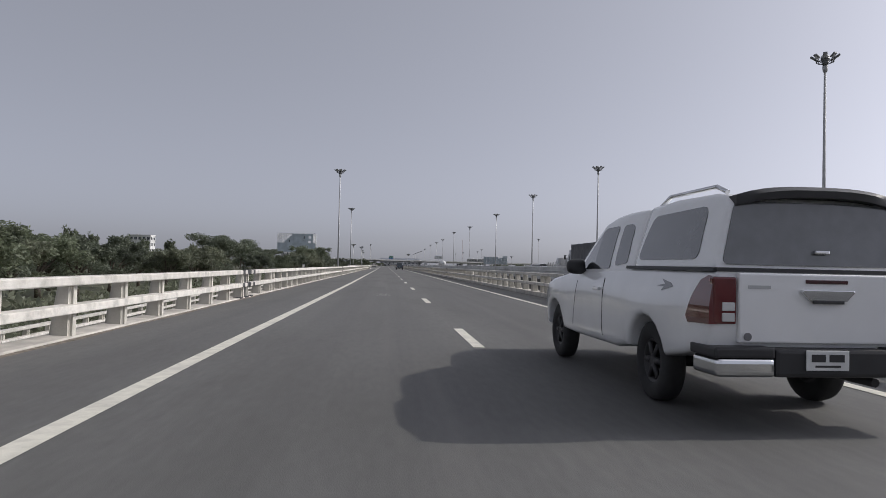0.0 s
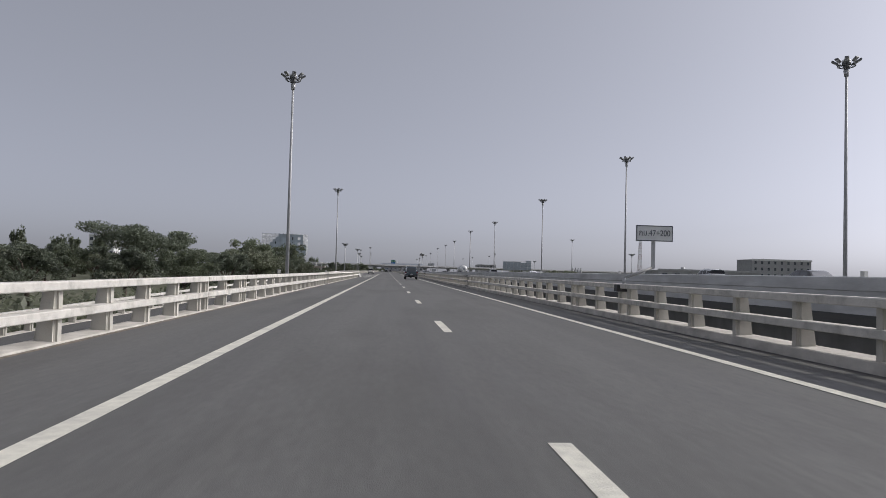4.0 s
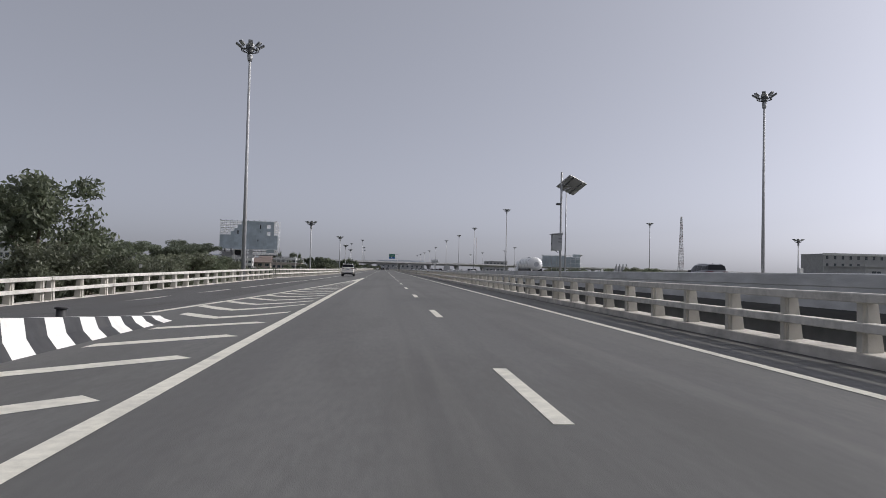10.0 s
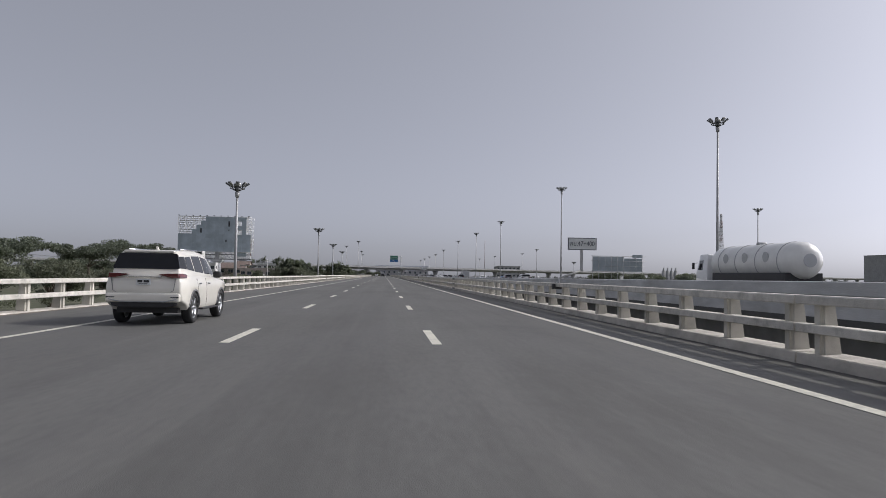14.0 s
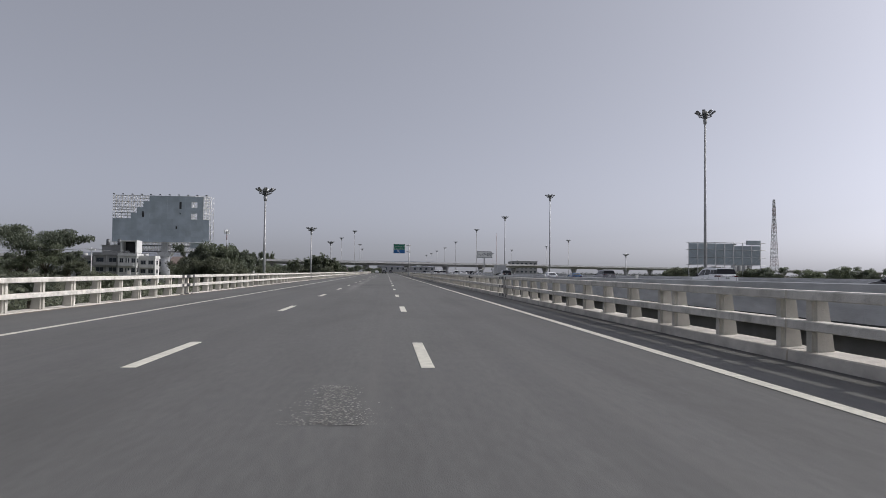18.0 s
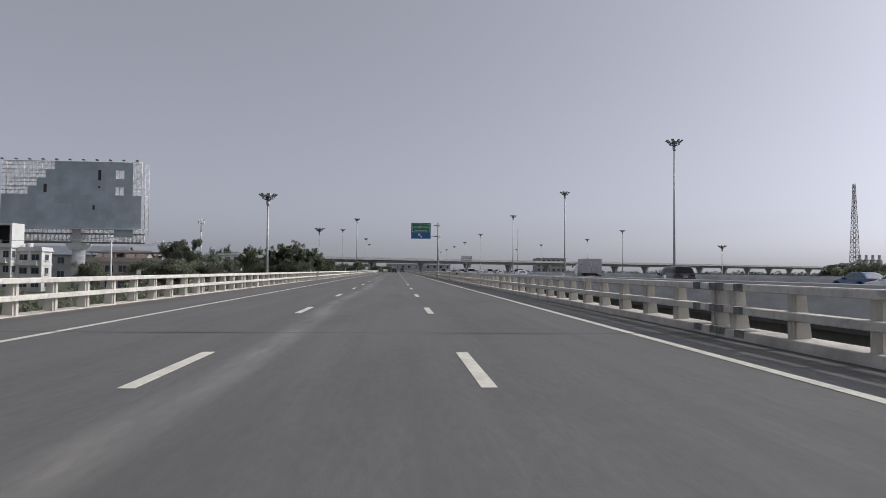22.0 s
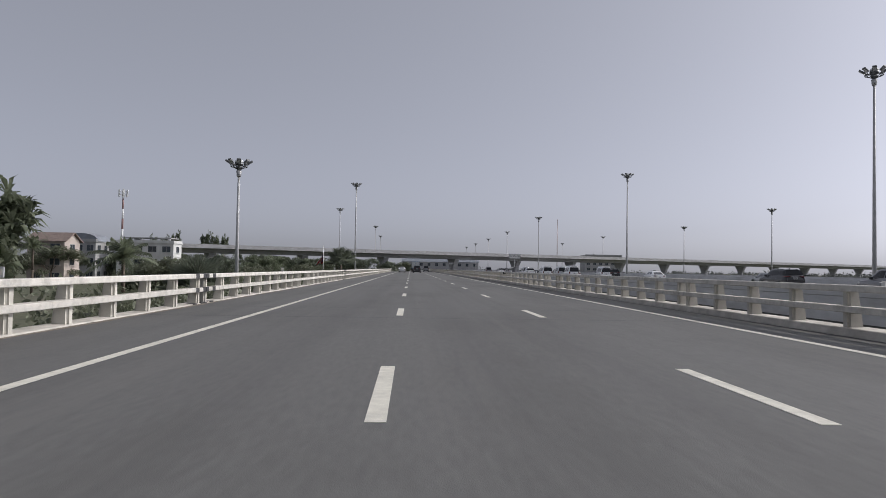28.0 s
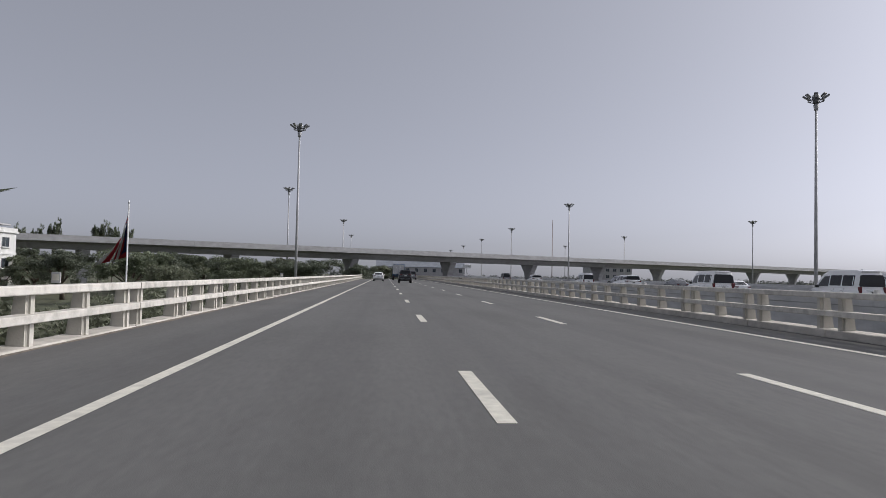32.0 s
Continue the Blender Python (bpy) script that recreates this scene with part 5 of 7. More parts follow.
def sedan(name, at, label, colour, group=""):
    th = thing(name, at, label, "car", group)
    out = [(0.05, 0.5), (0.0, 0.75), (0.06, 1.0), (0.7, 1.02), (3.2, 0.98), (4.1, 0.86), (4.4, 0.7), (4.45, 0.45), (4.3, 0.28)] + arch(3.6, 0.42, 0.30) + [(2.9, 0.26), (1.6, 0.26)] + arch(0.95, 0.42, 0.30) + [(0.3, 0.32)]

    def half(y, z):
        return 0.87 - 0.06 * max(0, (z - 0.75) / 0.3) ** 2 - 0.2 * max(0, (y - 3.7) / 0.75) ** 2 - 0.08 * max(0, (0.4 - y) / 0.4) ** 2

    def gh(y, z):
        return 0.80 - 0.22 * max(0, (z - 0.95) / 0.5) ** 1.2
    smooth_parts(part("body", hull(out, half, (0.5, 0.7, 0.85), (0.95, 2.2, 3.6)), colour, th))
    cab = [(0.35, 0.97), (0.95, 1.38), (1.3, 1.46), (2.2, 1.46), (2.5, 1.40), (3.3, 0.96)]
    smooth_parts(part("cabin", hull(cab, gh, (1.1, 1.3), (1.3, 2.2), rim=0.04), colour, th))
    for pts in ([(0.85, 1.05), (1.12, 1.34), (1.75, 1.38), (1.75, 1.04)], [(1.83, 1.04), (1.83, 1.38), (2.35, 1.35), (2.9, 1.06)]):
        for s in (1, -1):
            part("side_window", side_pane(pts, gh)(s), GLASS, th)
    part("rear_glass", end_pane([(-0.62, 1.04), (0.62, 1.04), (0.52, 1.34), (-0.52, 1.34)], lambda z: 0.35 + (z - 0.97) * 1.463, -0.014), GLASS, th)
    part("windscreen", end_pane([(-0.62, 1.04), (0.62, 1.04), (0.52, 1.36), (-0.52, 1.36)], lambda z: 3.3 - (z - 0.96) * 1.818, 0.014), GLASS, th)
    for s in (1, -1):
        part("tail_light", end_pane([(s * 0.45, 0.78), (s * 0.76, 0.76), (s * 0.76, 0.92), (s * 0.45, 0.9)], lambda z: 0.03, -0.02), REDLENS, th)
    mirrors(th, 2.75, 1.03, 0.76, colour)
    number_plate(th, -0.0, 0.7)
    wheels(th, (0.95, 3.6), 0.74, 0.31, 0.2, 5)
    return th


def lorry(name, at, label, cab_col, kind, load_mat, group=""):
    """A lorry: rear end on y = 0. kind: tank, box or cover."""
    th = thing(name, at, label, "lorry", group)
    LB = {"tank": 11.0, "box": 4.5, "cover": 9.0}[kind]
    part("frame", boxes((-0.5, -0.3, 0.1, LB + 2.2, 0.8, 1.05), (0.3, 0.5, 0.1, LB + 2.2, 0.8, 1.05), (-1.15, 1.15, 0.0, 0.12, 0.55, 0.75)), TRIM, th)
    if kind == "tank":
        bm = bmesh.new()
        rings = []
        n = 24
        for y, s in ((0.1, 0.02), (0.12, 0.45), (0.35, 0.8), (0.75, 0.97), (1.2, 1.0), (4, 1.0), (7, 1.0), (LB - 1.2, 1.0), (LB - 0.6, 0.95), (LB - 0.25, 0.75), (LB - 0.05, 0.35), (LB, 0.02)):
            rings.append([bm.verts.new((1.24 * s * math.cos(2 * math.pi * i / n), y, 2.3 + 1.2 * s * math.sin(2 * math.pi * i / n))) for i in range(n)])
        for a, b in zip(rings, rings[1:]):
            for i in range(n):
                bm.faces.new((a[i], b[i], b[(i + 1) % n], a[(i + 1) % n])).smooth = True
        bmesh.ops.recalc_face_normals(bm, faces=bm.faces[:])
        part("tank", bm, load_mat, th)
        for y in (1.6, 4.2, 6.8, 9.2):
            bm = lathe([(-0.04, 1.235), (-0.04, 1.262), (0.04, 1.262), (0.04, 1.235)], 32)
            part("band", bm, GALV, th, at=pose(0, y, 2.3, 0, 0, 90) @ Matrix.Diagonal((1, 1, 0.97, 1)))
        part("manhole", tubes(((0, 5.5, 3.45), (0, 5.5, 3.62), 0.35, 0.32), n=14), GALV, th)
        part("skirt", bevelled(boxes((-1.2, 1.2, 0.7, LB - 0.8, 0.95, 1.55)), 0.04), TRIM, th)
        for sx in (1, -1):
            for y in (2.9, 5.5, 8.1):
                part("mark", tubes(((sx * 1.2, y, 2.55), (sx * 1.245, y, 2.55), 0.34), n=16), CARSILVER, th)
        part("rear_mark", tubes(((0, 0.3, 2.3), (0, 0.08, 2.3), 0.42), n=18), CARSILVER, th)
        axl = (1.4, 2.7, 8.6, 9.9)
    elif kind == "box":
        part("box_body", bevelled(boxes((-1.15, 1.15, 0.0, LB, 1.1, 3.15)), 0.03), load_mat, th)
        for s in (1, -1):
            part("rear_door", bevelled(boxes((min(s * 0.02, s * 1.1), max(s * 0.02, s * 1.1), -0.025, 0.0, 1.18, 3.08)), 0.008), GALV, th)
            part("door_bar", tubes(((s * 0.35, -0.05, 1.2), (s * 0.35, -0.05, 3.05), 0.02), n=6), CHROME, th)
        part("side_mark", boxes((-1.156, -1.15, 2.2, 3.1, 2.2, 2.32)), TRIM, th)
        axl = (1.3,)
    else:
        bm = boxes((-1.22, 1.22, 0.0, LB, 1.15, 3.5))
        for k in range(1, 9):
            bmesh.ops.bisect_plane(bm, geom=bm.verts[:] + bm.edges[:] + bm.faces[:], plane_co=(0, LB * k / 9, 0), plane_no=(0, 1, 0))
        for v in bm.verts:
            if v.co.z > 2:
                v.co.z += 0.02 * math.cos(v.co.y * 2.1) + (0.05 if abs(v.co.x) < 0.5 else 0)
        part("tarpaulin", bm, load_mat, th)
        part("bed_side", bevelled(boxes((-1.25, 1.25, -0.02, LB + 0.02, 1.0, 1.4)), 0.02), CARGREY, th)
        axl = (1.4, 2.7)
    y0 = LB + 0.15
    ch = 3.0 if kind != "box" else 2.4
    cabpts = [(y0, 0.75), (y0, ch - 0.1), (y0 + 0.15, ch), (y0 + 1.35, ch - 0.04), (y0 + 1.75, 1.75), (y0 + 1.85, 1.6), (y0 + 1.88, 0.6), (y0 + 1.6, 0.5), (y0 + 0.1, 0.6)]
    smooth_parts(part("cab", hull(cabpts, lambda y, z: 1.16 - 0.12 * max(0, (z - 1.7) / 1.3), (1.2, 1.7, 2.3), (), rim=0.07), cab_col, th))
    for s in (1, -1):
        part("side_window", side_pane([(y0 + 0.7, 1.75), (y0 + 0.7, ch - 0.45), (y0 + 1.25, ch - 0.5), (y0 + 1.55, 1.8)], lambda y, z: 1.16 - 0.12 * max(0, (z - 1.7) / 1.3))(s), GLASS, th)
        part("side_mirror", bevelled(boxes((-0.09, 0.09, -0.06, 0.06, -0.25, 0.25)), 0.03), TRIM, th, at=pose(s * 1.42, y0 + 1.75, 2.1))
        part("mirror_arm", tubes(((s * 1.1, y0 + 1.6, 2.35), (s * 1.42, y0 + 1.75, 2.3), 0.015), n=6), TRIM, th)
        part("tail_light", boxes((min(s * 0.8, s * 1.1), max(s * 0.8, s * 1.1), -0.03, 0.01, 0.6, 0.72)), REDLENS, th)
    part("windscreen", end_pane([(-0.98, 1.8), (0.98, 1.8), (0.9, ch - 0.35), (-0.9, ch - 0.35)], lambda z: y0 + 1.75 - (z - 1.75) * 0.33, 0.016), GLASS, th)
    wheels(th, axl + (y0 + 0.95,), 0.98, 0.5, 0.3, 8, GALV, wide=1.3)
    return th


TARP = mat("dark_tarpaulin", (0.085, 0.088, 0.097), 0.75, var=0.25, scale=2, bump=0.5, bump_scale=4)
TANKMAT = mat("painted_tank", (0.74, 0.74, 0.72), 0.35, 0.0, var=0.05, scale=1.5, stain=0.25, stain_scale=0.9, stain_col=(0.55, 0.54, 0.52), coat=0.4)
BOXMAT = mat("box_panel", (0.45, 0.45, 0.45), 0.5, 0.1, var=0.07, scale=1, stain=0.25)

ALONG = "vehicles on the expressway"
pickup("pickup_truck", pose(1.93, 4.98, 0.004, 0, 0, 1.6), "white extended-cab pickup with a glazed canopy and chrome bumper ends", CARWHITE, True, False, group=ALONG)
pickup("pickup_truck", pose(2.25, 180.4, 0.004) @ Matrix.Scale(1.015, 4), "dark green-black double-cab pickup with sport bars and running boards", CARDARK, False, True, group=ALONG)
suv("suv", pose(-6.12, 289.75, 0.004), "pearl-white seven-seat SUV with dark glass and roof rails", CARPEARL, group=ALONG, k=0.93)
# traffic far ahead on the same deck
sedan("sedan", pose(-5.6, 716, 0.004), "white sedan on the expressway far ahead", CARWHITE, group=ALONG)
lorry("lorry", pose(-1.9, 742, 0.004), "blue lorry with a plain box far ahead", CARBLUE, "box", CARBLUE, group=ALONG)
suv("suv", pose(-1.8, 700, 0.004), "black SUV on the expressway far ahead", CARBLACK, group=ALONG)
suv("minibus", pose(1.9, 768, 0.004), "grey minibus far ahead", CARGREY, "van", ALONG, van=True)
suv("suv", pose(-5.4, 800, 0.004), "dark grey SUV far ahead", CARGREY, group=ALONG)
# traffic on the main carriageway
D2 = PZ + 0.004
MAIN = "vehicles on the main carriageway"
lorry("lorry", pose(20.5, 67.6, D2 + fall(67.6)), "covered lorry with a dark tarpaulin load", CARGREY, "cover", TARP, MAIN)
fb = thing("flatbed_lorry", pose(24.6, 92, D2), "pale flatbed lorry carrying two grey crates", "lorry", MAIN)
part("bed", bevelled(boxes((-1.2, 1.2, 0, 7.4, 1.0, 1.25)), 0.03), CARGREY, fb)
part("frame", boxes((-0.5, 0.5, 0.1, 9.2, 0.75, 1.0)), TRIM, fb)
for y in (0.5, 3.6):
    part("crate", bevelled(boxes((-1.0, 1.0, y, y + 2.2, 1.25, 2.35)), 0.04), BOXMAT, fb)
for s in (1, -1):
    part("side_rail", boxes((s * 1.15 - 0.03, s * 1.15 + 0.03, 0, 7.4, 1.5, 1.56)), GALV, fb)
smooth_parts(part("cab", hull([(7.6, 0.7), (7.6, 2.3), (7.75, 2.4), (8.7, 2.36), (9.1, 1.6), (9.25, 0.6), (7.8, 0.55)], lambda y, z: 1.05 - 0.1 * max(0, (z - 1.5)), (1.2, 1.7), (), rim=0.06), CARSILVER, fb))
for s in (1, -1):
    part("side_window", side_pane([(8.0, 1.5), (8.0, 2.15), (8.6, 2.12), (8.9, 1.55)], lambda y, z: 1.05 - 0.1 * max(0, (z - 1.5)))(s), GLASS, fb)
wheels(fb, (1.5, 8.3), 0.95, 0.45, 0.27, 8, GALV, wide=1.2)
lorry("tanker_lorry", pose(24.6, 314, D2 + fall(320)), "tank lorry with a white painted tank on a dark chassis", CARWHITE, "tank", TANKMAT, MAIN)
lorry("lorry", pose(28.9, 527, D2 + fall(530)) @ Matrix.Scale(1.06, 4), "small lorry with a plain grey box body", CARWHITE, "box", BOXMAT, MAIN)
for nm, x, y, col, lab, kind in (("minibus", 21.0, 655.5, CARWHITE, "white minibus", 2), ("minibus", 22.3, 641, CARWHITE, "white minibus with dark glass", 2), ("minibus", 25.5, 664, CARSILVER, "silver minibus", 2),
                                 ("suv", 21.5, 676, CARWHITE, "white SUV", 1), ("sedan", 25.2, 690, CARBLACK, "black sedan", 0), ("suv", 29.0, 700, CARGREY, "grey SUV", 1),
                                 ("sedan", 29, 622, CARWHITE, "white sedan", 0), ("sedan", 33, 600, CARSILVER, "silver sedan", 0), ("suv", 29, 590, CARBLACK, "black SUV", 1), ("pickup", 25, 570, CARGREY, "grey SUV", 1),
                                 ("suv", 21.5, 476, CARBLACK, "black SUV", 1), ("sedan", 25, 455, CARWHITE, "white sedan", 0), ("suv", 29, 440, CARGREY, "grey SUV", 1), ("sedan", 33, 470, CARBLUE, "blue sedan", 0),
                                 ("minibus", 25.6, 706, CARWHITE, "white minibus", 2), ("suv", 21.4, 722, CARWHITE, "white SUV", 1), ("sedan", 29.2, 668, CARWHITE, "white sedan", 0), ("minibus", 29.4, 648, CARWHITE, "white minibus", 2), ("suv", 33, 655, CARBLACK, "black SUV", 1), ("sedan", 33, 690, CARGREY, "grey sedan", 0), ("suv", 25.4, 740, CARGREY, "grey SUV", 1), ("minibus", 21.4, 752, CARGREY, "grey minibus", 2), ("sedan", 21.4, 545, CARWHITE, "white sedan", 0), ("suv", 25, 400, CARWHITE, "white SUV", 1), ("sedan", 29, 385, CARBLACK, "black sedan", 0), ("suv", 25, 250, CARGREY, "grey SUV", 1), ("sedan", 29, 222, CARWHITE, "white sedan", 0), ("suv", 33, 150, CARWHITE, "white SUV", 1), ("sedan", 25, 120, CARBLACK, "black sedan", 0)):
    m = pose(x, y, D2 + fall(y + 2.4))
    lab = lab + " on the main carriageway"
    if kind == 0:
        sedan("sedan", m, lab, col, MAIN)
    else:
        suv("minibus" if kind == 2 else "suv", m, lab, col, "van" if kind == 2 else "car", MAIN, van=kind == 2)

# ---- billboards and towers ----
STEEL = mat("painted_steel", (0.72, 0.72, 0.71), 0.6, 0.3, var=0.15, scale=2, stain=0.35, stain_scale=0.5, stain_col=(0.2, 0.17, 0.15))
SHEET = mat("billboard_sheet", (0.39, 0.445, 0.48), 0.6, var=0.12, scale=0.4, stain=0.4, stain_scale=0.25, stain_col=(0.31, 0.35, 0.38), piece=0.07)
TOWERSTEEL = mat("tower_steel", (0.36, 0.31, 0.31), 0.6, 0.2, var=0.2, scale=0.4)


def lattice(bm, w, d, z0, z1, nx, nz, r=0.07, y=0.0):
    """A flat steel grid with diagonals, w wide, in the plane y, from z0 to z1."""
    for i in range(nx + 1):
        x = w * i / nx
        tube(bm, (x, y, z0), (x, y, z1), r, n=4)
    for k in range(nz + 1):
        z = z0 + (z1 - z0) * k / nz
        tube(bm, (0, y, z), (w, y, z), r, n=4)
    for i in range(nx):
        for k in range(nz):
            a, b = w * i / nx, w * (i + 1) / nx
            c, d2 = z0 + (z1 - z0) * k / nz, z0 + (z1 - z0) * (k + 1) / nz
            tube(bm, (a, y + 0.1, c) if (i + k) % 2 else (b, y + 0.1, c), (b, y + 0.1, d2) if (i + k) % 2 else (a, y + 0.1, d2), r * 0.6, n=4)


bb = thing("billboard", pose(-91.4, 588.6, 0), "huge bare billboard with grey-blue sheets, some missing, on one thick column", "billboard")
W, Z0, Z1 = 31.3, 10.1, 25.5
bm = bmesh.new()
lattice(bm, W, 0, Z0, Z1, 32, 16, 0.1)
lattice(bm, W, 0, Z0, Z1, 16, 8, 0.1, y=2.2)
part("grid_frame", bm, STEEL, bb)
bm = bmesh.new()
for y in (0.0, 2.2):
    lattice(bm, W, 0, 8.95, 9.95, 30, 1, 0.09, y=y)
    lattice(bm, W, 0, 7.0, 8.75, 34, 1, 0.11, y=y)
part("under_truss", bm, STEEL, bb)
for y in (-0.12, 2.08):
    part("chord", boxes((-0.1, W + 0.2, y, y + 0.24, 8.72, 8.98)), LAMPCASE, bb)
    part("chord", boxes((-0.1, W + 0.2, y, y + 0.24, 6.66, 7.02)), LAMPCASE, bb)
part("maker_panel", bevelled(boxes((25.4, 29.6, -0.3, -0.2, 8.1, 10.0)), 0.02), SHEET, bb)
bm = bmesh.new()
for k in range(8):
    z = Z0 + (Z1 - Z0) * k / 8
    tube(bm, (W, 0, z), (W + 0.9, 2.2, z), 0.06, n=4)
    tube(bm, (W, 0, z), (W + 0.9, 2.2, z + 1.9), 0.05, n=4)
tube(bm, (W + 0.9, 2.2, Z0 - 2), (W + 0.9, 2.2, Z1), 0.08, n=4)
part("side_frame", bm, STEEL, bb)
part("column", tubes(((17.0, 1.1, GROUND), (17.0, 1.1, 6.6), 1.45, 1.4), n=20), CONCRETE, bb)
part("column_cap", prism([(14.7, 6.65), (19.3, 6.65), (19.3, 6.2), (18.4, 5.1), (15.6, 5.1), (14.7, 6.2)], "y", -0.4, 2.6), CONCRETE, bb)
part("column_head", bevelled(boxes((16.0, 18.0, -0.35, 2.4, 6.65, 10.1)), 0.05), GALV, bb)
part("catwalk", boxes((0, W, -1.1, 0.0, 9.85, 9.95)), STEEL, bb)
gone = {(i, k) for k, n in ((7, 6), (6, 5), (5, 4), (4, 3)) for i in range(n)} | {(13, 6), (13, 4), (15, 7), (15, 6), (15, 5), (15, 4)}
px, pz = W / 16, (Z1 - Z0) / 8
sheet = None
for i in range(16):
    for k in range(8):
        if (i, k) in gone:
            continue
        m = pose(px * i, -0.13 - 0.01 * ((i * 7 + k * 3) % 3), Z0 + pz * k)
        if sheet is None:
            sheet = part("sheet", bevelled(boxes((0.003, px - 0.003, -0.03, 0.0, 0.003, pz - 0.003)), 0.004, 1), SHEET, bb, at=m)
        else:
            again("sheet", sheet, m, bb)
for x, z, w, h in ((9.4, 18.3, 0.7, 1.9), (21.5, 21.2, 0.7, 2.4), (21.6, 19.4, 0.4, 0.5), (20.4, 14.4, 0.5, 1.0)):
    part("tear", boxes((x, x + w, -0.19, -0.185, z, z + h)), TRIM, bb)
for i in range(11):
    part("top_lamp", bevelled(boxes((-0.3, 0.3, -0.3, 0.2, 0, 0.3)), 0.05), LAMPCASE, bb, at=pose(0.4 + 3.0 * i, -0.6, Z1 + 0.2))
    part("lamp_arm", tubes(((0.4 + 3.0 * i, 0, Z1), (0.4 + 3.0 * i, -0.5, Z1 + 0.25), 0.04), n=4), LAMPCASE, bb)

b2 = thing("billboard", pose(70.4, 508, 0), "back of a low double billboard on a scaffold of steel posts", "billboard")
bm = bmesh.new()
for i in range(9):
    tube(bm, (2.2 * i, 0.5, GROUND), (2.2 * i, 0.5, 9.0), 0.09, n=5)
for z in (3.6, 5.4, 7.2, 8.9):
    tube(bm, (-0.6, 0.45, z), (18.8, 0.45, z), 0.07, n=5)
for i in range(8):
    tube(bm, (2.2 * i, 0.3, 3.6), (2.2 * i + 2.2, 0.3, 5.4), 0.05, n=4)
    tube(bm, (2.2 * i + 2.2, 0.3, 5.4), (2.2 * i, 0.3, 7.2), 0.05, n=4)
part("scaffold", bm, GALV, b2)
for i in range(8):
    part("back_sheet", bevelled(boxes((0, 2.15, 0.62, 0.68, 3.7, 8.7 - (0.5 if i > 4 else 0))), 0.02), SHEET, b2, at=pose(2.2 * i, 0, 0))
part("top_box", bevelled(boxes((14.2, 17.6, 0.4, 0.9, 8.4, 9.5)), 0.03), SHEET, b2)

tw = thing("lattice_tower", pose(275.6, 827, GROUND), "tall red and white lattice transmission tower", "tower")
H = 59.5


def tw_half(z):
    return 10.5 * (1 - z / 11) ** 2 + 2.0 if z < 11 else 2.0 - 1.5 * (z - 11) / (H - 11)


for k in range(20):
    za, zb = (H) * k / 20, (H) * (k + 1) / 20
    a, b = tw_half(za), tw_half(zb)
    m = TOWERSTEEL if k % 4 < 2 else GALV
    bm = bmesh.new()
    rings = [[bm.verts.new((sx * w, sy * w, z)) for sx, sy in ((1, 1), (1, -1), (-1, -1), (-1, 1))] for w, z in ((b + 0.09, zb - 0.09), (b + 0.09, zb + 0.09), (b - 0.09, zb + 0.09), (b - 0.09, zb - 0.09))]
    for q in range(4):
        for i in range(4):
            j = (i + 1) % 4
            bm.faces.new((rings[q][i], rings[q][j], rings[(q + 1) % 4][j], rings[(q + 1) % 4][i]))
    bmesh.ops.recalc_face_normals(bm, faces=bm.faces[:])
    tier = part("tier", bm, m, tw)
    for sx, sy in ((1, 1), (1, -1), (-1, -1), (-1, 1)):
        part("leg", tubes(((sx * a, sy * a, za), (sx * b, sy * b, zb), 0.16), n=4), m, tier)
    for sx, sy, tx, ty in ((1, 1, 1, -1), (1, -1, -1, -1), (-1, -1, -1, 1), (-1, 1, 1, 1)):
        part("brace", tubes(((sx * a, sy * a, za), (tx * b, ty * b, zb), 0.09), n=4), m, tier)
        part("brace", tubes(((tx * a, ty * a, za), (sx * b, sy * b, zb), 0.09), n=4), m, tier)

tl = thing("telecom_tower", pose(-89, 743.5, GROUND), "red and white banded telecom mast with panel antennas", "tower")
REDPAINT = mat("red_paint", (0.26, 0.15, 0.14), 0.6, var=0.15, scale=2)
for k in range(9):
    part("mast_section", tubes(((0, 0, 3 * k), (0, 0, 3 * k + 3), 0.42 - 0.025 * k, 0.40 - 0.025 * k), n=12), REDPAINT if k % 2 else SIGNWHITE, tl)
for i in range(6):
    a = math.pi / 3 * i
    part("antenna", bevelled(boxes((-0.18, 0.18, -0.09, 0.09, -1.1, 1.1)), 0.03), SIGNWHITE, tl, at=pose(1.3 * math.cos(a), 1.3 * math.sin(a), 25.6, 0, 0, math.degrees(a) + 90))
    part("antenna_arm", tubes(((0, 0, 25.2), (1.3 * math.cos(a), 1.3 * math.sin(a), 25.2), 0.05), ((0, 0, 26.2), (1.3 * math.cos(a), 1.3 * math.sin(a), 26.2), 0.05), n=5), GALV, tl)

rod = thing("radio_mast", pose(123, 1130, GROUND), "thin guyed radio mast in the distance", "tower")
part("mast", tubes(((0, 0, 0), (0, 0, 49), 0.35, 0.25), n=5), TOWERSTEEL, rod)

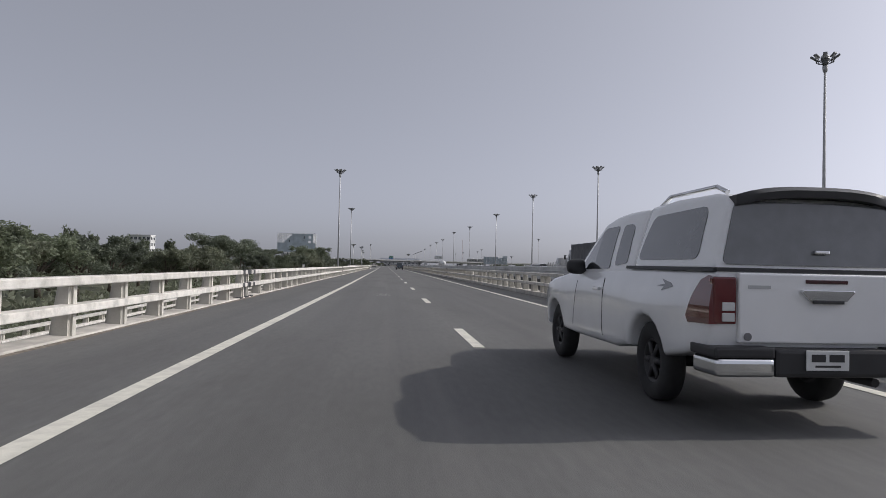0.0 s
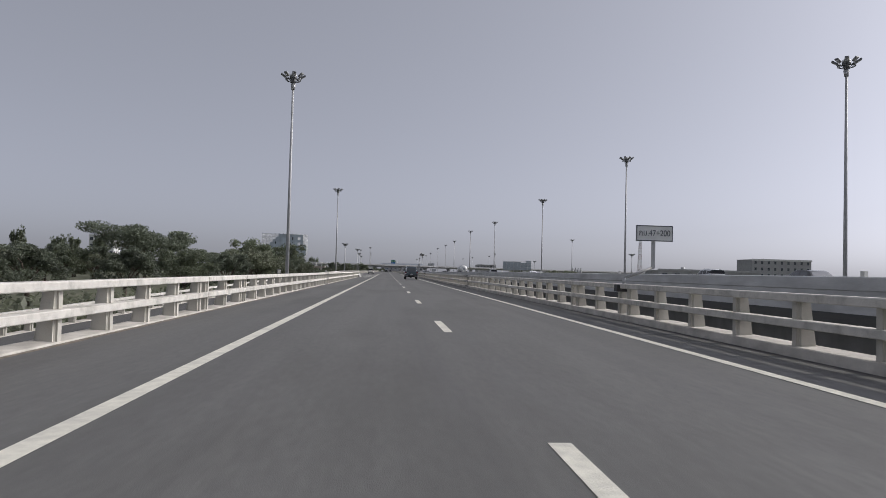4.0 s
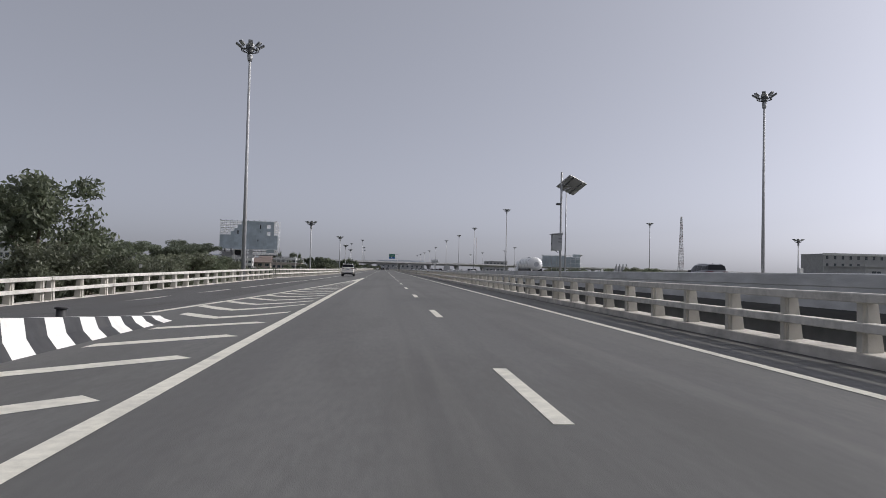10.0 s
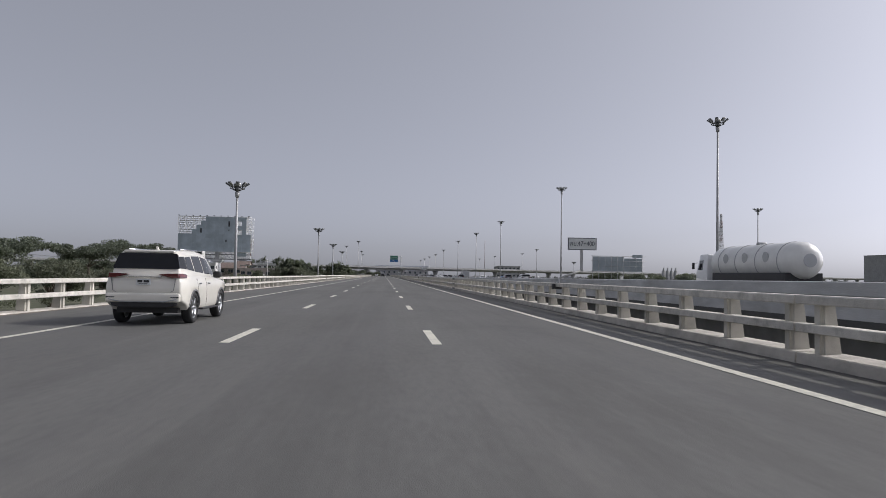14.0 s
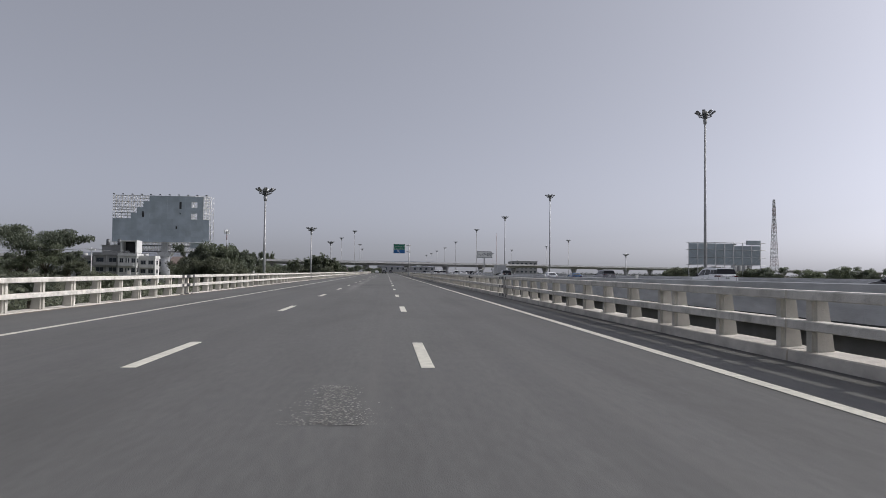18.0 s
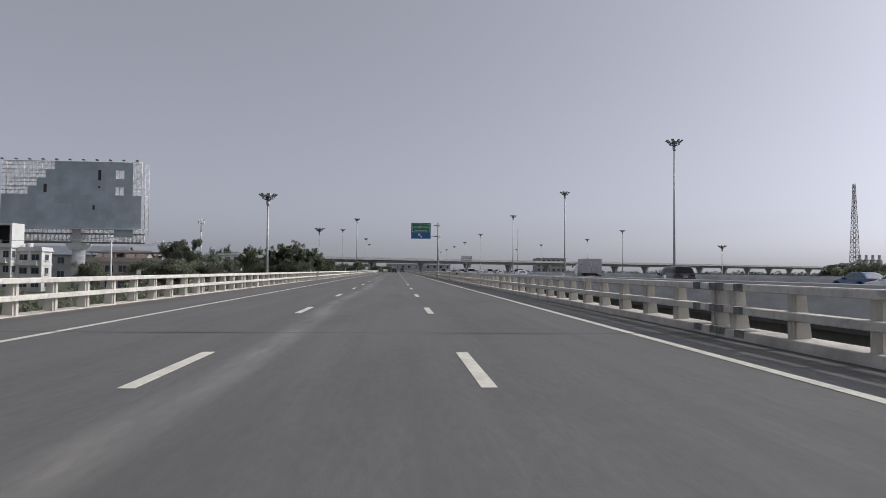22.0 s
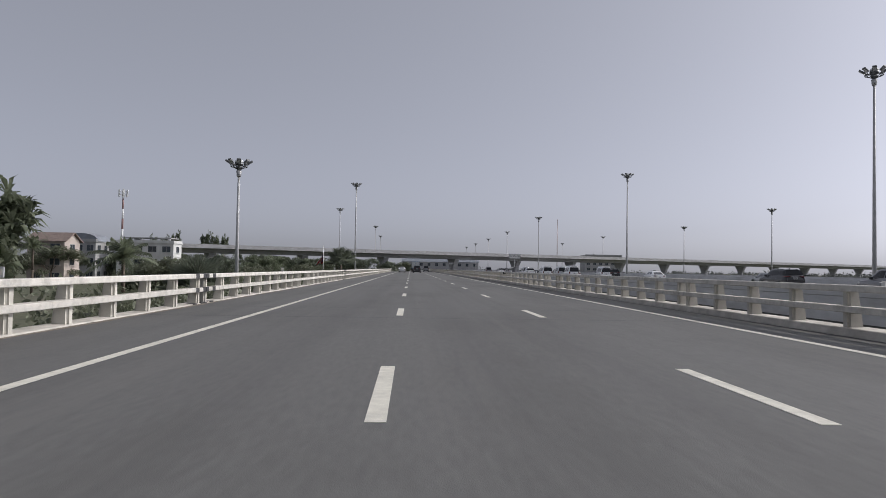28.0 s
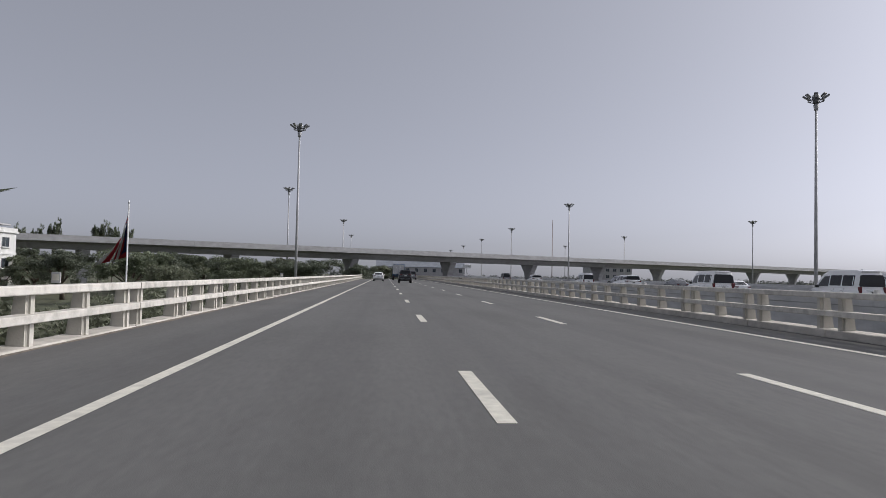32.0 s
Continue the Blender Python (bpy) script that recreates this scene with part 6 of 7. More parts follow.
# flag beside the railing
fl = thing("flagpole", pose(-16.4, 637.6, GROUND) @ Matrix.Scale(0.87, 4), "white pole with draped red, white and blue flags", "flag")
part("pole", tubes(((0, 0, 0), (0, 0, 8.95), 0.06, 0.035), ((0, 0, 8.95), (0, 0, 9.1), 0.06, 0.02), n=10), SIGNWHITE, fl)
FLAGS = [mat("flag_red", (0.42, 0.03, 0.045), 0.8, var=0.1), mat("flag_white", (0.72, 0.71, 0.7), 0.8, var=0.06), mat("flag_blue", (0.025, 0.03, 0.12), 0.8, var=0.1)]
for j, (z0, z1, lean, cols) in enumerate(((8.6, 6.4, -0.45, (2, 2, 1, 0)), (7.9, 6.1, -1.15, (0, 1, 0, 1)))):
    for q in range(4):
        bm = bmesh.new()
        n = 10
        A, B = [], []
        for i in range(n + 1):
            t = i / n
            z = z0 + (z1 - z0) * t
            off = lean * t * 1.1
            u0, u1 = q / 4, (q + 1) / 4
            wav = 0.09 * math.sin(9 * t + q)
            A.append(bm.verts.new((off * u0 * 1.3 - 0.05, wav * u0 + 0.03 * j, z - 0.5 * u0)))
            B.append(bm.verts.new((off * u1 * 1.3 - 0.05, wav * u1 + 0.08 * (q % 2) + 0.03 * j, z - 0.5 * u1)))
        for i in range(n):
            bm.faces.new((A[i], B[i], B[i + 1], A[i + 1])).smooth = True
        bmesh.ops.solidify(bm, geom=bm.faces[:], thickness=0.012)
        part("flag_fold", bm, FLAGS[cols[q]], fl)
part("base", bevelled(boxes((-0.3, 0.3, -0.3, 0.3, 0, 0.5)), 0.03), CONCRETE, fl)
part("pedestal", bevelled(boxes((-0.22, 0.22, -0.22, 0.22, 0.5, 4.7)), 0.03), CONCRETE, fl)

# utility poles
up = thing("utility_pole", pose(-67.9, 515, GROUND), "concrete utility pole with crossarm and insulators", "utility pole", "utility poles")
part("pole", tubes(((0, 0, 0), (0, 0, 9.5), 0.16, 0.11), n=8), CONCRETE, up)
part("crossarm", boxes((-0.9, 0.9, -0.09, 0.09, 8.8, 9.02)), STEEL, up)
for x in (-0.8, -0.3, 0.3, 0.8):
    part("insulator", tubes(((x, 0, 9.02), (x, 0, 9.22), 0.05, 0.03), n=8), SIGNWHITE, up)
for x, y in ((-42.6, 528), (-40.6, 544.4)):
    copy_thing(up, pose(x, y, GROUND, 0, 0, 25))
wires = thing("power_line", pose(0, 0, GROUND), "thin dark wires strung between the utility poles", "cable")
for o in (-0.8, 0.3, 0.8):
    for a, b in (((-110.0, 496.0), (-67.9, 515.0)), ((-67.9, 515.0), (-42.6, 528.0)), ((-42.6, 528.0), (-40.6, 544.4))):
        pts = [(a[0] + (b[0] - a[0]) * q / 8 + o, a[1] + (b[1] - a[1]) * q / 8, 9.2 - 0.9 * (1 - (q / 4 - 1) ** 2)) for q in range(9)]
        part("wire", tubes(*[(p, q, 0.025) for p, q in zip(pts, pts[1:])], n=4), LAMPCASE, wires)

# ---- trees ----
# leaf colours are lifted and greyed to stand for haze over the trees
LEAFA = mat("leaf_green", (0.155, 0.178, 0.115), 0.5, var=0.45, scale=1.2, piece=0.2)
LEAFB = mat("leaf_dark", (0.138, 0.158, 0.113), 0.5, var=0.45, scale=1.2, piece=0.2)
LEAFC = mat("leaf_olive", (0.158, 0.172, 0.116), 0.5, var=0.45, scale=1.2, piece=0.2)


def let_light_through(m, share=0.35):
    """Thin leaves pass some of the light on."""
    n, l = m.node_tree.nodes, m.node_tree.links
    p, o = n["Principled BSDF"], n["Material Output"]
    t, x = n.new("ShaderNodeBsdfTranslucent"), n.new("ShaderNodeMixShader")
    l.new(p.inputs["Base Color"].links[0].from_socket, t.inputs["Color"])
    x.inputs[0].default_value = share
    l.new(p.outputs[0], x.inputs[1])
    l.new(t.outputs[0], x.inputs[2])
    l.new(x.outputs[0], o.inputs["Surface"])


for leaf in (LEAFA, LEAFB, LEAFC):
    let_light_through(leaf, 0.45)
BARK = mat("bark", (0.11, 0.09, 0.07), 0.9, var=0.3, scale=6, bump=0.6, bump_scale=18)
rng = random.Random(7)


def quad_leaves(verts, faces, c, r, count, size, flat=0.0):
    for _ in range(count):
        d = Vector((rng.gauss(0, 1), rng.gauss(0, 1), rng.gauss(0, 1))).normalized()
        p = Vector(c) + Vector((d.x * r[0], d.y * r[1], d.z * r[2])) * (rng.random() ** 0.45)
        n = Vector((rng.gauss(0, 1), rng.gauss(0, 1), rng.gauss(0.5 + flat, 0.8))).normalized()
        u = n.orthogonal().normalized()
        u.rotate(Matrix.Rotation(rng.random() * 6.28, 3, n))
        w = n.cross(u)
        s = size * rng.uniform(0.6, 1.35)
        i = len(verts)
        verts += [p - u * s, p + w * s * 0.45, p + u * s, p - w * s * 0.45]
        faces.append((i, i + 1, i + 2, i + 3))


def rosettes(verts, faces, c, r, count, size):
    """Tufts of long arching leaves at the twigs' ends."""
    for _ in range(count):
        o = Vector(c) + Vector((rng.gauss(0, r[0] * 0.5), rng.gauss(0, r[1] * 0.5), rng.gauss(0, r[2] * 0.4)))
        for k in range(22):
            a, el = 2.4 * k + rng.uniform(-0.2, 0.2), rng.uniform(-0.35, 1.35)
            d = Vector((math.cos(a) * math.cos(el), math.sin(a) * math.cos(el), math.sin(el)))
            s = size * rng.uniform(0.65, 1.25)
            w = Vector((-math.sin(a), math.cos(a), rng.uniform(-0.4, 0.4))) * s * 0.13
            m = o + d * s * 0.55
            e = o + d * s + Vector((0, 0, -0.3 * s))
            i = len(verts)
            verts += [o, m + w, e, m - w]
            faces += [(i, i + 1, i + 3), (i + 1, i + 2, i + 3)]


def tree(name, height, spread, style, leaf_mat, label, leaves=3600, size=0.26):
    """A tree on its own origin: tapered trunk, limbs that fork, a crown of leaf clumps at the limbs' ends."""
    th = thing(name, Matrix(), label, "tree", "roadside trees")
    bm = bmesh.new()
    fork = height * (0.32 if style != "umbrella" else 0.45)
    lean = Vector((rng.uniform(-0.3, 0.3), rng.uniform(-0.3, 0.3), fork))
    tube(bm, (0, 0, 0), lean, 0.035 * height, 0.024 * height, n=9)
    clumps = []
    limbs = 7 if style != "spiky" else 10
    for i in range(limbs):
        a = 6.283 * i / limbs + rng.uniform(-0.3, 0.3)
        reach = spread * rng.uniform(0.45, 0.95)
        rise = {"round": rng.uniform(0.3, 0.95), "umbrella": rng.uniform(0.62, 0.9), "spiky": rng.uniform(0.45, 1.0)}[style] * (height - fork)
        if style == "spiky" and rise > 0.7 * (height - fork):
            reach *= 0.55
        e = lean + Vector((math.cos(a) * reach, math.sin(a) * reach, rise * 0.88))
        mid = lean + (e - lean) * 0.5 + Vector((0, 0, rng.uniform(0.0, 0.12) * height))
        tube(bm, lean, mid, 0.016 * height, 0.010 * height, n=6)
        tube(bm, mid, e, 0.010 * height, 0.004 * height, n=5)
        clumps += [e, mid.lerp(e, 0.5) + Vector((rng.uniform(-1, 1), rng.uniform(-1, 1), rng.uniform(-0.3, 0.6))) * 0.08 * height]
        for _ in range(3):
            q = e + Vector((rng.uniform(-1, 1), rng.uniform(-1, 1), rng.uniform(-0.7, 0.7))) * spread * 0.34
            q.z = min(q.z, height * 0.97)
            tube(bm, e, q, 0.004 * height, 0.002 * height, n=4)
            clumps.append(q)
    if style == "round":
        clumps += [lean + Vector((rng.gauss(0, 0.25) * spread, rng.gauss(0, 0.25) * spread, (height - fork) * rng.uniform(0.55, 0.93))) for _ in range(16)]
        clumps += [lean + Vector((rng.gauss(0, 0.5) * spread, rng.gauss(0, 0.5) * spread, (height - fork) * rng.uniform(-0.1, 0.35))) for _ in range(8)]
    part("trunk", bm, BARK, th)
    verts, faces = [], []
    per = leaves // len(clumps)
    for c in clumps:
        r = spread * rng.uniform(0.17, 0.32)
        if style == "umbrella":
            rr = (r * 1.35, r * 1.35, r * 0.5)
        elif style == "spiky":
            rr = (r * 0.75, r * 0.75, r * 0.95)
        else:
            rr = (r, r, r * 0.8)
        if style == "spiky":
            rosettes(verts, faces, c, rr, max(2, per // 22), size)
        else:
            quad_leaves(verts, faces, c, rr, int(per * rng.uniform(0.7, 1.3)), size, 0.6 if style == "umbrella" else 0)
    me = bpy.data.meshes.new("crown")
    me.from_pydata(verts, [], faces)
    me.materials.append(leaf_mat)
    cr = new("crown", me)
    cr.parent = th
    return th


STOCK = [
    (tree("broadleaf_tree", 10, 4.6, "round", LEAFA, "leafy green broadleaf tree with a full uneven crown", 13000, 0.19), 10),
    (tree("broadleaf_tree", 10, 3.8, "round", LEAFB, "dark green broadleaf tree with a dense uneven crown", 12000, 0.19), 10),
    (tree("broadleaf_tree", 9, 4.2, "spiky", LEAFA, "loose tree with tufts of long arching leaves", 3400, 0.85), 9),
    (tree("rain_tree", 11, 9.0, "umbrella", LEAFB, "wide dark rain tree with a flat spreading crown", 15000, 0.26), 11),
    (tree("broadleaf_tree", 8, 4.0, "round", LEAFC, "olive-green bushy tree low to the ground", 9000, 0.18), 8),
]
placed = [False] * len(STOCK)


def plant(k, x, y, top, wide=1.0):
    src, h = STOCK[k]
    s = (top - GROUND) / h
    m = pose(x, y, GROUND, 0, 0, rng.uniform(0, 360)) @ Matrix.Diagonal((s * wide, s * wide, s, 1))
    if not placed[k]:
        placed[k] = True
        src.matrix_basis = m
        return
    o = copy_thing(src, Matrix())
    o.matrix_basis = m


for k, x, y, top, w in ((0, -24.8, 245, 6.8, 1.05), (4, -21.5, 246, 1.9, 1.0), (4, -20.6, 238, 2.2, 1.0), (1, -22.5, 231, 3.6, 0.9), (4, -21, 254, 1.4, 1.1), (4, -23, 262, 1.6, 1.2), (4, -26, 276, 1.8, 1.3), (1, -27, 233, 4.8, 1.1), (0, -26, 212, 6.3, 1.05), (1, -26, 191, 3.2, 1.2), (4, -24, 202, 4.2, 1.2), (0, -27, 172, 3.2, 1.2), (1, -30, 160, 3.0, 1.2), (4, -25, 222, 3.8, 1.3),
                        (3, -55, 240, 9.2, 0.95), (3, -92, 445, 9.0, 1.0), (3, -86, 484, 8.6, 0.9), (3, -112, 470, 7.8, 1.0), (1, -42, 300, 2.6, 1.3), (4, -36, 330, 1.6, 1.4), (1, -50, 350, 2.6, 1.4), (4, -38, 372, 1.4, 1.3),
                        (3, -94, 547, 11.8, 0.8), (0, -90, 541, 7.5, 1.0), (1, -85, 542, 5.6, 1.0), (4, -81, 540, 3.0, 1.2), (0, -21.3, 439, 4.6, 0.75), (1, -23.8, 438.5, 4.2, 0.75), (1, -19.6, 441, 3.7, 0.7), (4, -22.0, 436, 2.6, 1.0), (4, -20.0, 438, 1.9, 0.9), (4, -24.8, 437, 2.2, 0.9), (4, -18.0, 445, 1.4, 0.9), (4, -22.5, 452, 1.6, 1.0), (2, -19.2, 543.5, 5.3, 0.8), (2, -22.0, 543, 4.2, 0.85), (2, -16.8, 544, 4.6, 0.8), (2, -14.9, 546, 3.8, 0.8), (2, -13.6, 549, 3.0, 0.7), (2, -26.2, 543.5, 3.9, 0.7), (1, -19.5, 541, 2.8, 1.0), (4, -16.5, 541, 2.4, 0.9),
                        (4, -23.5, 541, 2.2, 1.0), (1, -36.9, 541, 5.9, 0.75), (4, -39.6, 536, 2.4, 1.1), (4, -34.0, 535, 2.2, 1.0), (4, -46.5, 530, 2.0, 0.9), (4, -30.5, 537, 2.0, 1.0), (1, -33, 560, 3.2, 1.0), (4, -29, 510, 2.2, 1.3), (4, -32, 400, 0.6, 1.4), (4, -32, 430, 0.8, 1.3),
                        (4, -22, 585, 1.6, 1.2), (1, -28, 600, 1.4, 1.3), (4, -24, 625, 1.2, 1.2), (1, -32, 640, 2.0, 1.3), (0, -38, 700, 3.6, 1.4), (1, -52, 712, 3.8, 1.4), (0, -28, 722, 3.4, 1.4), (1, -66, 722, 1.2, 1.4),
                        (3, -20, 742, 3.4, 0.9), (1, -44, 735, 3.8, 1.5), (0, -84, 725, 0.6, 1.4), (1, -84, 700, 3.6, 0.9), (4, -90, 704, 4.2, 1.0), (0, -60, 690, 0.6, 1.4), (4, -24, 670, 1.6, 1.3), (4, -40, 662, 1.0, 1.3)):
    plant(k, x, y, top, w)
for i in range(13):                                     # tall thin trees far off on the left
    plant(2, -100 - rng.uniform(0, 32), 215 + 13 * i, rng.uniform(8.0, 11.5), rng.uniform(0.4, 0.6))
for i in range(22):                                     # the belt of trees below the overpass
    x = -124 + 5.6 * i + rng.uniform(-2, 2)
    if i % 7 != 5:
        plant(rng.choice((0, 1, 1, 4)), x, 790 + 0.59 * (x - 4) - rng.uniform(9, 26), rng.uniform(3.0, 4.6), rng.uniform(1.0, 1.4))
for x in (-95, -91.5, -88, -78.5, -75.5, -72.5):
    plant(2, x, 823 + 0.4 * x, rng.uniform(9.5, 12.5), 0.32)
for i in range(19):
    plant(rng.choice((1, 4, 0, 1)), -26 - rng.uniform(0, 16), 268 + 9 * i + rng.uniform(-3, 3), rng.uniform(1.8, 3.0) if i < 11 else rng.uniform(0.3, 1.0), rng.uniform(1.1, 1.5))
# the row behind the railing at the start
for i in range(34):
    y = 18 + 6.2 * i + rng.uniform(-2, 2)
    if y < 165:
        plant(rng.choice((0, 1, 1, 4)), -34 - rng.uniform(0, 16), y, rng.uniform(2.4, 4.2) + (0.2 if y < 70 else 0), rng.uniform(1.1, 1.5))
    plant(rng.choice((0, 1, 4)), -70 - rng.uniform(0, 40), y + 110, rng.uniform(3.0, 5.0), rng.uniform(1.2, 1.6))
for i in range(26):
    plant(rng.choice((0, 1, 4)), -75 - rng.uniform(0, 60), 330 + 15 * i, rng.uniform(2.0, 5.0), rng.uniform(1.2, 1.7))


PALMLEAF = mat("palm_leaf", (0.155, 0.175, 0.13), 0.4, var=0.35, scale=2.0, piece=0.2)
let_light_through(PALMLEAF, 0.45)


def palm(name, at, trunk_h, fronds, flen, fan, label):
    th = thing(name, at, label, "palm", "roadside palms")
    part("trunk", tubes(((0, 0, 0), (0.1, 0, trunk_h * 0.5), 0.2, 0.16), ((0.1, 0, trunk_h * 0.5), (0.05, 0.05, trunk_h), 0.16, 0.13), n=9), BARK, th)
    for i in range(fronds):
        verts, faces = [], []
        a = 2.4 * i + rng.uniform(-0.2, 0.2)
        el = 1.5 - (1.35 if fan else 1.75) * (i / fronds) + rng.uniform(-0.1, 0.1)
        d = Vector((math.cos(a) * math.cos(el), math.sin(a) * math.cos(el), math.sin(el)))
        base = Vector((0.05, 0.05, trunk_h))
        side = d.cross(Vector((0, 0, 1))).normalized()
        up = side.cross(d)
        if fan:
            hub = base + d * flen * 0.45
            i0 = len(verts)
            verts += [base - side * 0.02, base + side * 0.02, hub + side * 0.02, hub - side * 0.02]
            faces.append((i0, i0 + 1, i0 + 2, i0 + 3))
            for q in range(22):
                b = -1.75 + 3.5 * q / 21
                e = hub + (d * math.cos(b) + side * math.sin(b)) * flen * 0.55 * (0.85 + 0.15 * math.cos(b)) + Vector((0, 0, -0.06 * flen))
                m = hub.lerp(e, 0.6) + up * 0.05
                wv = (e - hub).cross(up).normalized() * 0.05
                i0 = len(verts)
                verts += [hub, m + wv, e, m - wv]
                faces.append((i0, i0 + 1, i0 + 2, i0 + 3))
        else:
            prev = base
            for q in range(14):
                t = (q + 1) / 14
                p = base + d * flen * t + Vector((0, 0, -flen * 0.42 * t * t))
                for s in (1, -1):
                    tip = p + side * s * flen * 0.24 * math.sin(math.pi * min(1, t * 0.9 + 0.12)) + Vector((0, 0, -0.12 * flen)) + d * 0.15
                    i0 = len(verts)
                    verts += [prev, p, tip, tip - d * 0.05]
                    faces.append((i0, i0 + 1, i0 + 2, i0 + 3))
                prev = p
        me = bpy.data.meshes.new("frond")
        me.from_pydata(verts, [], faces)
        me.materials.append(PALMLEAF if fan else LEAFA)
        o = new("frond", me)
        o.parent = th
    return th


palm("fan_palm", pose(-11.35, 613, GROUND), 5.0, 21, 2.4, True, "fan palm with stiff dark fronds behind the railing")
palm("fan_palm", pose(-13.4, 566, GROUND), 3.4, 22, 2.1, True, "low fan palm behind the railing")
pm = palm("coconut_palm", pose(-46, 578, GROUND), 7.2, 18, 3.0, False, "coconut palm with drooping fronds")
for x, y, s in ((-39, 571, 0.9), (-104, 440, 1.25), (-99, 432, 1.1), (-60, 640, 1.0), (-20, 574, 0.72)):
    o = copy_thing(pm, Matrix())
    o.matrix_basis = pose(x, y, GROUND, 0, 0, 70 * s) @ Matrix.Scale(s, 4)

# low scrub in the gap and along the left edge, and the far woods
verts, faces = [], []
for _ in range(2400):
    y = rng.uniform(0, 700)
    x = rng.uniform(7.6, 12.6) if rng.random() < 0.2 else -rng.uniform(11, 20) - (7 if y < 270 else 0)
    h = rng.uniform(0.3, 1.0) if x > 0 else rng.uniform(0.7, 2.6)
    if y > 600:
        h *= 0.6
    quad_leaves(verts, faces, (x, y, GROUND + h * 0.6), (h * 1.1, h * 1.1, h * 0.7), 34, 0.14 + 0.05 * h)
for _ in range(330):                                    # dense bushes against the left railing
    y = rng.uniform(372, 690)
    x, top = -rng.uniform(12.8, 23), rng.uniform(-1.3, 0.7)
    r = rng.uniform(1.2, 2.2)
    near = x > -18
    quad_leaves(verts, faces, (x, y, top - r * 0.85), (r, r * 1.2, r * 0.85), 520 if near else 220, 0.12 if near else 0.2)
    quad_leaves(verts, faces, (x, y, (top - r + GROUND) / 2), (r * 1.1, r * 1.2, (top - GROUND) / 2), 260 if near else 90, 0.14 if near else 0.25)
me = bpy.data.meshes.new("scrub")
me.from_pydata(verts, [], faces)
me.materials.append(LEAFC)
tagged(new("scrub", me), "rough green scrub beside and below the viaduct", "scrub", kind="stuff")
verts, faces = [], []
for i in range(900):
    t = rng.random()
    if i % 3 == 0:
        x, y = -150 - 450 * rng.random(), 150 + 1100 * t
    elif i % 3 == 1:
        x, y = 160 + 600 * rng.random(), 250 + 1300 * t
    else:
        x, y = -500 + 1300 * t, 1150 + 250 * rng.random()
    h = rng.uniform(2.2, 3.6) + (1.6 if x < 0 else 0)
    quad_leaves(verts, faces, (x, y, GROUND + h), (h * 1.4, h * 1.4, h), 45, 1.0)
me = bpy.data.meshes.new("far_woods")
me.from_pydata(verts, [], faces)
# greyed leaf colour: the haze of the distance is mixed into the base
FARLEAF = mat("hazed_far_foliage", (0.115, 0.125, 0.115), 0.5, var=0.3, scale=0.3)
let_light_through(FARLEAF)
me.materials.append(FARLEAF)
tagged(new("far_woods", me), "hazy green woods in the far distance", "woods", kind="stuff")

# ---- buildings ----
WALLW = mat("white_plaster", (0.62, 0.62, 0.60), 0.85, var=0.08, scale=0.8, bump=0.15, stain=0.5, stain_scale=0.3, stain_col=(0.36, 0.36, 0.34), stretch=(1, 1, 0.4))
WALLG = mat("grey_plaster", (0.36, 0.36, 0.36), 0.85, var=0.1, scale=0.8, stain=0.5, stain_scale=0.25, stain_col=(0.24, 0.24, 0.23))
WALLP = mat("pink_plaster", (0.45, 0.39, 0.35), 0.85, var=0.1, scale=0.8, stain=0.3)
ROOFG = mat("roof_sheet", (0.22, 0.24, 0.27), 0.6, 0.1, var=0.15, scale=0.6, stain=0.4, stain_scale=0.4, stain_col=(0.16, 0.14, 0.13))
ROOFR = mat("roof_tile", (0.2, 0.155, 0.135), 0.8, var=0.2, scale=1.5)
PANE = mat("window_glass", (0.05, 0.06, 0.07), 0.12, var=0.2, scale=0.5)


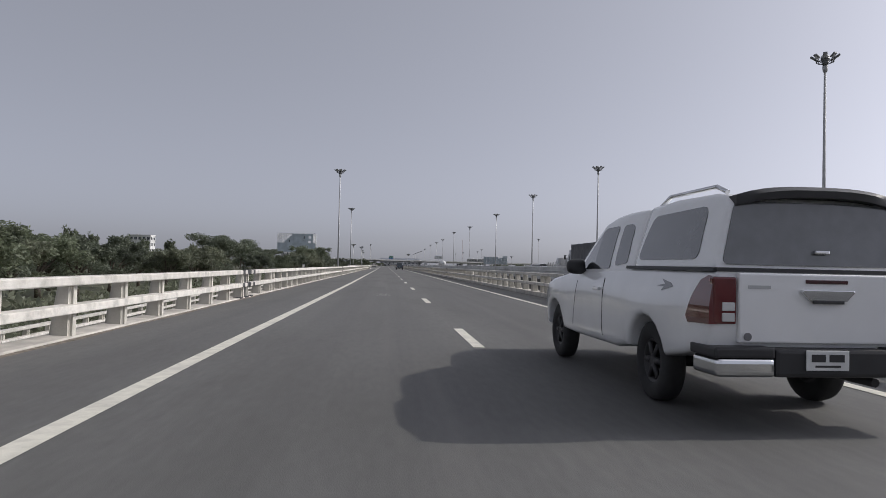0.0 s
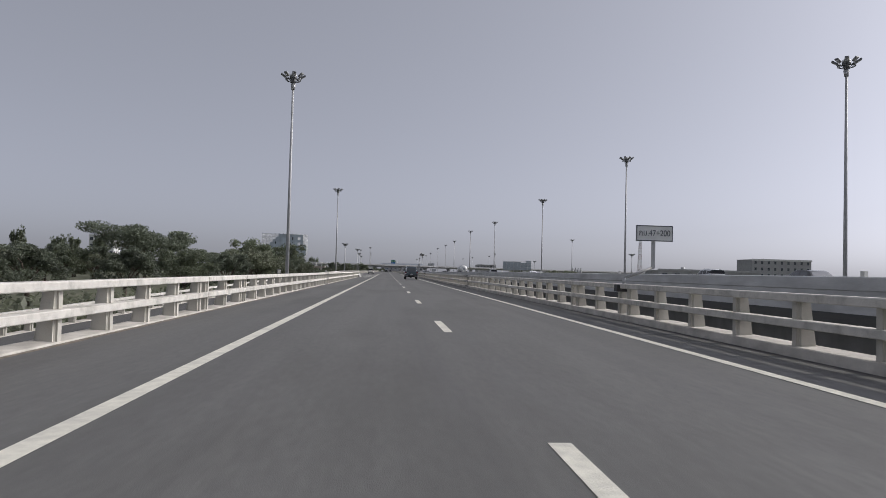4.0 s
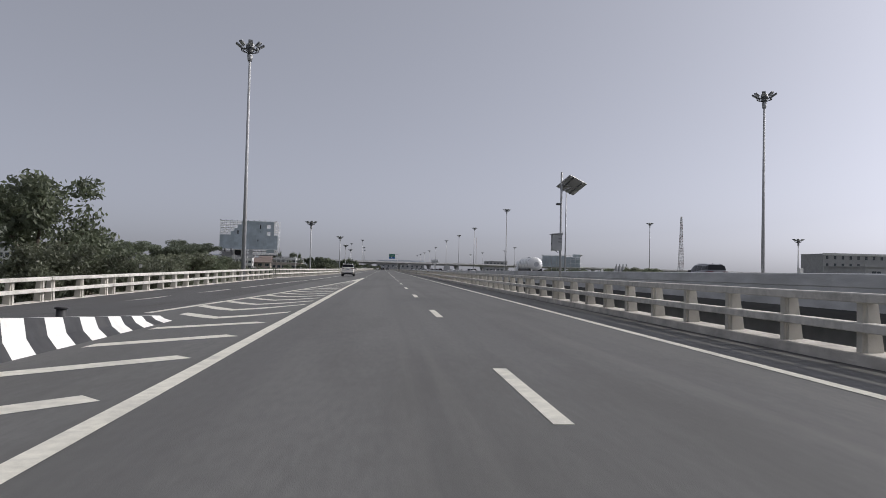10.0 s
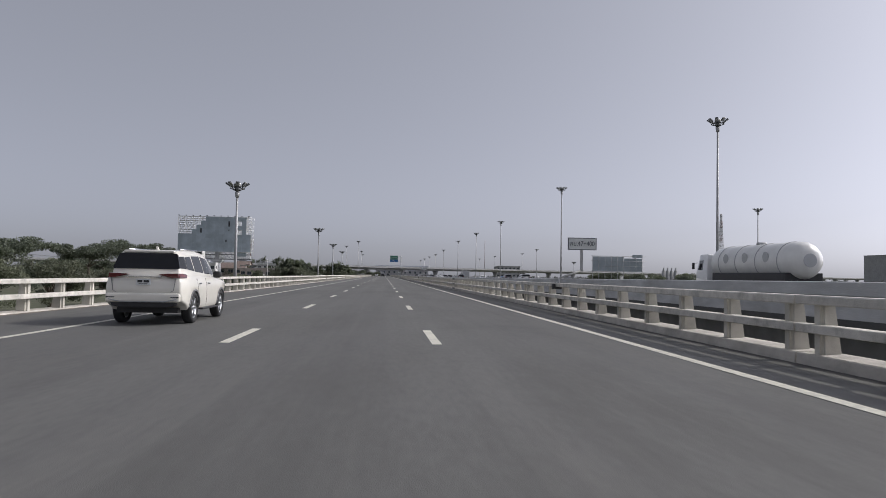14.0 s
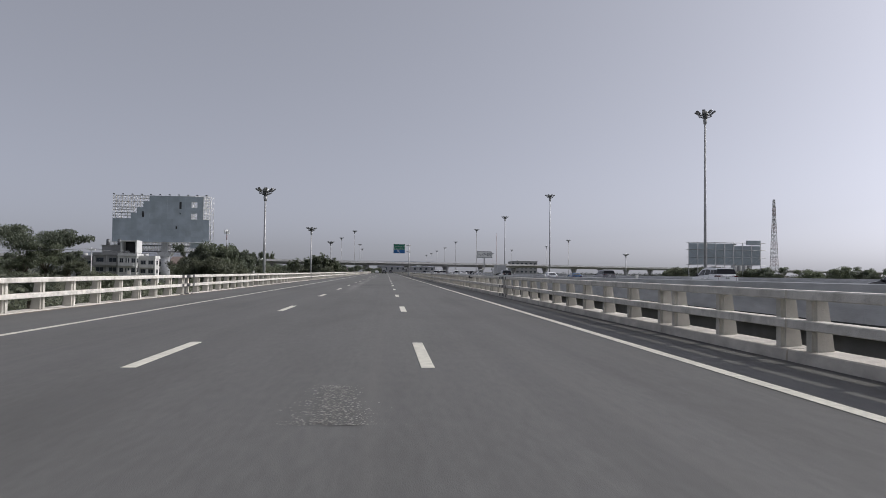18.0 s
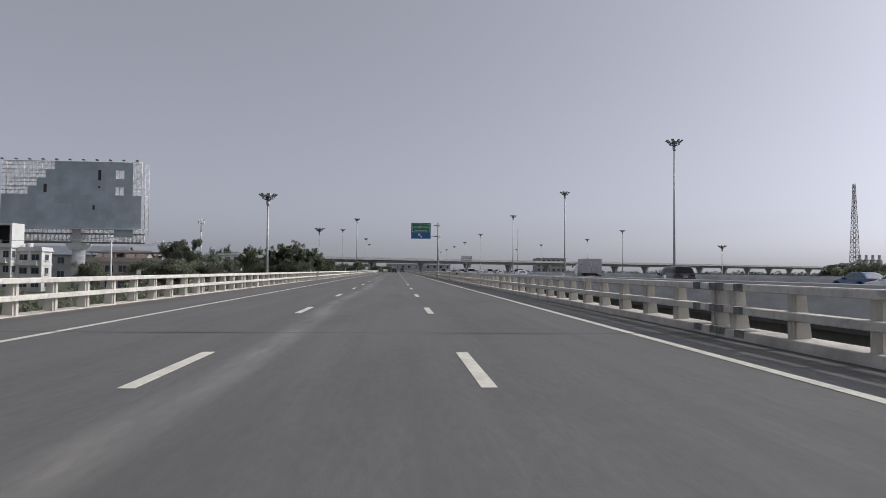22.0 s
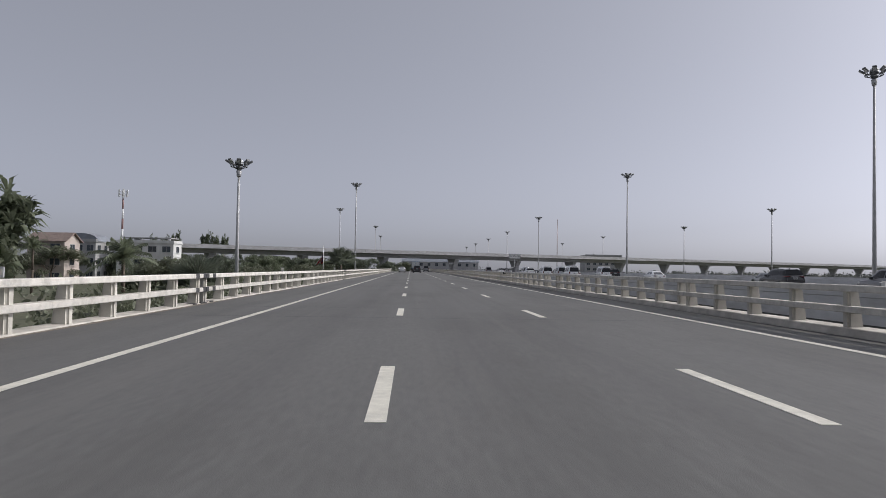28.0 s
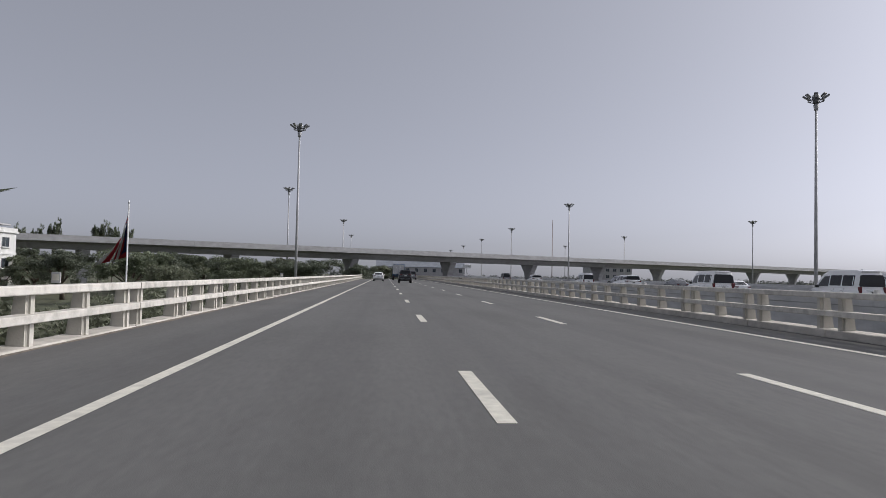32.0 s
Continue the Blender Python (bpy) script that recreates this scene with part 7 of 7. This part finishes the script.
def building(name, x, y, w, d, z1, storeys, bays, wall_m, label, roof="flat", sills=True):
    """A house with its front to -y: corner x, y; windows set into frames, with sills; flat parapet or gable."""
    th = thing(name, pose(x, y, GROUND), label, "building")
    h = z1 - GROUND
    part("wall", boxes((0, w, 0, d, 0, h)), wall_m, th)
    sh = h / storeys
    win = None
    for fl_ in range(storeys):
        for face, n, span in (("front", bays, w), ("side", max(1, int(bays * d / w)), d)):
            for b in range(n):
                cx = span * (b + 0.5) / n
                m = pose(cx, 0, sh * fl_ + sh * 0.55) if face == "front" else pose(w, cx, sh * fl_ + sh * 0.55, 0, 0, 90)
                ww, wh = min(1.1, span / n * 0.33), sh * 0.24
                if win is None:
                    win = part("window", boxes((-ww, ww, -0.06, 0.04, -wh, wh)), WALLG, th, at=m)
                    pan = part("pane", boxes((-ww + 0.08, -0.04, -0.075, -0.06, -wh + 0.08, wh - 0.08), (0.04, ww - 0.08, -0.075, -0.06, -wh + 0.08, wh - 0.08)), PANE, win)
                    sil = part("sill", boxes((-ww - 0.15, ww + 0.15, -0.3, 0.0, -wh - 0.12, -wh)), wall_m, win)
                else:
                    o = again("window", win, m, th)
                    again("pane", pan, Matrix(), o)
                    again("sill", sil, Matrix(), o)
        if fl_:
            part("floor_band", boxes((-0.12, w + 0.12, -0.12, d + 0.12, sh * fl_ - 0.12, sh * fl_ + 0.1)), wall_m, th)
    if roof == "flat":
        part("roof", boxes((-0.3, w + 0.3, -0.3, d + 0.3, h, h + 0.25)), wall_m, th)
        part("roof_parapet", boxes((-0.2, w + 0.2, -0.2, 0.0, h + 0.25, h + 0.8), (w, w + 0.2, 0, d, h + 0.25, h + 0.8)), wall_m, th)
        part("water_tank", tubes(((w * 0.3, d * 0.4, h + 0.2), (w * 0.3, d * 0.4, h + 1.6), 0.7), n=14), GALV, th)
    else:
        rm = ROOFR if roof == "tile" else ROOFG
        part("roof", prism([(-0.6, h - 0.1), (d / 2, h + d * 0.28), (d + 0.6, h - 0.1), (d + 0.6, h - 0.3), (d / 2, h + d * 0.28 - 0.2), (-0.6, h - 0.3)], "x", -0.6, w + 0.6), rm, th)
        part("gable", prism([(0, h), (d, h), (d / 2, h + d * 0.27 - 0.2)], "x", 0.0, w), wall_m, th)
    return th


ab = building("apartment_block", -80.4, 719.3, 14.6, 6.5, 6.6, 3, 4, WALLW, "white three-storey block with dark windows and a roofed terrace")
part("terrace_roof", boxes((1.2, 13.8, 0.4, 6.2, 11.5, 11.75)), WALLG, ab)
for i in range(6):
    part("terrace_post", boxes((1.4 + 2.4 * i, 1.6 + 2.4 * i, 0.5, 0.7, 10.4, 11.5)), WALLW, ab)
gb = building("apartment_block", -92.6, 716, 8.2, 8, 6.6, 3, 3, WALLG, "grey block with a rounded dark roof")
part("curved_roof", prism([(4.1 + 4.5 * math.cos(math.pi * i / 12), 10.4 + 2.1 * math.sin(math.pi * i / 12)) for i in range(13)], "y", 0.5, 8), ROOFG, gb)
building("gabled_house", -87.6, 690, 8, 7, 6.0, 3, 2, WALLP, "pinkish townhouse with a pointed gable", "tile")
for x, y, w, d, z1, st, bays, wm, lab in ((-91.4, 561, 5.4, 8, 4.0, 2, 2, WALLG, "plain grey two-storey house beside the rain tree"),
                                          (-85.6, 560, 7.2, 6, 4.9, 3, 2, WALLG, "grey townhouse with a set-back top floor and two roof tanks"),
                                          (-78.2, 559, 5.0, 5.4, 4.7, 3, 3, WALLW, "weathered white townhouse with a framed roof shelter"),
                                          (-73.0, 561, 4.4, 4, 4.1, 3, 2, WALLW, "narrow white townhouse with tall dark windows and a flat roof")):
    th = building("townhouse", x, y, w, d, z1, st, bays, wm, lab)
    h = z1 - GROUND
    part("balcony", boxes((0.4, w - 0.4, -1.0, 0.0, h * 0.66 - 0.1, h * 0.66 + 0.02), (0.4, w - 0.4, -1.0, -0.92, h * 0.66 + 0.02, h * 0.66 + 0.85)), wm, th)
    part("downpipe", tubes(((w - 0.15, -0.1, 0), (w - 0.15, -0.1, h), 0.06), n=6), STEEL, th)
    for px_ in (0.0, w / 2, w):
        part("pier", boxes((px_ - 0.16, px_ + 0.16, -0.22, 0.0, 0, h)), wm, th)
    if z1 == 4.9:
        part("top_floor", boxes((1.6, 7.0, 1.6, 5.6, h + 0.25, h + 2.9)), WALLG, th)
        part("top_slab", boxes((1.3, 7.2, 1.3, 5.9, h + 2.9, h + 3.1)), WALLG, th)
        for q in (3.0, 6.2):
            part("roof_tank", tubes(((q, 2.6, h + 3.1), (q, 2.6, h + 4.7), 0.55), ((q, 2.6, h + 4.7), (q, 2.6, h + 4.9), 0.55, 0.2), n=14), LAMPCASE, th)
    if z1 == 4.7:
        part("roof_shelter", boxes((0.2, 0.55, 0.6, 5, h + 0.25, h + 4.3), (4.4, 4.8, 0.6, 5, h + 0.25, h + 4.3), (0.2, 4.8, 0.6, 5, h + 4.3, h + 4.7)), WALLW, th)
        part("shelter_back", boxes((0.55, 4.4, 4.0, 4.2, h + 0.25, h + 4.3)), TRIM, th)
flats = building("row_of_flats", -58, 557, 14.5, 8, 2.2, 2, 6, WALLP, "low beige row of flats with a covered roof deck")
for i in range(8):
    part("deck_post", boxes((0.1 + 2.0 * i, 0.35 + 2.0 * i, 0.2, 0.45, 6.0, 7.5)), WALLW, flats)
part("deck_roof", boxes((-0.3, 14.8, -0.4, 7.6, 7.5, 7.7)), WALLG, flats)
building("warehouse", -132, 652, 44, 10, 5.2, 2, 8, WALLG, "long low warehouse with a grey-blue sheet roof", "sheet")
building("house", -79, 610, 12, 9, 3.2, 2, 3, WALLP, "house with a pinkish wall and tiled roof", "tile")
building("office_block", -211, 589, 17, 12, 20.6, 5, 5, WALLW, "white office block with dark windows behind trees")
fac = building("factory", 351.5, 730, 60, 30, 21, 4, 9, WALLG, "grey factory block with a pale roof edge")
part("roof_edge", boxes((-0.6, 60.6, -0.6, 0.0, 23.6, 25.2)), WALLW, fac)
building("office_block", 120, 1020, 26, 16, 12, 4, 6, WALLG, "far grey office block")
building("warehouse", -10, 1080, 60, 20, 6.5, 2, 10, WALLG, "far low shed across the road's end", "sheet")
building("depot", 101.5, 338, 40, 14, 3.8, 2, 8, WALLG, "low grey depot with a flat roof beyond the main carriageway")
for i in range(16):
    plant(rng.choice((0, 1, 4)), 78 + rng.uniform(0, 18), 425 + 9 * i + rng.uniform(-3, 3), rng.uniform(2.2, 3.5), rng.uniform(1.0, 1.4))
for i in range(12):
    plant(rng.choice((0, 1, 4)), 80 + rng.uniform(0, 24), 190 + 19 * i + rng.uniform(-6, 6), rng.uniform(0.8, 2.0), rng.uniform(1.1, 1.5))
silos = thing("silo_group", pose(150.6, 642, GROUND), "grey cement silos with a walkway across their tops", "silo")
for i in range(4):
    part("silo", tubes(((2.25 * i, 0, 0), (2.25 * i, 0, 9.2), 0.98), ((2.25 * i, 0, 9.2), (2.25 * i, 0, 9.9), 0.98, 0.35), n=16), WALLG, silos)
    part("filter", bevelled(boxes((2.25 * i - 0.3, 2.25 * i + 0.3, -0.3, 0.3, 9.9, 11.1)), 0.05), GALV, silos)
part("walkway", boxes((-0.9, 7.7, -0.5, 0.5, 9.45, 9.55)), STEEL, silos)
